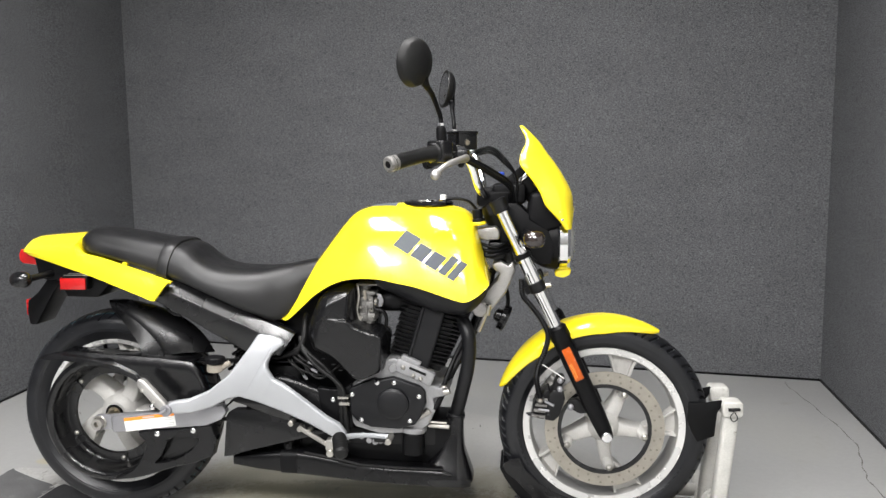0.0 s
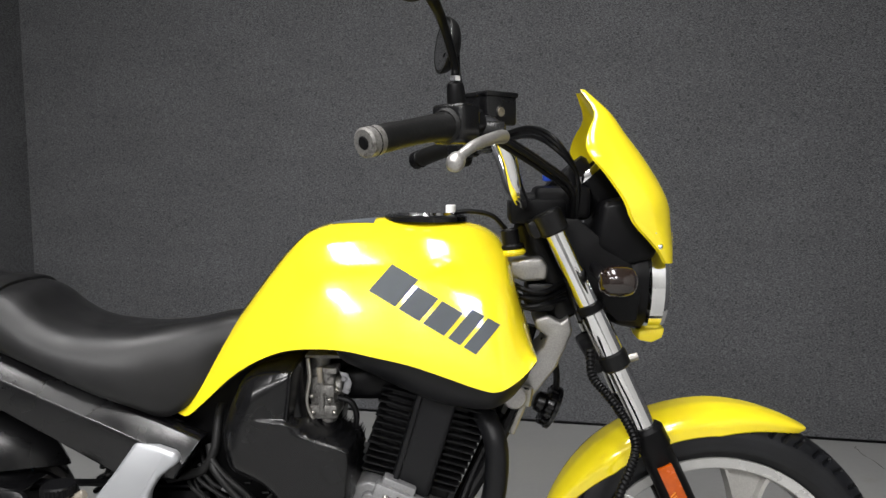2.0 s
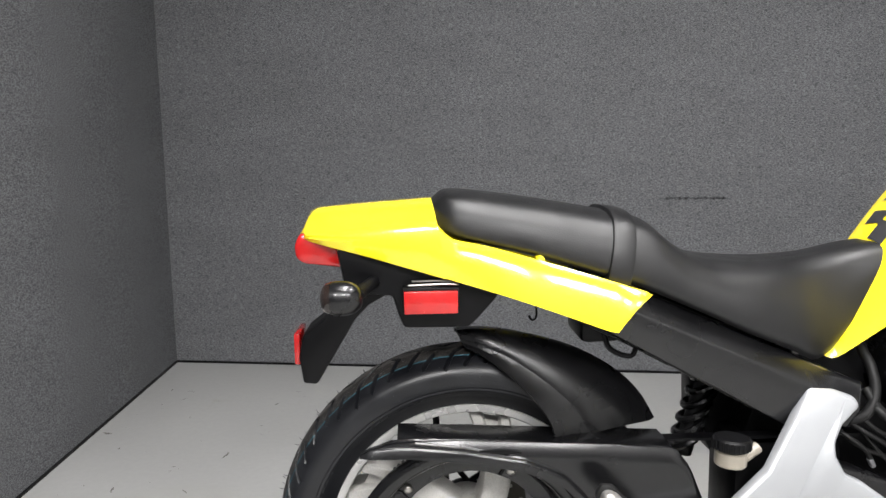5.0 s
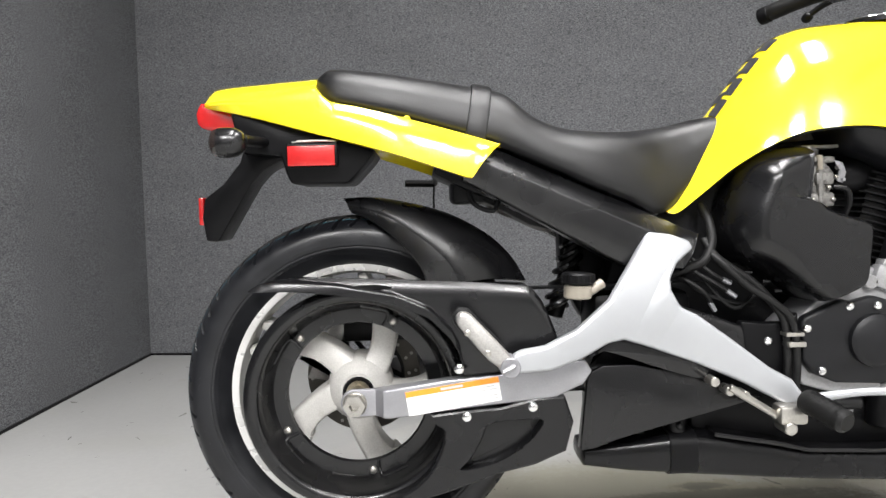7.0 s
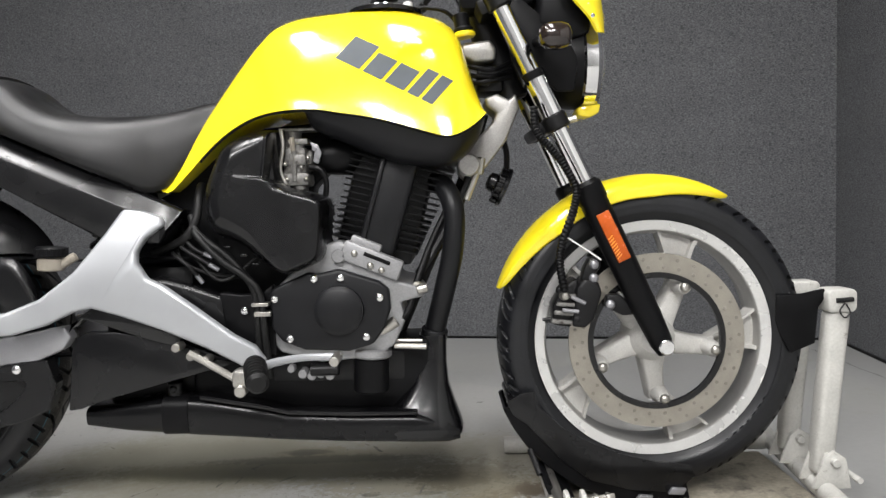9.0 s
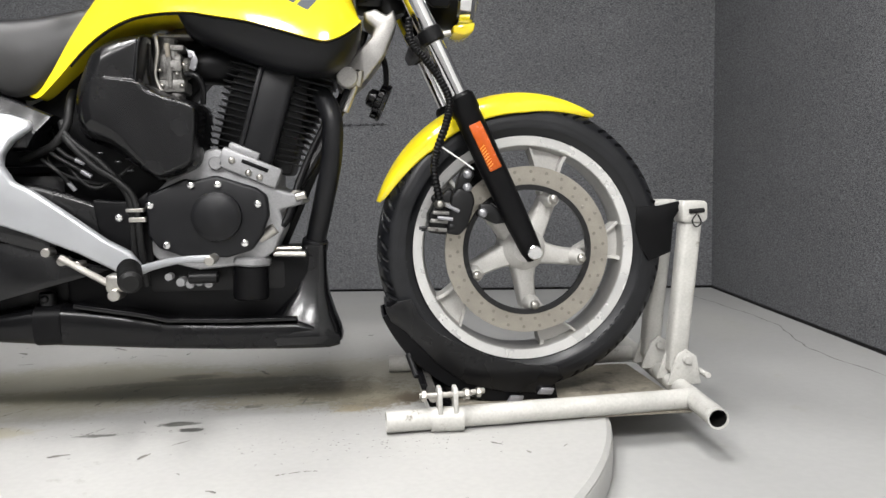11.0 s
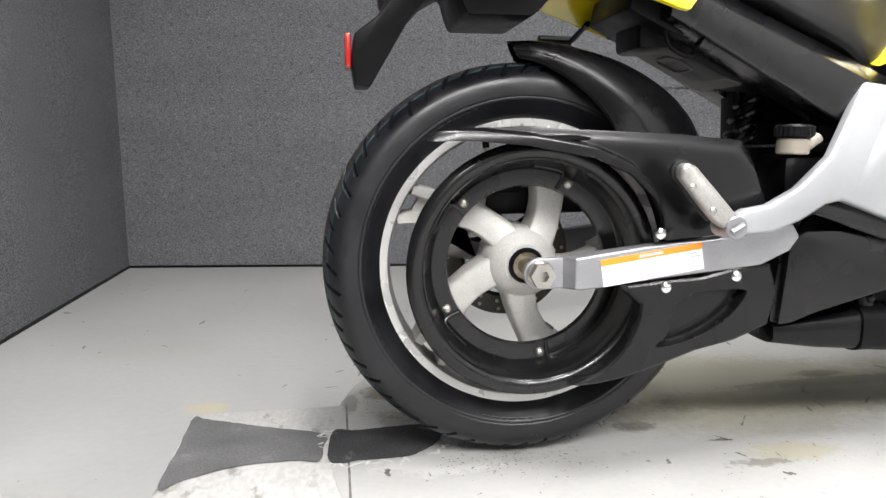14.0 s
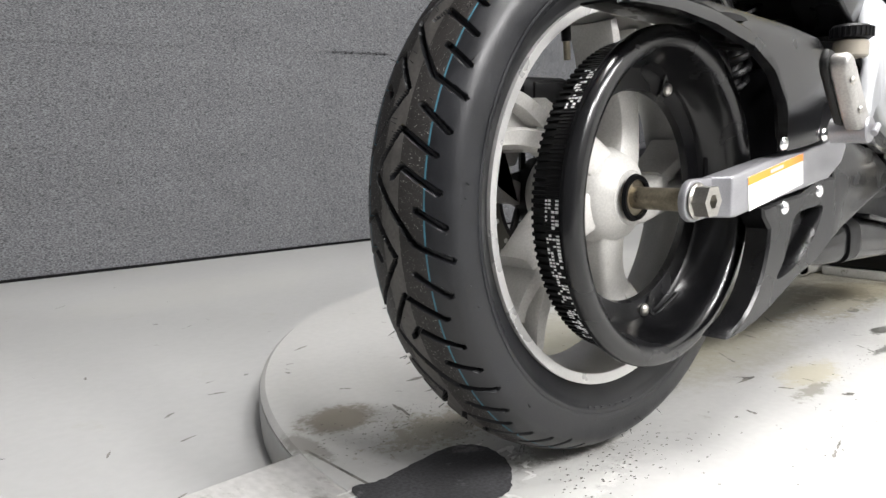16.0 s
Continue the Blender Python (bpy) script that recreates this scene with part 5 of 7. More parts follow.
# ---- frame, steering head ----
part("main_frame", join(tube([(0.50, 0, 0.58), (0.65, 0, 0.64), (0.85, 0, 0.73), (1.06, 0, 0.80)], 0.028, 12), prism([(1.060, 0.838), (1.112, 0.843), (1.122, 0.828), (1.120, 0.806), (1.082, 0.803), (1.060, 0.815)], -0.052, 0.052, 0.006, 3), box(1.05, 1.06, -0.01, 0.01, 0.83, 0.86, 0.002)), ALLOY, bike, "bare metal frame spine")
part("steering_head", rod((1.095, 0, 0.90), (1.155, 0, 0.74), 0.03, 20), BLACKMETAL, bike)
fr = part("down_tube", prism([(1.100, 0.742), (1.123, 0.749), (1.143, 0.737), (1.156, 0.748), (1.162, 0.722), (1.136, 0.663), (1.100, 0.618), (1.066, 0.588), (1.047, 0.610), (1.075, 0.660), (1.114, 0.698), (1.120, 0.714), (1.103, 0.727)], -0.047, 0.047, 0.005, 3), ALLOY, bike, "bare metal front frame section")
for k, (y, z) in enumerate(((-0.062, 0.792), (-0.058, 0.778), (-0.066, 0.765))):
    part("control_cable", tube([(1.06, y + 0.02, z + 0.01), (1.085, y, z), (1.115, y, z - 0.004 + 0.004 * k), (1.150, y + 0.02, z + 0.012)], 0.0045, 8), BLACKMATT, bike)
part("head_lug", join(rod((1.100, -0.05, 0.775), (1.100, 0.05, 0.775), 0.014, 14), box(1.088, 1.135, -0.04, 0.04, 0.752, 0.800, 0.008)), BLACKMETAL, bike)
part("frame_stay", tube([(1.10, 0.02, 0.72), (1.06, 0.02, 0.60), (0.98, 0.02, 0.42), (0.93, 0.02, 0.31)], 0.011, 10), BLACKMETAL, bike)
part("mount_bush", rod((1.068, -0.075, 0.622), (1.068, 0.05, 0.622), 0.020, 20), ALLOY, bike)
part("mount_link", join(rod((1.085, -0.06, 0.615), (1.062, -0.06, 0.560), 0.006, 10), rod((1.09, -0.06, 0.635), (1.085, -0.06, 0.605), 0.009, 10)), STEEL, bike)
HORN = pose(1.131, 0.004, 0.584, 0, 115, 0)
hn = part("horn", moved(tube([(0, 0, -0.030), (0, 0, -0.026), (0, 0, -0.014), (0, 0, -0.011), (0, 0, -0.001), (0, 0, 0.001), (0, 0, 0.007), (0, 0, 0.009)], [0.010, 0.017, 0.019, 0.029, 0.031, 0.037, 0.037, 0.033], 32, 0), HORN), BLACKPLASTIC, bike, "round black horn with a notched rim")
for k in range(14):
    q = radians(360 / 14 * k)
    part("rim_notch", moved(box(0.026, 0.035, -0.0030, 0.0030, -0.0115, 0.0005, 0.0008, 1), HORN @ pose(0, 0, 0, 0, 0, math.degrees(q))), BLACKPLASTIC, hn)
part("horn_stay", tube([(1.118, -0.006, 0.705), (1.136, -0.002, 0.665), (1.141, 0.0, 0.640), (1.140, 0.002, 0.612)], 0.0055, 8), BLACKMATT, hn)
tw = part("key_switch", join(rod((1.064, -0.055, 0.862), (1.060, -0.055, 0.888), 0.014, 18), rod((1.066, -0.055, 0.855), (1.065, -0.055, 0.864), 0.018, 18)), BLACKMATT, bike, "black ignition knob")
part("collar", rod((1.067, -0.055, 0.846), (1.066, -0.055, 0.856), 0.020, 18), YELLOW, tw)

# ---- forks, lamp and screen ----
TOPF = Vector((1.121, 0, 0.900))
RAKE = (FW - TOPF).normalized()


def on_fork(d, s, y=0.098):
    return TOPF + RAKE * d + Vector((0, s * y, 0))


LF = (FW - TOPF).length
for s in SIDES:
    fk = part("fork_tube", rod(on_fork(0, s), on_fork(0.40, s), 0.0165, 24, 0.1), CHROME, bike, "chromed fork tube")
    part("fork_collar", tube([on_fork(0.136, s), on_fork(0.138, s), on_fork(0.149, s), on_fork(0.151, s)], [0.0185, 0.0215, 0.0215, 0.0185], 24, 0), BLACKMATT, fk)
    part("fork_sleeve", rod(on_fork(0.150, s), on_fork(0.235, s), 0.0192, 24, 0.05), CHROME, fk)
    part("clamp_bolt", rod(on_fork(0.232, s) + Vector((0.012, 0, 0.0)), on_fork(0.232, s) + Vector((0.036, 0, 0.006)), 0.006, 10), STEEL, fk)
    bot = on_fork(LF, s)
    leg = part("fork_leg", tube([on_fork(0.345, s), on_fork(0.352, s), on_fork(0.38, s), on_fork(0.384, s), on_fork(0.46, s), on_fork(0.60, s), on_fork(LF - 0.005, s), on_fork(LF + 0.015, s)], [0.020, 0.026, 0.027, 0.0245, 0.025, 0.023, 0.020, 0.015], 24, 0), BLACKMATT, bike, "satin black fork leg")
    q = Vector((-RAKE.z, 0, RAKE.x))
    rc = on_fork(0.450, s, 0.1245)
    hw, hl = 0.0116, 0.045
    poly = [rc + q * hw - RAKE * hl, rc - q * hw - RAKE * hl, rc - q * hw + RAKE * hl, rc + q * hw + RAKE * hl]
    part("fork_reflector", prism([(p.x, p.z) for p in poly], s * 0.119, s * 0.128, 0.0015), ORANGE, leg, "orange fork reflector")
    lines = join(*[prism([((rc + q * a + RAKE * (0.004 + i * 0.0048)).x, (rc + q * a + RAKE * (0.004 + i * 0.0048)).z) for a in ()] or [(p.x, p.z) for p in (rc - q * (hw * 0.95) + RAKE * (i * 0.0052), rc - q * (hw * 0.1) + RAKE * (i * 0.0052 - 0.004), rc - q * (hw * 0.1) + RAKE * (i * 0.0052 - 0.002), rc - q * (hw * 0.95) + RAKE * (i * 0.0052 + 0.0018))], s * 0.128, s * 0.1288, 0) for i in range(8)])
    part("reflector_ribs", lines, LABELORANGE, leg)
for d, h, nm in ((0.0, 0.018, "top_clamp"), (0.232, 0.014, "lower_clamp")):
    c = TOPF + RAKE * d
    bm = join(*[rod(on_fork(d - h, s), on_fork(d + h, s), 0.0225, 20) for s in SIDES], moved(box(-0.035, 0.018, -0.10, 0.10, -h * 0.8, h * 0.8, 0.006), Matrix.Translation(c) @ pose(0, 0, 0, 0, -24.5, 0)))
    part(nm, bm, BLACKMETAL, bike, "black fork clamp")
ins = part("instrument", join(moved(tube([(0, 0, -0.03), (0, 0, 0.02), (0, 0, 0.028)], [0.035, 0.045, 0.042], 28, 0), pose(1.165, 0.0, 0.955, 0, -40, 0)), box(1.06, 1.15, -0.06, 0.06, 0.895, 0.935, 0.008), box(1.10, 1.19, -0.055, 0.055, 0.90, 0.955, 0.012)), BLACKMATT, bike, "black instrument housing")
gm = Matrix.Translation((1.190, 0, 0.972)) @ pose(0, 0, 0, 0, -42, 0)
part("gauge_cup", moved(tube([(0, 0, -0.075), (0, 0, -0.05), (0, 0, 0.0)], [0.034, 0.043, 0.046], 32, 3), gm), BLACKMATT, ins, "black gauge housing")
part("gauge_rim", moved(lathe([(0.0405, 0.0), (0.047, -0.001), (0.048, 0.004), (0.046, 0.009), (0.042, 0.009)], Vector((0, 0, 0)), 40), gm @ pose(0, 0, 0, 90, 0, 0)), CHROME, ins, "chrome gauge rim")
part("gauge_face", moved(tube([(0, 0, 0.001), (0, 0, 0.004), (0, 0, 0.004)], [0.041, 0.041, 0.001], 32, 0), gm), BLACKGLOSS, ins)
part("screen_backing", prism([(1.20, 0.93), (1.25, 0.94), (1.285, 0.90), (1.285, 0.845), (1.24, 0.83), (1.19, 0.86)], -0.085, 0.085, 0.012, 3), BLACKMATT, ins)
part("blue_connector", box(1.115, 1.132, -0.028, -0.010, 0.962, 0.985, 0.003), BLUE, ins, "blue plastic connector")
for s in SIDES:
    part("lamp_bracket", prism([(1.125, 0.905), (1.165, 0.905), (1.245, 0.835), (1.262, 0.80), (1.255, 0.745), (1.225, 0.745), (1.17, 0.80), (1.14, 0.86)], min(s * 0.065, s * 0.082), max(s * 0.065, s * 0.082), 0.004), BLACKMATT, bike, "black lamp bracket")
lampc = Vector((1.263, 0, 0.803))
LAMPM = Matrix.Translation(lampc) @ Matrix.Diagonal((1, 1.17, 1.17, 1))
lamp = part("headlamp", moved(tube([(-0.075, 0, 0), (-0.06, 0, 0), (-0.02, 0, 0), (0.012, 0, 0)], [0.03, 0.050, 0.067, 0.070], 40, 4), LAMPM), BLACKMATT, bike, "round headlamp in a chromed rim")
part("lamp_rim", moved(tube([(0.010, 0, 0), (0.014, 0, 0), (0.034, 0, 0), (0.042, 0, 0), (0.040, 0, 0)], [0.070, 0.074, 0.074, 0.069, 0.062], 48, 0), LAMPM), CHROME, lamp, "chrome lamp rim")
part("reflector_bowl", moved(tube([(-0.03, 0, 0), (-0.01, 0, 0), (0.03, 0, 0)], [0.01, 0.04, 0.062], 40, 4, False), LAMPM), CHROME, lamp)
part("lens", moved(tube([(0.036, 0, 0), (0.046, 0, 0), (0.056, 0, 0), (0.060, 0, 0)], [0.064, 0.056, 0.034, 0.002], 40, 4), LAMPM), GLASS, lamp, "clear lamp glass")
part("lamp_chin", prism([(1.266, 0.722), (1.310, 0.728), (1.306, 0.710), (1.288, 0.702), (1.266, 0.706)], -0.04, 0.04, 0.006), YELLOW, lamp, "yellow lower trim")
# screen: a bowed shell
scr = []
rows = [(1.106, 1.185, 0.026, 0.008), (1.067, 1.224, 0.065, 0.030), (1.035, 1.247, 0.092, 0.066), (1.005, 1.270, 0.108, 0.092), (0.970, 1.292, 0.118, 0.088), (0.932, 1.311, 0.124, 0.082), (0.90, 1.316, 0.124, 0.074), (0.862, 1.316, 0.118, 0.040), (0.838, 1.314, 0.108, 0.022)]
for z, xf, w, back in spline(rows, 3):
    pr = []
    for j in np.linspace(-1, 1, 25):
        y = w * math.sin(j * math.pi / 2)
        arch = 0.806 + math.sqrt(max(0.0, 0.094 ** 2 - y * y)) if abs(y) < 0.094 else 0.0
        pr.append(Vector((xf - back * abs(j) ** 2.2, y, max(z, arch))))
    inner = [Vector((p.x - 0.004, p.y * 0.965, p.z)) for p in reversed(pr)]
    scr.append(pr + inner)
screen = part("fly_screen", loft(scr), YELLOW, bike, "small glossy yellow fly screen", 50)
for s in SIDES:
    for x, z in ((1.272, 0.884), (1.280, 0.864)):
        part("screen_bolt", bolt((x, s * 0.113, z), 0.005, 0.006, (0.3, s, 0)), CHROME, screen)
    ob = indicator((1.212, s * 0.172, 0.820), (1, 0, 0), "front_indicator", s)
    part("stalk", rod((1.195, s * 0.155, 0.820), (1.19, s * 0.075, 0.830), 0.009, 12), BLACKMATT, ob)

# ---- front fender ----
fen = []
for a in np.linspace(60, 161, 44):
    t = (a - 60) / 101
    tip = max(0.0, min(1, min(t, 1 - t) / 0.30)) ** 0.6
    e = Vector((math.cos(radians(a)), 0, math.sin(radians(a))))
    w = 0.012 + 0.050 * tip
    Rr = 0.301 - 0.003 * (1 - tip)
    side = Rr - 0.004 - 0.036 * tip
    prof = spline([(side, -w), (side * 0.5 + Rr * 0.5, -w * 0.97), (Rr - 0.008 * tip, -w * 0.74), (Rr, -w * 0.35), (Rr + 0.001, 0)], 4)
    prof = prof + [Vector((p[0], -p[1])) for p in prof[-2::-1]]
    inner = [Vector((p[0] - 0.0025, p[1] * 0.96)) for p in reversed(prof)]
    fen.append([FW + e * p[0] + Vector((0, p[1], 0)) for p in prof + inner])
fender = part("front_fender", loft(fen), YELLOW, bike, "glossy yellow front fender")
for s in SIDES:
    part("fender_stay", join(rod(on_fork(0.375, s, 0.05), on_fork(0.375, s, 0.10), 0.014, 14), box(on_fork(0.385, s).x - 0.006, on_fork(0.385, s).x + 0.006, min(s * 0.055, s * 0.1), max(s * 0.055, s * 0.1), on_fork(0.39, s).z - 0.012, on_fork(0.39, s).z + 0.012, 0.003)), BLACKMATT, fender)
cal = part("front_caliper", prism([(1.238, 0.336), (1.262, 0.332), (1.278, 0.348), (1.292, 0.394), (1.286, 0.412), (1.262, 0.420), (1.248, 0.404)], -0.112, -0.050, 0.006, 3), BLACKMETAL, bike, "black front brake caliper")
part("caliper_bridge", prism([(1.206, 0.338), (1.240, 0.332), (1.256, 0.404), (1.250, 0.420), (1.226, 0.404), (1.208, 0.372)], -0.100, -0.046, 0.006, 3), BLACKMETAL, cal)
for z in (0.342, 0.357, 0.372, 0.387):
    x = 1.203 + (z - 0.342) * 0.32
    part("caliper_fin", prism([(x, z), (x + 0.040, z - 0.004), (x + 0.042, z + 0.003), (x + 0.003, z + 0.007)], -0.1085, -0.055, 0.002), CARBGREY, cal)
part("caliper_mount", prism([(1.256, 0.408), (1.268, 0.405), (1.292, 0.440), (1.288, 0.455), (1.272, 0.454), (1.262, 0.436)], -0.106, -0.075, 0.004), BLACKMETAL, cal)
part("bleed_dome", lathe([(0.0003, -0.122), (0.005, -0.121), (0.0085, -0.117), (0.0095, -0.108), (0.004, -0.106)], Vector((1.226, 0, 0.391)), 20), STEEL, cal, "shiny domed bolt")
part("pad_pin", join(rod((1.238, -0.113, 0.388), (1.262, -0.113, 0.376), 0.0035, 8), rod((1.222, -0.113, 0.366), (1.250, -0.113, 0.362), 0.0035, 8)), SWINGSTEEL, cal)
part("bleed_nipple", join(rod((1.190, -0.09, 0.346), (1.212, -0.09, 0.348), 0.003, 8), rod((1.194, -0.09, 0.342), (1.208, -0.09, 0.342), 0.002, 8)), BLACKMETAL, cal)
part("caliper_lug", prism([(1.300, 0.366), (1.330, 0.350), (1.352, 0.352), (1.345, 0.372), (1.325, 0.388), (1.303, 0.388)], -0.098, -0.075, 0.004), BLACKMETAL, cal)
for x, z in ((1.306, 0.372), (1.279, 0.443), (1.278, 0.419), (1.220, 0.400), (1.248, 0.348)):
    part("caliper_bolt", bolt((x, -0.106, z), 0.0085, 0.008), SWINGSTEEL if x > 1.25 else BLACKMETAL, cal)
# ribbed brake hose
hose = spline([(1.177, -0.13, 0.714), (1.181, -0.13, 0.672), (1.204, -0.132, 0.643), (1.228, -0.133, 0.610), (1.245, -0.134, 0.571), (1.239, -0.132, 0.533), (1.222, -0.130, 0.486), (1.217, -0.125, 0.447), (1.226, -0.115, 0.398)], 14)
rib = [0.0078 if i % 2 else 0.0060 for i in range(len(hose))]
part("ribbed_hose", tube(hose, rib, 10, 0), BLACKMATT, bike, "black ribbed brake hose")
part("cable_tie", tube([(1.222, -0.13, 0.497), (1.255, -0.125, 0.475), (1.288, -0.12, 0.452)], 0.0016, 6), LABELWHITE, bike, "thin white cable tie")

# ---- handlebar and controls ----
bar = [(0.894, 0.355, 1.010), (0.948, 0.29, 1.026), (1.005, 0.22, 1.040), (1.035, 0.183, 1.034), (1.055, 0.158, 0.995), (1.068, 0.125, 0.948), (1.08, 0.08, 0.925), (1.09, 0.04, 0.920), (1.09, -0.04, 0.920), (1.08, -0.08, 0.925), (1.068, -0.125, 0.948), (1.055, -0.158, 0.995), (1.035, -0.183, 1.034), (1.005, -0.22, 1.040), (0.948, -0.29, 1.026), (0.894, -0.355, 1.010)]
hb = part("handlebar", tube(bar, 0.0115, 14, 6), CHROME, bike, "chromed handlebar")
hb.matrix_local = pose(0, 0, 0.004) @ Matrix.Diagonal((1, 0.925, 1, 1))  # a narrow bar
for s in SIDES:
    gp = part("grip", tube([(0.892, s * 0.360, 1.009), (0.901, s * 0.347, 1.012), (0.921, s * 0.322, 1.018), (0.954, s * 0.285, 1.027), (0.972, s * 0.266, 1.030)], [0.0165, 0.0178, 0.017, 0.0175, 0.020], 18, 6), GRIPRUBBER, hb, "black ribbed hand grip")
    part("bar_end_ring", rod((0.8875, s * 0.3655, 1.0072), (0.8845, s * 0.3695, 1.006), 0.0192, 20), BLACKMATT, hb)
    part("bar_end_bore", rod((0.8785, s * 0.3775, 1.0042), (0.8772, s * 0.379, 1.0037), 0.0085, 16), BLACKMATT, hb)
    part("bar_end", rod((0.893, s * 0.358, 1.009), (0.878, s * 0.378, 1.004), 0.0185, 20), CARBGREY if s < 0 else BLACKMATT, hb, "round bar end")
    sw = part("switch_housing", join(moved(box(-0.021, 0.021, -0.027, 0.026, -0.027, 0.026, 0.007, 3), pose(0.983, s * 0.250, 1.034, 0, 0, -54 * s)), rod((0.990, s * 0.240, 1.036), (1.010, s * 0.213, 1.040), 0.020, 16, 0.2)), BLACKPLASTIC, hb, "black switch housing")
    if s > 0:
        part("yellow_switch", box(0.968, 0.985, 0.246, 0.262, 1.052, 1.060, 0.002), YELLOW, hb)
    part("grip_flange", rod((0.968, s * 0.271, 1.030), (0.973, s * 0.264, 1.031), 0.024, 24), GRIPRUBBER, hb)
    dz = 0.022 if s > 0 else 0.0  # the clutch lever sits higher
    lev = [(1.040, s * 0.205, 1.020 + dz), (1.045, s * 0.25, 1.017 + dz), (1.034, s * 0.30, 1.013 + dz), (1.008, s * 0.352, 1.001 + dz), (0.988, s * 0.376, 0.985 + dz)]
    lv = part("lever", tube(lev, [0.008, 0.0095, 0.0082, 0.0068, 0.006], 12, 5), ALLOY if s < 0 else BLACKMETAL, hb, "tapered control lever")
    part("lever_ball", tube([(0.991, s * 0.373, 0.988 + dz), (0.989, s * 0.376, 0.985 + dz), (0.986, s * 0.384, 0.980 + dz), (0.983, s * 0.390, 0.976 + dz), (0.982, s * 0.392, 0.9745 + dz)], [0.006, 0.0100, 0.0112, 0.0085, 0.003], 16, 4), ALLOY if s < 0 else BLACKMETAL, hb)
    part("perch", box(1.008, 1.05, min(s * 0.165, s * 0.225), max(s * 0.165, s * 0.225), 1.012, 1.040, 0.006), BLACKPLASTIC, hb)
    b0 = Vector((0.985, s * 0.192, 1.048))
    mt = part("mirror_boot", tube([b0, b0 + Vector((-0.002, s * 0.002, 0.012)), b0 + Vector((-0.004, s * 0.004, 0.042)), b0 + Vector((-0.004, s * 0.005, 0.048))], [0.010, 0.013, 0.012, 0.008], 16, 3), BLACKMATT, hb, "black rubber mirror boot")
    part("mirror_nut", nut(b0 + Vector((-0.004, s * 0.005, 0.048)), 0.008, 0.008, (0, 0, 1)), CHROME, hb)
    m0 = b0 + Vector((-0.004, s * 0.005, 0.055))
    mc = Vector((0.946 if s > 0 else 0.934, s * 0.318, 1.232 if s > 0 else 1.236))
    part("mirror_stem", tube([m0, m0 + Vector((-0.001, s * 0.004, 0.018)), m0.lerp(mc, 0.48) + Vector((0.008, s * -0.010, 0.0)), mc + Vector((0.022, s * -0.030, -0.048)), mc + Vector((0.012, s * -0.014, -0.020))], [0.0058, 0.0058, 0.0065, 0.009, 0.018], 12, 6), BLACKMATT, hb, "curved black mirror stem")
    face = Vector((-0.82, -0.54 * s if s < 0 else -0.30, 0.12)).normalized()
    q = face.to_track_quat("Z", "Y").to_matrix().to_4x4()
    head = tube([(0, 0, -0.026), (0, 0, -0.024), (0, 0, -0.014), (0, 0, 0.0), (0, 0, 0.006), (0, 0, 0.005)], [0.006, 0.026, 0.045, 0.052, 0.052, 0.049], 36, 4)
    part("mirror_shell", moved(head, Matrix.Translation(mc) @ q @ Matrix.Diagonal((1.06, 1.08, 1, 1))), GRIPRUBBER, hb, "round black mirror shell")
    part("mirror_glass", moved(tube([(0, 0, 0.0050), (0, 0, 0.0056), (0, 0, 0.0056)], [0.0495, 0.0495, 0.001], 36, 0), Matrix.Translation(mc) @ q), MIRROR, hb, "round mirror glass")
for y in (-0.035, 0.035):
    part("bar_clamp", box(1.075, 1.108, y - 0.015, y + 0.015, 0.895, 0.940, 0.005), BLACKMETAL, hb)
MCYL = pose(1.030, -0.152, 1.038, 0, 0, 42)
part("master_cylinder", join(moved(box(-0.029, 0.029, -0.025, 0.025, 0.0, 0.042, 0.004), MCYL), moved(box(-0.031, 0.031, -0.027, 0.027, 0.039, 0.047, 0.003), MCYL)), BLACKPLASTIC, hb, "black brake fluid reservoir")
part("sight_ring", moved(rod((-0.004, -0.0245, 0.018), (-0.004, -0.0268, 0.018), 0.0095, 20), MCYL), BLACKMETAL, hb)
part("sight_glass", moved(rod((-0.004, -0.0255, 0.018), (-0.004, -0.0275, 0.018), 0.0072, 16), MCYL), RUSTSTEEL, hb, "small amber sight glass")
for i, (dy, dz) in enumerate(((0, 0), (0.012, -0.008), (0.02, 0.006))):
    part("control_cable", tube([(1.03, -0.20 + dy, 1.03 + dz), (1.06, -0.185 + dy, 1.012 + dz), (1.105, -0.15 + dy, 0.985 + dz), (1.15, -0.11 + dy, 0.95 + dz), (1.155, -0.07 + dy, 0.90), (1.15, -0.06 + dy, 0.82), (1.165, -0.11, 0.75)], 0.0042, 10), BLACKMATT, bike, "black control cable")
    part("control_cable", tube([(1.03, 0.20 - dy, 1.03 + dz), (1.07, 0.13 - dy, 1.045 + dz), (1.10, 0.0, 1.043 + dz), (1.13, -0.07, 1.02 + dz), (1.165, -0.06, 0.97), (1.165, -0.05, 0.90)], 0.0038, 10), BLACKMATT, bike, "black control cable")

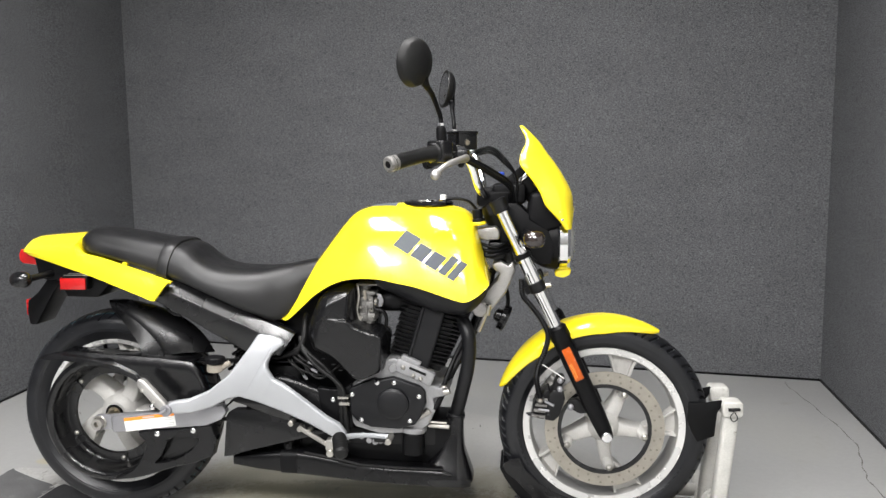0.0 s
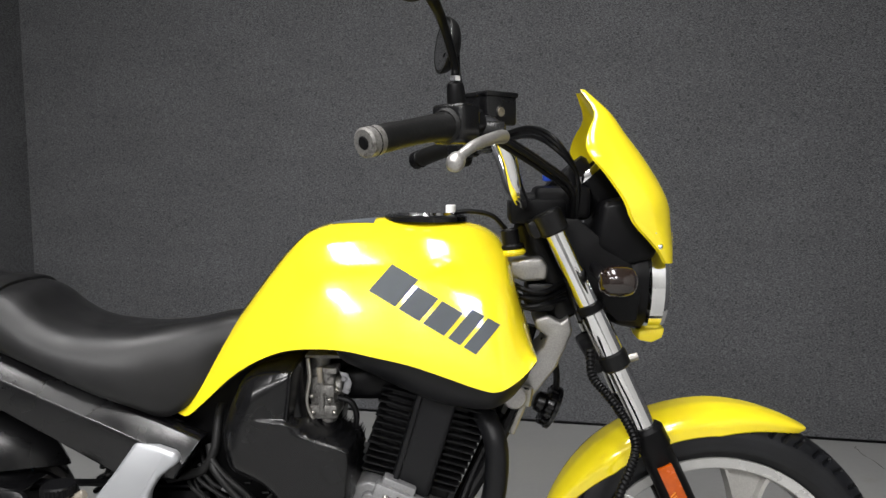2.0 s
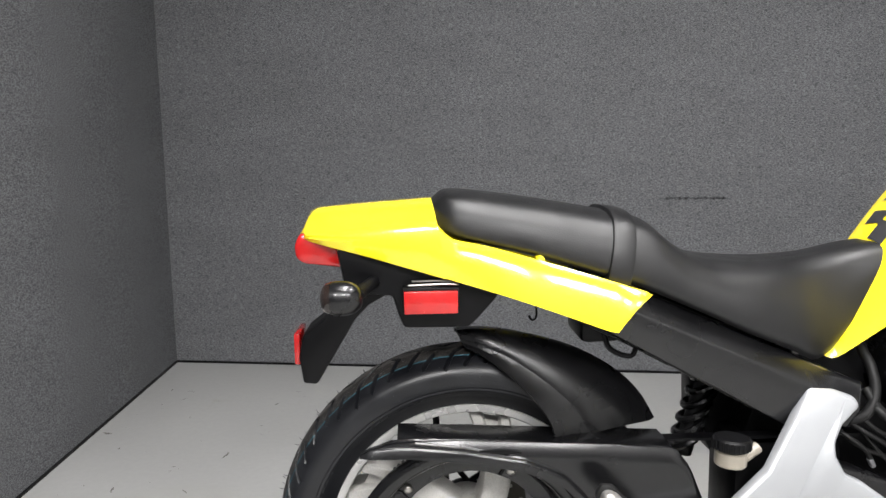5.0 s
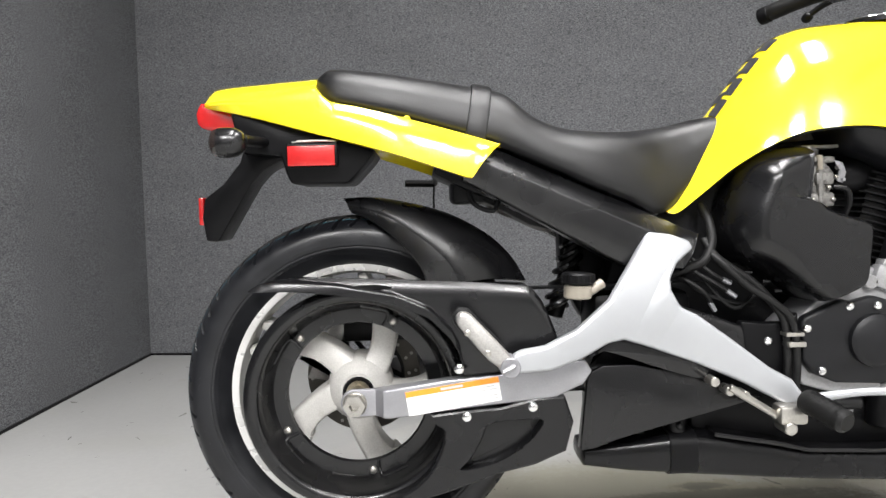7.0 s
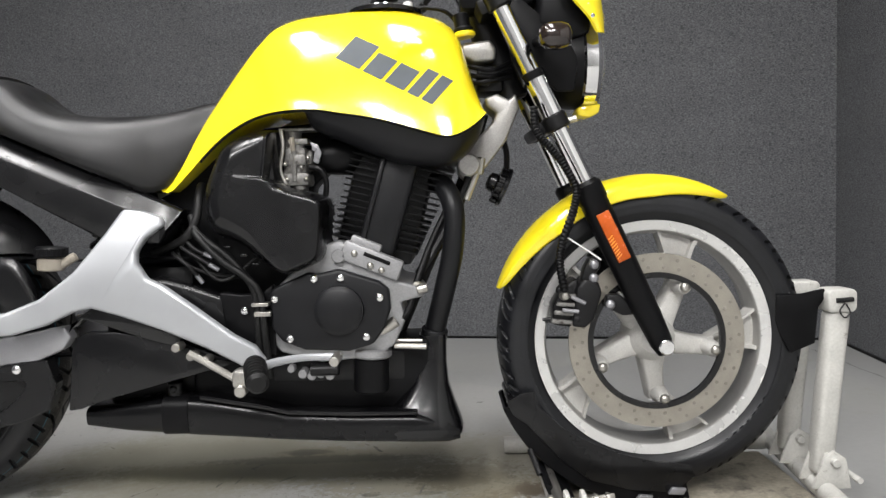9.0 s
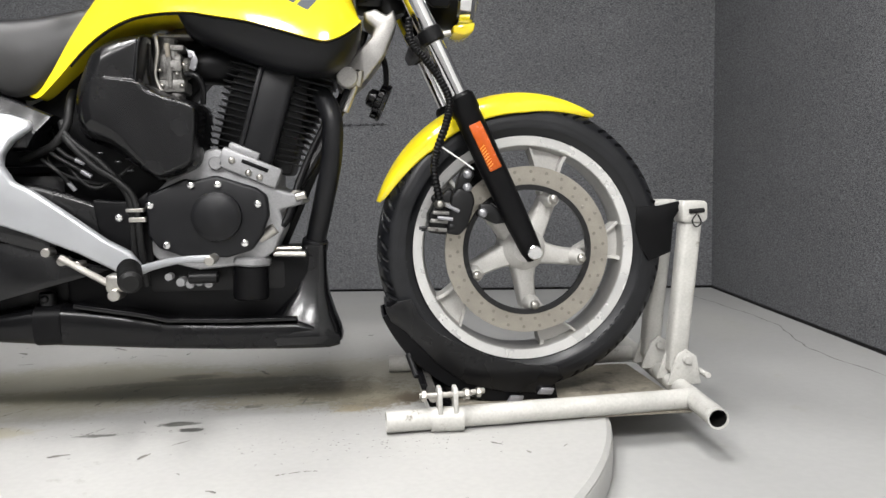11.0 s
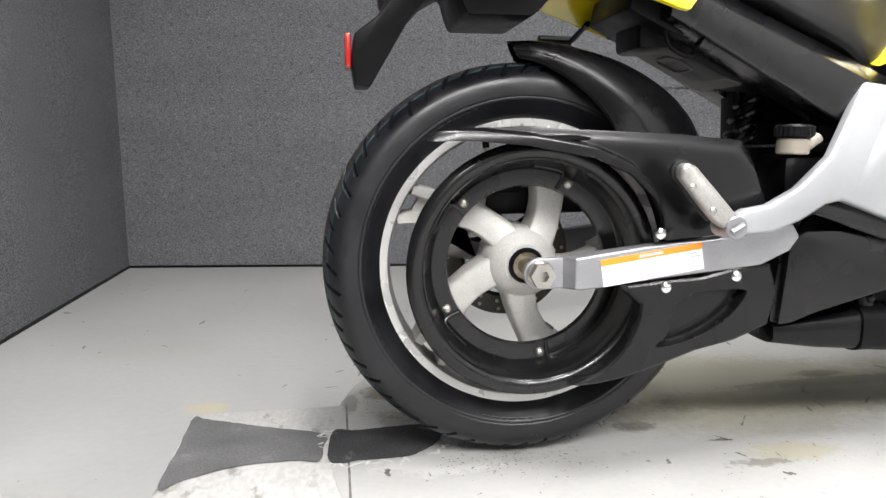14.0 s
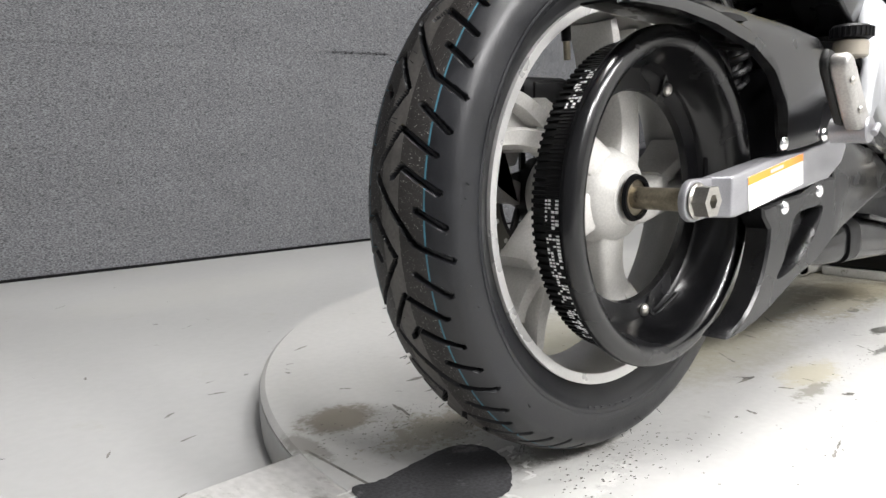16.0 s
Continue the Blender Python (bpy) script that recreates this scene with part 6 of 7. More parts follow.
# ---- engine ----
case = [(0.70, 0.394), (0.737, 0.426), (0.777, 0.464), (0.80, 0.486), (0.838, 0.497), (0.858, 0.489), (0.936, 0.456), (0.936, 0.424), (0.981, 0.412), (0.985, 0.396), (0.943, 0.386), (0.95, 0.354), (0.93, 0.312), (0.90, 0.292), (0.80, 0.284), (0.73, 0.304), (0.70, 0.344)]
eng = part("crankcase", prism(case, -0.108, 0.10, 0.006, 3), CASTGREY, bike, "grey cast engine case")
gc = [(0.719, 0.408), (0.724, 0.418), (0.787, 0.445), (0.80, 0.440), (0.838, 0.449), (0.907, 0.426), (0.924, 0.412), (0.926, 0.378), (0.914, 0.344), (0.894, 0.317), (0.853, 0.306), (0.777, 0.310), (0.738, 0.326), (0.721, 0.348)]
part("primary_cover", prism(gc, -0.127, -0.106, 0.006, 3), COVERBLACK, eng, "black textured engine cover")
part("round_boss", lathe([(0.0003, -0.140), (0.034, -0.140), (0.0385, -0.137), (0.042, -0.135), (0.0435, -0.124), (0.002, -0.124)], Vector((0.838, 0, 0.378)), 48), COVERBLACK, eng)
for x, z in ((0.797, 0.433), (0.842, 0.433), (0.908, 0.398), (0.883, 0.331), (0.752, 0.331), (0.728, 0.400) ):
    part("case_bolt", bolt((x, -0.127 if x > 0.7 else -0.093, z), 0.0075, 0.006), CHROME, eng)
TAPPET = Matrix.Translation((0.893, 0, 0.462)) @ pose(0, 0, 0, 0, 23, 0)
part("tappet_cover", join(moved(box(-0.052, 0.056, -0.119, -0.095, -0.018, 0.018, 0.005), TAPPET), moved(box(-0.045, 0.010, -0.114, -0.09, 0.014, 0.030, 0.004), TAPPET), rod((0.838, -0.119, 0.470), (0.838, -0.09, 0.470), 0.012, 20)), CASTGREY, eng, "grey cast tappet block")
for x, z in ((0.866, 0.474), (0.893, 0.452), (0.912, 0.444)):
    part("case_bolt", bolt((x, -0.119, z), 0.006, 0.005), STEEL, eng)
part("tappet_slot", moved(box(-0.014, 0.034, -0.1205, -0.1185, 0.003, 0.010, 0.0008), TAPPET), BLACKMATT, eng)
part("mount_lug", join(rod((0.972, -0.105, 0.408), (0.972, -0.06, 0.408), 0.013, 16), rod((0.972, -0.118, 0.408), (0.99, -0.118, 0.412), 0.008, 12)), STEEL, eng)
# cylinder with cooling fins, tilted forward
TILTC = pose(0.895, 0, 0.462, 0, 15, 0)
core = moved(box(-0.072, 0.068, -0.064, 0.064, 0.0, 0.21, 0.01), TILTC)
cyl = part("cylinder", core, BLACKMETAL, bike, "black finned cylinder")
for i in range(15):
    z = 0.022 + i * 0.0115
    k = 0.004 * math.sin(i * 1.1)
    part("cooling_fin", moved(box(-0.082 + 0.002 * (i % 2) + k * 0.3, 0.074 + i * 0.0022, -0.078, 0.078, z, z + 0.0034, 0.0012, 1), TILTC), BLACKMETAL, cyl)
part("pushrod_cover", prism([(0.864, 0.470), (0.930, 0.462), (0.985, 0.640), (0.916, 0.640)], -0.100, -0.07, 0.010, 3), COVERBLACK, cyl, "black pushrod cover")
part("cover_ridge", prism([(0.868, 0.474), (0.877, 0.473), (0.926, 0.638), (0.917, 0.638)], -0.106, -0.098, 0.003), COVERBLACK, cyl)
part("cylinder_head", moved(box(-0.085, 0.09, -0.075, 0.075, 0.195, 0.26, 0.012), TILTC), BLACKMETAL, cyl)
# carburettor and intake
cb = part("carburettor", join(rod((0.756, -0.07, 0.655), (0.760, -0.07, 0.690), 0.016, 16), box(0.745, 0.785, -0.095, -0.045, 0.612, 0.660, 0.006), box(0.742, 0.79, -0.1, -0.04, 0.592, 0.616, 0.006), rod((0.765, -0.098, 0.655), (0.765, -0.098, 0.60), 0.005, 8), rod((0.74, -0.07, 0.64), (0.795, -0.07, 0.637), 0.019, 16), box(0.738, 0.80, -0.09, -0.05, 0.688, 0.693, 0.001)), CARBGREY, bike, "grey cast carburettor")
part("slide_body", join(rod((0.772, -0.085, 0.585), (0.770, -0.085, 0.668), 0.011, 16), box(0.757, 0.786, -0.102, -0.07, 0.628, 0.648, 0.004), box(0.755, 0.790, -0.098, -0.06, 0.664, 0.674, 0.003)), CARBGREY, cb)
part("carb_link", tube([(0.745, -0.100, 0.690), (0.748, -0.104, 0.66), (0.742, -0.102, 0.62), (0.755, -0.102, 0.585)], 0.0035, 8), STEEL, cb)
part("fuel_elbow", tube([(0.79, -0.09, 0.625), (0.81, -0.095, 0.62), (0.818, -0.09, 0.60), (0.815, -0.08, 0.575)], 0.005, 10), BLACKMETAL, cb)
part("throttle_lever", join(prism([(0.792, 0.668), (0.806, 0.664), (0.812, 0.648), (0.806, 0.630), (0.796, 0.634), (0.800, 0.650)], -0.092, -0.089, 0.001), rod((0.800, -0.096, 0.656), (0.800, -0.085, 0.656), 0.004, 10), rod((0.806, -0.096, 0.636), (0.806, -0.085, 0.636), 0.003, 8)), SWINGSTEEL, cb)
part("jet_cap", rod((0.764, -0.0995, 0.652), (0.763, -0.0995, 0.676), 0.0045, 12), PALEPLASTIC, cb)
for x, z in ((0.75, 0.63), (0.778, 0.624), (0.752, 0.604), (0.785, 0.604), (0.79, 0.64)):
    part("screw", bolt((x, -0.1, z), 0.0042, 0.004), STEEL, cb)
part("carb_bowl", rod((0.766, -0.07, 0.578), (0.766, -0.07, 0.594), 0.017, 18), CARBGREY, cb)
part("intake", tube([(0.80, -0.05, 0.64), (0.84, -0.045, 0.645), (0.88, -0.03, 0.64)], [0.028, 0.034, 0.03], 18), BLACKMATT, bike)
part("black_backing", prism([(0.46, 0.56), (0.55, 0.60), (0.62, 0.66), (0.70, 0.70), (0.82, 0.71), (0.90, 0.69), (0.87, 0.635), (0.815, 0.622), (0.785, 0.59), (0.775, 0.50), (0.75, 0.40), (0.62, 0.36), (0.50, 0.38), (0.42, 0.44)], -0.03, 0.03, 0.004), BLACKMATT, bike)

# airbox cover
ab = [(0.624, 0.626), (0.645, 0.664), (0.688, 0.687), (0.730, 0.692), (0.745, 0.680), (0.748, 0.616), (0.76, 0.592), (0.810, 0.575), (0.824, 0.561), (0.822, 0.515), (0.815, 0.471), (0.790, 0.453), (0.746, 0.440), (0.706, 0.462), (0.668, 0.492), (0.622, 0.515), (0.608, 0.555), (0.612, 0.595)]
def cover_shell(poly, y0, y1, crease, step=0.0011):
    """A rounded cover over an outline: a crisp crease with the part above it sunk, and a rib before the carburettor."""
    P = np.array([(p[0], p[1]) for p in spline(poly, 6, True)])
    Q = np.roll(P, -1, axis=0)
    gx, gz = np.arange(P[:, 0].min(), P[:, 0].max() + step, step), np.arange(P[:, 1].min(), P[:, 1].max() + step, step)
    X, Z = np.meshgrid(gx, gz, indexing="ij")
    dist, inside = np.full(X.shape, 9.0), np.zeros(X.shape, bool)
    for (ax, az), (bx, bz) in zip(P, Q):
        t = np.clip(((X - ax) * (bx - ax) + (Z - az) * (bz - az)) / ((bx - ax) ** 2 + (bz - az) ** 2 + 1e-12), 0, 1)
        dist = np.minimum(dist, np.hypot(X - ax - t * (bx - ax), Z - az - t * (bz - az)))
        inside ^= ((az > Z) != (bz > Z)) & (X < (bx - ax) * (Z - az) / (bz - az + 1e-12) + ax)
    f = np.clip(dist / np.interp(X, [0.62, 0.70, 0.755], [0.050, 0.038, 0.013]), 0, 1)
    Y = y0 + (y1 - y0) * np.sqrt(1 - (1 - f) ** 2.2)
    zc = np.interp(X, [c[0] for c in crease], [c[1] for c in crease])
    above = np.clip((Z - zc) / 0.0050, 0, 1)
    above = above * above * (3 - 2 * above)
    Y += above * 0.016 * np.clip((X - 0.672) / 0.06, 0, 1)
    xr = 0.722 + (Z - 0.61) * 0.12
    Y += above * 0.016 * np.clip((X - xr - 0.002) / 0.004, 0, 1) - above * 0.005 * np.exp(-((X - xr) / 0.0032) ** 2)
    n = len(gz)
    idx = np.arange(X.size).reshape(X.shape)
    ok = inside[:-1, :-1] & inside[1:, :-1] & inside[1:, 1:] & inside[:-1, 1:]
    quads = np.stack([idx[:-1, :-1][ok], idx[1:, :-1][ok], idx[1:, 1:][ok], idx[:-1, 1:][ok]], -1)
    used = np.unique(quads)
    new_id = np.zeros(X.size, int)
    new_id[used] = np.arange(len(used))
    me = bpy.data.meshes.new("tmp")
    me.from_pydata(np.stack([X.ravel()[used], Y.ravel()[used], Z.ravel()[used]], -1).tolist(), [], new_id[quads].tolist())
    bm = bmesh.new()
    bm.from_mesh(me)
    bpy.data.meshes.remove(me)
    rim_edges = [e for e in bm.edges if len(e.link_faces) == 1]
    ex = bmesh.ops.extrude_edge_only(bm, edges=rim_edges)
    bmesh.ops.translate(bm, vec=(0, 0.05, 0), verts=[v for v in ex["geom"] if isinstance(v, bmesh.types.BMVert)])
    return bm
part("airbox_cover", cover_shell(ab, -0.075, -0.160, [(0.60, 0.622), (0.683, 0.607), (0.715, 0.604), (0.76, 0.591), (0.815, 0.572), (0.83, 0.56)]), BLACKPLASTIC, bike, "satin black airbox cover", 60)
sc = [(0.505, 0.440), (0.56, 0.430), (0.623, 0.408), (0.665, 0.392), (0.686, 0.372), (0.686, 0.342), (0.66, 0.332), (0.60, 0.338), (0.55, 0.368), (0.505, 0.398)]
part("sprocket_cover", prism(sc, -0.110, -0.07, 0.008, 3, 3), BLACKPLASTIC, bike, "satin black front pulley cover")
for path, r in (([(0.588, -0.05, 0.600), (0.588, -0.062, 0.590), (0.590, -0.078, 0.572), (0.589, -0.092, 0.540), (0.574, -0.098, 0.511), (0.552, -0.09, 0.499), (0.505, -0.075, 0.483)], 0.0075),
                ([(0.578, -0.085, 0.545), (0.589, -0.100, 0.520), (0.613, -0.108, 0.499), (0.644, -0.114, 0.477), (0.675, -0.118, 0.443), (0.695, -0.122, 0.405), (0.698, -0.122, 0.330), (0.700, -0.10, 0.26)], 0.0065),
                ([(0.580, -0.09, 0.525), (0.596, -0.110, 0.509), (0.637, -0.120, 0.469), (0.679, -0.126, 0.440), (0.704, -0.129, 0.408), (0.7105, -0.129, 0.330), (0.710, -0.105, 0.26)], 0.0060)):
    part("hose", tube(path, r, 12), GRIPRUBBER, bike, "black breather hose")
for path in ([(0.560, -0.085, 0.512), (0.571, -0.096, 0.502), (0.589, -0.102, 0.487), (0.613, -0.100, 0.475)], [(0.552, -0.085, 0.500), (0.568, -0.096, 0.487), (0.595, -0.101, 0.471), (0.622, -0.098, 0.453)], [(0.540, -0.08, 0.482), (0.552, -0.094, 0.475), (0.576, -0.098, 0.456), (0.592, -0.090, 0.431)]):
    cable = part("cable", tube(path, 0.0036, 10), GRIPRUBBER, bike, "thin black control cable")
    p, q = Vector(path[-2]), Vector(path[-1])
    part("ferrule", rod(q - (q - p) * 0.45, q + (q - p) * 0.15, 0.0042, 12), SWINGSTEEL, cable)
for x, z in ((0.644, 0.490), (0.673, 0.475), (0.692, 0.459)):
    part("wire_clip", box(x - 0.006, x + 0.006, -0.106, -0.100, z - 0.002, z + 0.002, 0.001), BLACKSHINE, bike)
part("case_side", prism([(0.628, 0.412), (0.665, 0.408), (0.700, 0.408), (0.722, 0.424), (0.724, 0.300), (0.690, 0.300), (0.640, 0.318)], -0.1115, -0.09, 0.004, 3), BLACKMATT, eng, "black side panel of the engine case")
part("case_bolt", bolt((0.672, -0.1115, 0.379), 0.0080, 0.006), CHROME, eng)
part("engine_underside", join(box(0.56, 0.99, -0.068, 0.05, 0.185, 0.315, 0.012), box(0.40, 0.57, -0.06, 0.05, 0.195, 0.46, 0.02)), BLACKMATT, bike)
part("hose_clip", join(box(0.690, 0.719, -0.1365, -0.114, 0.389, 0.395, 0.001), box(0.694, 0.722, -0.1370, -0.114, 0.372, 0.380, 0.001)), STEEL, bike)
rnd = random.Random(7)
for i in range(2):
    x, z = 0.53 + rnd.uniform(0, 0.09), 0.46 + rnd.uniform(0, 0.05)
    part("wiring", tube([(x - 0.03, -0.05, z + 0.05), (x, -0.085, z), (x + 0.05, -0.09, z - 0.03 + rnd.uniform(-0.02, 0.02)), (x + 0.11, -0.07, z + rnd.uniform(-0.04, 0.02))], 0.0032, 8), GRIPRUBBER, bike, "black wiring")
# oil filter and lower engine
of = part("oil_filter", rod((0.884, -0.085, 0.226), (0.886, -0.085, 0.288), 0.031, 28, 0.12), BLACKMATT, bike, "black oil filter canister")
part("filter_flange", rod((0.886, -0.085, 0.288), (0.887, -0.085, 0.304), 0.036, 24, 0.1), CASTGREY, of)
part("sump", join(box(0.70, 0.95, -0.07, 0.09, 0.235, 0.30, 0.012), rod((0.78, -0.10, 0.27), (0.83, -0.10, 0.27), 0.011, 12)), BLACKMETAL, bike, "black lower engine block")
part("drain_fittings", join(*[rod((0.765 + i * 0.016, -0.10, 0.262 - 0.004 * (i % 2)), (0.765 + i * 0.016, -0.07, 0.262), 0.008, 12) for i in range(4)], rod((0.745, -0.10, 0.272), (0.745, -0.08, 0.272), 0.007, 8)), CASTGREY, bike)
part("sensor", join(rod((0.928, -0.095, 0.308), (0.985, -0.10, 0.306), 0.0055, 10), rod((0.928, -0.095, 0.318), (0.978, -0.10, 0.317), 0.003, 8), rod((0.905, -0.10, 0.335), (0.935, -0.105, 0.355), 0.011, 12)), STEEL, bike)
part("oil_line", tube([(0.93, -0.10, 0.35), (0.955, -0.10, 0.37), (0.975, -0.085, 0.43), (1.005, -0.06, 0.50), (1.05, -0.04, 0.585)], 0.007, 10), BLACKMATT, bike)
part("engine_stay", tube([(0.975, -0.07, 0.43), (1.02, -0.06, 0.50), (1.07, -0.05, 0.60)], 0.010, 10), BLACKMETAL, bike)

# ---- exhaust ----
hd = part("exhaust_header", tube([(0.985, -0.03, 0.600), (1.018, -0.06, 0.590), (1.038, -0.085, 0.548), (1.036, -0.085, 0.478), (1.020, -0.070, 0.405), (1.002, -0.042, 0.335), (0.996, -0.035, 0.305)], 0.0190, 18, 8), COVERBLACK, bike, "matt black exhaust header")
part("header_collar", rod((1.000, -0.040, 0.328), (0.996, -0.036, 0.308), 0.0245, 20, 0.1), COVERBLACK, hd)
sh = []
for z, x0, x1, y0, y1 in ((0.318, 0.970, 1.020, -0.062, -0.012), (0.27, 0.968, 1.019, -0.066, -0.01), (0.23, 0.952, 1.022, -0.076, -0.005), (0.19, 0.915, 1.034, -0.092, 0.01), (0.165, 0.890, 1.044, -0.106, 0.01), (0.152, 0.886, 1.047, -0.108, 0.01), (0.142, 0.89, 1.045, -0.105, 0.01), (0.137, 0.90, 1.036, -0.096, 0.005)):
    cx, cy, rx, ry = (x0 + x1) / 2, (y0 + y1) / 2, (x1 - x0) / 2, (y1 - y0) / 2
    ring = []
    for j in range(24):
        f = 2 * math.pi * j / 24
        c, s = math.cos(f), math.sin(f)
        ring.append(Vector((cx + rx * math.copysign(abs(c) ** 0.6, c), cy + ry * math.copysign(abs(s) ** 0.6, s), z)))
    sh.append(ring)
part("header_shield", loft(sh), BLACKSHINE, hd, "gloss black exhaust shield")
mf = []
for x, zb, zt, w in ((0.372, 0.183, 0.203, 0.03), (0.376, 0.174, 0.210, 0.042), (0.45, 0.163, 0.219, 0.048), (0.520, 0.157, 0.228, 0.052), (0.56, 0.153, 0.230, 0.053), (0.60, 0.150, 0.226, 0.053), (0.695, 0.143, 0.208, 0.054), (0.74, 0.140, 0.197, 0.055), (0.85, 0.134, 0.192, 0.055), (0.96, 0.130, 0.191, 0.056), (1.02, 0.1295, 0.175, 0.053), (1.040, 0.134, 0.160, 0.045)):
    cz, rz = (zb + zt) / 2, (zt - zb) / 2
    ring = []
    for j in range(28):
        f = 2 * math.pi * j / 28
        c, s = math.cos(f), math.sin(f)
        ring.append(Vector((x, -0.050 + w * math.copysign(abs(c) ** 0.55, c), cz + rz * math.copysign(abs(s) ** 0.55, s))))
    mf.append(ring)
muf = part("muffler", loft(mf), MUFFLERBLACK, bike, "black box-shaped muffler")
part("muffler_band", loft([[Vector((x, -0.050 + (p.y + 0.050) * k, 0.192 + (p.z - 0.192) * k)) for p in mf[3]] for x, k in ((0.515, 1.0), (0.515, 1.06), (0.560, 1.06), (0.560, 1.0))]), BLACKMATT, muf, "black clamp band")
part("band_bolt", join(rod((0.533, -0.078, 0.226), (0.533, -0.078, 0.250), 0.014, 14), bolt((0.533, -0.092, 0.240), 0.007, 0.006)), BLACKMETAL, muf)
part("heat_shield", prism([(0.585, 0.232), (0.695, 0.212), (0.74, 0.200), (0.85, 0.195), (0.965, 0.193), (0.965, 0.187), (0.85, 0.188), (0.74, 0.193), (0.695, 0.204), (0.585, 0.224)], -0.109, -0.04, 0.002), BLACKSHINE, muf, "gloss black heat shield lip")
part("dangling_plug", join(rod((0.090, 0.20, 0.658), (0.150, 0.20, 0.656), 0.0075, 10), rod((0.150, 0.115, 0.672), (0.150, 0.20, 0.656), 0.005, 8), tube([(0.148, 0.20, 0.655), (0.146, 0.20, 0.625), (0.146, 0.20, 0.598), (0.138, 0.198, 0.592), (0.132, 0.196, 0.600)], 0.0022, 6)), BLACKMATT, bike, "loose black wire end")

# ---- wheel chock ----
chock = bpy.data.objects.new("wheel_chock", None)
scene.collection.objects.link(chock)
tagged(chock, "white tubular steel wheel chock with black cradle, on the turntable", "wheel chock")
def pipe(name, a, b, label="", r=0.0185, wallt=0.003):
    """An open steel tube with a dark inside."""
    a, b = Vector(a), Vector(b)
    d = (b - a).normalized()
    ob = part(name, tube([a + d * 0.003, a, a, b, b, b - d * 0.003], [r - wallt, r - wallt, r, r, r - wallt, r - wallt], 28, 0, False), WHITEMETAL, chock, label)
    # Black lining and plugs paint the shade inside the open ends.
    part("tube_inside", tube([a + d * 0.0032, a + d * 0.05, b - d * 0.05, b - d * 0.0032], [r - wallt + 0.0002, r - wallt - 0.002, r - wallt - 0.002, r - wallt + 0.0002], 20, 0, False), HOLEBLACK, ob)
    part("tube_shade_plug", rod(a + d * 0.05, a + d * 0.052, r - wallt, 20, 0.02), HOLEBLACK, ob)
    part("tube_shade_plug", rod(b - d * 0.052, b - d * 0.05, r - wallt, 20, 0.02), HOLEBLACK, ob)
    return ob
zb = TOP + 0.0205
pipe("base_tube", (1.117, -0.205, zb), (1.690, -0.165, zb), "chipped white tube")
pipe("base_tube", (1.139, 0.205, zb), (1.70, 0.190, zb), "chipped white tube")
pipe("cross_tube", (1.672, -0.285, zb), (1.725, 0.30, zb))
part("base_plate", box(1.22, 1.68, -0.185, 0.17, TOP, TOP + 0.004, 0.0015), DIRTYBOARD, chock, "dirty brown-stained base plate")
for y in (-0.055, 0.075):
    part("upright", prism([(1.678, 0.045), (1.714, 0.045), (1.744, 0.345), (1.705, 0.345)], y - 0.02, y + 0.02, 0.010, 3), WHITEMETAL, chock)
    part("top_bracket", prism([(1.702, 0.342), (1.745, 0.342), (1.751, 0.350), (1.751, 0.378), (1.745, 0.384), (1.704, 0.384), (1.698, 0.376)], y - 0.024, y + 0.024, 0.006, 3), WHITEMETAL, chock)
    part("hinge", join(prism([(1.662, 0.03), (1.732, 0.03), (1.722, 0.085), (1.70, 0.100), (1.682, 0.085)], y - 0.045, y - 0.037, 0.003), prism([(1.662, 0.03), (1.732, 0.03), (1.722, 0.085), (1.70, 0.100), (1.682, 0.085)], y + 0.005, y + 0.012, 0.003), rod((1.70, y - 0.055, 0.080), (1.70, y + 0.03, 0.080), 0.008, 12), rod((1.738, y - 0.06, 0.05), (1.738, y + 0.02, 0.05), 0.006, 10)), WHITEMETAL, chock)
part("pin", join(rod((1.712, -0.0805, 0.364), (1.742, -0.0805, 0.366), 0.0045, 8), tube([(1.727, -0.081, 0.360), (1.717, -0.083, 0.346), (1.725, -0.084, 0.334), (1.735, -0.083, 0.343), (1.729, -0.081, 0.358)], 0.0014, 6)), BLACKMETAL, chock)
for s in SIDES:
    part("front_cheek", prism([(1.615, 0.374), (1.66, 0.376), (1.70, 0.384), (1.705, 0.372), (1.69, 0.35), (1.684, 0.285), (1.64, 0.268), (1.622, 0.30), (1.612, 0.33)], s * 0.062, s * 0.056, 0.002), BLACKMATT, chock, "black front cheek plate")
trough = lathe([(0.262, -0.066), (0.300, -0.066), (0.303, -0.060), (0.303, 0.060), (0.300, 0.066), (0.262, 0.066), (0.262, 0.062), (0.298, 0.058), (0.298, -0.058), (0.262, -0.062)], FW, 30, True, (203, 281))
part("cradle", trough, BLACKMATT, chock, "black curved wheel cradle")
part("cradle_flap", prism([(1.128, 0.200), (1.14, 0.195), (1.16, 0.17), (1.16, 0.15), (1.135, 0.17), (1.126, 0.19)], -0.070, 0.070, 0.003), BLACKSATIN, chock)
part("pivot_bar", prism([(1.196, TOP), (1.240, TOP), (1.242, 0.020), (1.196, 0.026)], -0.165, 0.180, 0.004, 2), WHITEMETAL, chock, "white angle bar across the cradle")
part("pivot_plate", prism([(1.180, 0.070), (1.186, 0.074), (1.240, 0.030), (1.238, 0.021), (1.198, 0.027)], -0.150, 0.165, 0.003, 2), BLACKMATT, chock, "black plate over the pivot bar")
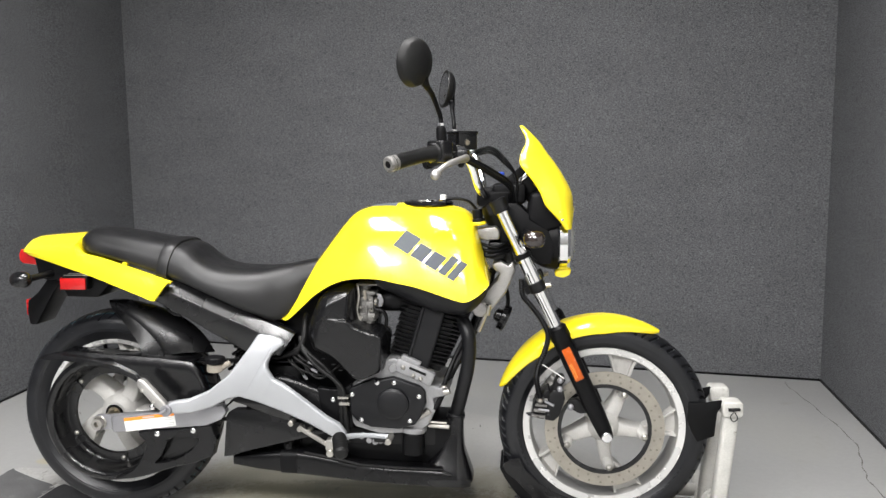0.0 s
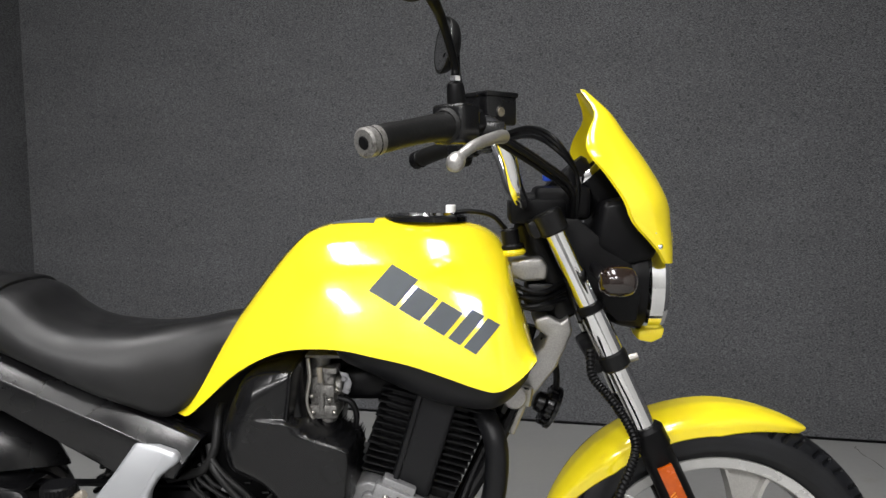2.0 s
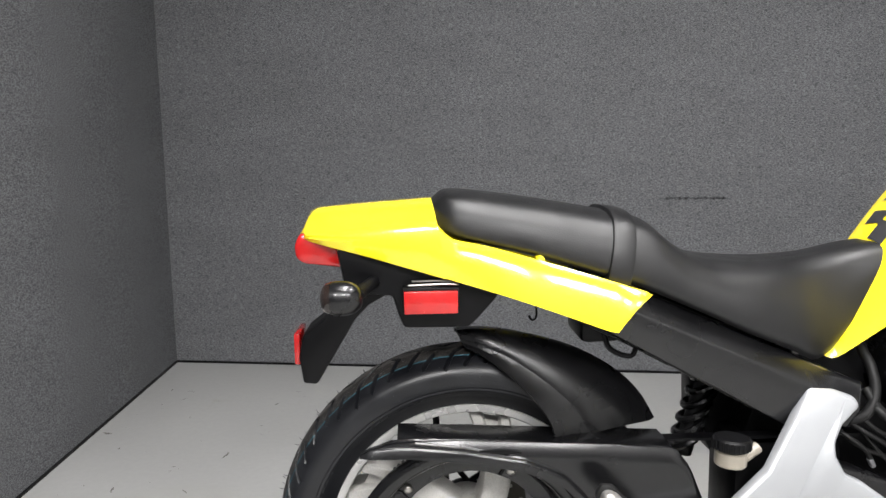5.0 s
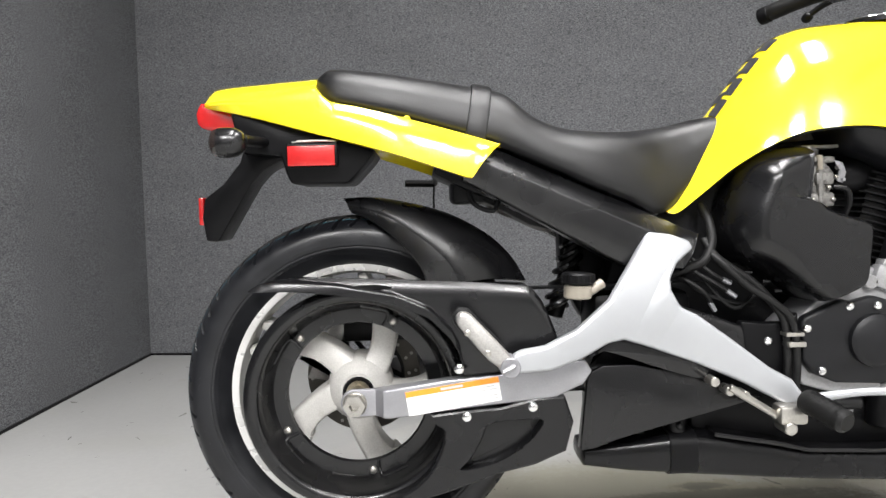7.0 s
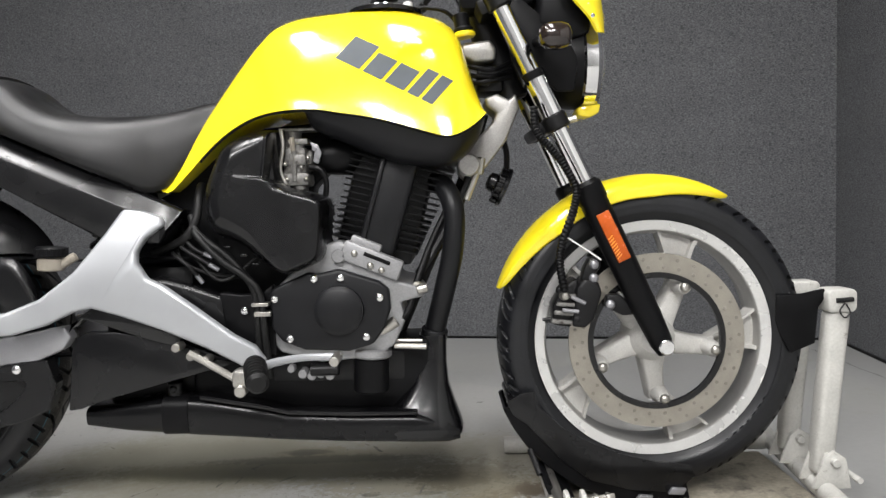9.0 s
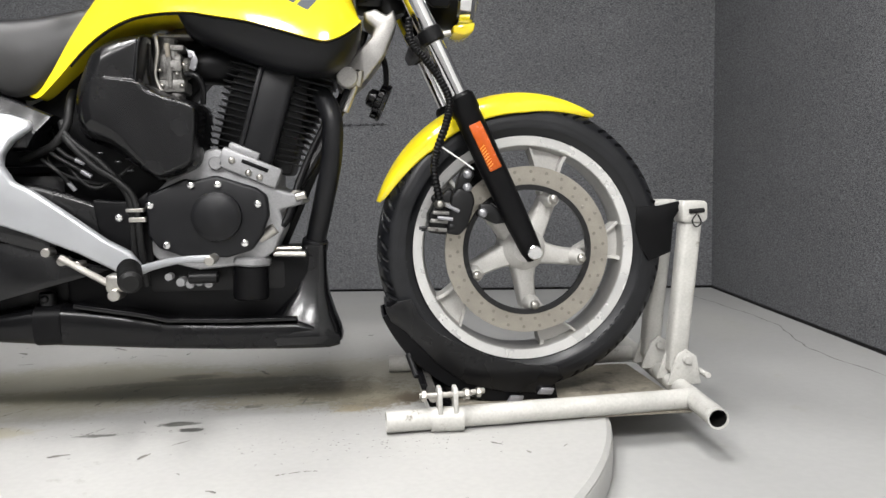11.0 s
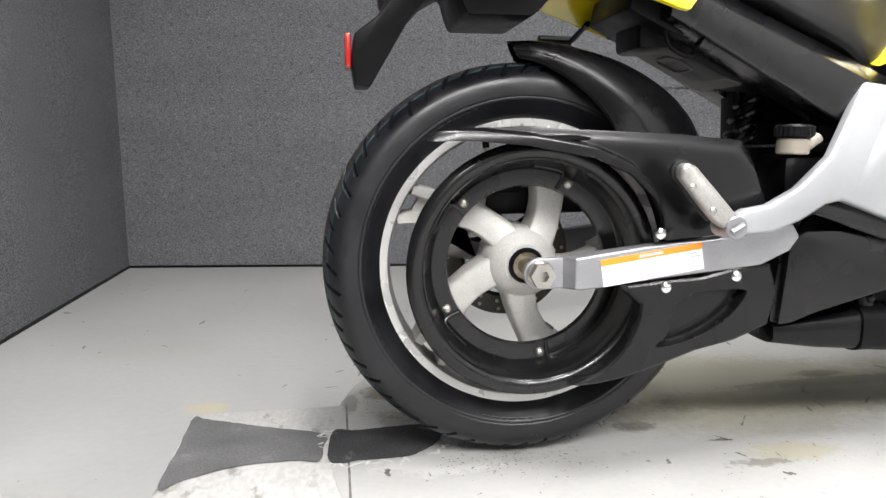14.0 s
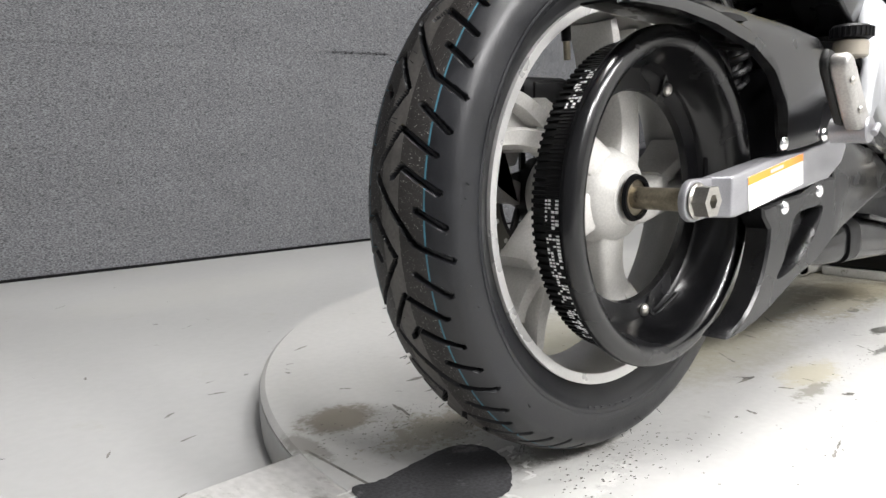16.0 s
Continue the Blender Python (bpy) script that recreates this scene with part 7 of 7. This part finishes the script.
for x, z in ((1.368, 0.012), (1.428, 0.024)):
    part("cradle_lug", prism([(x - 0.016, z - 0.004), (x + 0.012, z - 0.006), (x + 0.018, z + 0.006), (x - 0.008, z + 0.008)], -0.080, -0.0715, 0.002), SWINGSTEEL, chock)
part("cradle_clamp", join(rod((1.20, -0.20, 0.06), (1.20, 0.2, 0.06), 0.009, 12), rod((1.175, -0.205, 0.066), (1.265, -0.205, 0.066), 0.005, 10), nut((1.178, -0.205, 0.066), 0.010, 0.009, (1, 0, 0)), nut((1.252, -0.205, 0.066), 0.010, 0.009, (1, 0, 0))), STEEL, chock, "steel clamp with bolts")
for x in (1.205, 1.232):
    part("clamp_lug", prism([(-0.222, 0.035), (-0.186, 0.035), (-0.186, 0.072), (-0.192, 0.080), (-0.216, 0.080), (-0.222, 0.072)], x, x + 0.008, 0.002), WHITEMETAL, chock).matrix_world = Matrix(((0, 1, 0, 0), (1, 0, 0, 0), (0, 0, 1, 0), (0, 0, 0, 1)))
for s in SIDES:
    part("cradle_strut", rod((1.178, s * 0.110, 0.074), (1.165, s * 0.074, 0.108), 0.0055, 10), BLACKMETAL, chock)
    part("cradle_wing", prism([(1.127, 0.195), (1.150, 0.209), (1.174, 0.213), (1.186, 0.182), (1.225, 0.145), (1.27, 0.118), (1.33, 0.094), (1.39, 0.078), (1.455, 0.071), (1.463, 0.049), (1.44, 0.030), (1.418, 0.020), (1.35, 0.026), (1.277, 0.045), (1.225, 0.082), (1.183, 0.127), (1.150, 0.163)], s * 0.066, s * 0.071, 0.002), BLACKSATIN, chock, "black bent cradle cheek")
    part("tube_clamp", lathe([(0.0187, -0.028), (0.0212, -0.028), (0.0212, 0.028), (0.0187, 0.028)], Vector((0, 0, 0)), 24), WHITEMETAL, chock).matrix_world = pose(1.222, s * 0.205, zb, 0, 0, 88)
part("clamp_bolts", join(rod((1.245, -0.195, 0.062), (1.29, -0.190, 0.066), 0.005, 10), nut((1.25, -0.195, 0.062), 0.009, 0.008, (1, 0, 0)), nut((1.275, -0.192, 0.064), 0.009, 0.008, (1, 0, 0))), STEEL, chock)

# ---- marks on the floor ----
zs = TOP + 0.0006
rnd = random.Random(21)
chips = []
for i in range(260):
    if i < 180:
        x, y, z = rnd.uniform(-0.25, 1.5), rnd.uniform(-0.55, 0.75), zs
        if (x - TT[0]) ** 2 + (y - TT[1]) ** 2 > 0.78:
            continue
    else:
        x, y, z = rnd.uniform(-1.15, 0.1), rnd.uniform(0.1, 1.9), LOW + 0.0006
        if (x - TT[0]) ** 2 + (y - TT[1]) ** 2 < 0.90:
            continue
    s = rnd.choice((0.0015, 0.002, 0.003, 0.004, 0.006, 0.010))
    chips.append(moved(blob(0, 0, 0, s * rnd.uniform(0.8, 2.2), s * rnd.uniform(0.15, 0.6), i, 12, 0.9), pose(x, y, z, 0, 0, rnd.uniform(0, 180))))
specks = []
for cx, cy, sx, sy, n in ((-0.13, 0.225, 0.05, 0.035, 150), (-0.06, 0.15, 0.06, 0.04, 150), (0.02, -0.03, 0.05, 0.05, 150), (-0.07, -0.05, 0.05, 0.02, 70), (1.10, 0.03, 0.09, 0.10, 330), (1.08, -0.26, 0.12, 0.03, 90), (0.86, 0.0, 0.10, 0.006, 60), (0.62, -0.125, 0.10, 0.006, 60), (0.75, 0.05, 0.35, 0.12, 120), (0.3, -0.15, 0.3, 0.12, 60), (-0.24, 0.24, 0.03, 0.04, 40)):
    for i in range(n):
        x, y = rnd.gauss(cx, sx), rnd.gauss(cy, sy)
        if (x - TT[0]) ** 2 + (y - TT[1]) ** 2 > 0.82:
            continue
        s = rnd.uniform(0.0007, 0.0024)
        a = rnd.uniform(0, 6.28)
        specks.append([(x + s * k * math.cos(a + t), y + s * 0.7 * k * math.sin(a + t), zs + 0.0001) for t, k in ((0, 1.3), (1.3, 0.8), (2.6, 1.1), (3.9, 0.9), (5.2, 0.7))])
me = bpy.data.meshes.new("floor_specks")
me.from_pydata([p for q in specks for p in q], [], [tuple(range(5 * i, 5 * i + 5)) for i in range(len(specks))])
me.materials.append(STAIN)
tagged(new("floor_specks", me), "fine dark grit specks on the white turntable", "grit", kind="stuff")
for pts in (((0.30, -0.28), (0.40, -0.272), (0.50, -0.265)), ((0.95, -0.36), (0.985, -0.352), (1.01, -0.353)), ((0.40, 0.02), (0.43, 0.06)), ((0.60, -0.12), (0.62, -0.09)), ((-0.02, -0.35), (0.06, -0.342)), ((0.15, -0.22), (0.2, -0.21))):
    for i, (p, q) in enumerate(zip(spline([(*v, 0) for v in pts], 5), spline([(*v, 0) for v in pts], 5)[1:])):
        if i % 3 != 2:
            chips.append(moved(blob(0, 0, 0, (q - p).length * 0.6, 0.0018, i, 10, 0.8), pose(p.x, p.y, zs, 0, 0, math.degrees(math.atan2(q.y - p.y, q.x - p.x)))))
tagged(part("floor_chips", join(*chips), STAIN), "small dark scuffs and chips in the floor paint", "scuffs", kind="stuff")
crack = spline([(2.44, 1.60), (2.43, 1.53), (2.436, 1.24), (2.43, 0.84), (2.36, 0.60), (2.32, 0.42), (2.33, 0.1)], 8)
bm = bmesh.new()
ed = [[bm.verts.new((p.x + s * (0.0018 + 0.0012 * math.sin(i * 2.3)) + 0.004 * math.sin(i * 1.3), p.y, LOW + 0.0006)) for s in (-1, 1)] for i, p in enumerate(crack)]
for a, b in zip(ed, ed[1:]):
    bm.faces.new((a[0], a[1], b[1], b[0]))
tagged(part("floor_crack", bm, STAIN), "thin dark crack across the painted floor", "crack", kind="structure")
part("seam_line", box(-0.2635, -0.2600, -0.36, 0.236, TOP - 0.0005, TOP + 0.0004, 0), STAIN, bridge)
def patch(pts, z, mat, n=4):
    bm = bmesh.new()
    rg = random.Random(len(pts))
    bm.faces.new([bm.verts.new((p[0] + rg.uniform(-0.0010, 0.0010), p[1] + rg.uniform(-0.0012, 0.0012), z)) for p in spline(pts, n, True)])
    return part("grip_patch", bm, mat)
flakes = []
for i in range(34):
    t = rnd.random()
    if t < 0.55:
        a = rnd.uniform(-1.2, 0.8)
        x, y = -0.150 + 0.050 * math.cos(a) + rnd.uniform(-0.004, 0.012), 0.055 + 0.062 * math.sin(a) + rnd.uniform(-0.008, 0.008)
    elif t < 0.8:
        x, y = rnd.uniform(-0.29, -0.17), -0.016 + rnd.uniform(-0.010, 0.006)
    else:
        x, y = rnd.uniform(-0.308, -0.286), rnd.uniform(-0.02, 0.12)
    s = rnd.uniform(0.0018, 0.006)
    flakes.append(moved(blob(0, 0, 0, s * 2.4, s * 0.55, i + 300, 14, 0.9), pose(x, y, zs + 0.0002 + 0.00001 * i, 0, 0, rnd.uniform(0, 180))))
tagged(part("paint_flakes", join(*flakes), PAINTEDGE), "bare white chipped paint round the grip patch", "paint chips", kind="stuff")
tagged(patch([(-0.286, 0.108), (-0.25, 0.108), (-0.215, 0.110), (-0.155, 0.116), (-0.120, 0.108), (-0.106, 0.080), (-0.118, 0.036), (-0.15, 0.002), (-0.174, -0.012), (-0.238, -0.013), (-0.290, -0.011)], zs + 0.0006, GRIT, 8), "black worn grip patch on the turntable edge", "grip patch", kind="structure")
tagged(patch([(-0.531, 0.213), (-0.510, 0.206), (-0.489, 0.195), (-0.44, 0.170), (-0.390, 0.145), (-0.35, 0.128), (-0.298, 0.098), (-0.300, 0.05), (-0.306, -0.004), (-0.34, 0.004), (-0.372, 0.005), (-0.413, 0.001), (-0.448, -0.009), (-0.50, -0.035), (-0.531, -0.06), (-0.5315, 0.08)], zs + 0.0003, GRITGREY, 6), "grey worn grip patch on the plank", "grip patch", kind="structure")
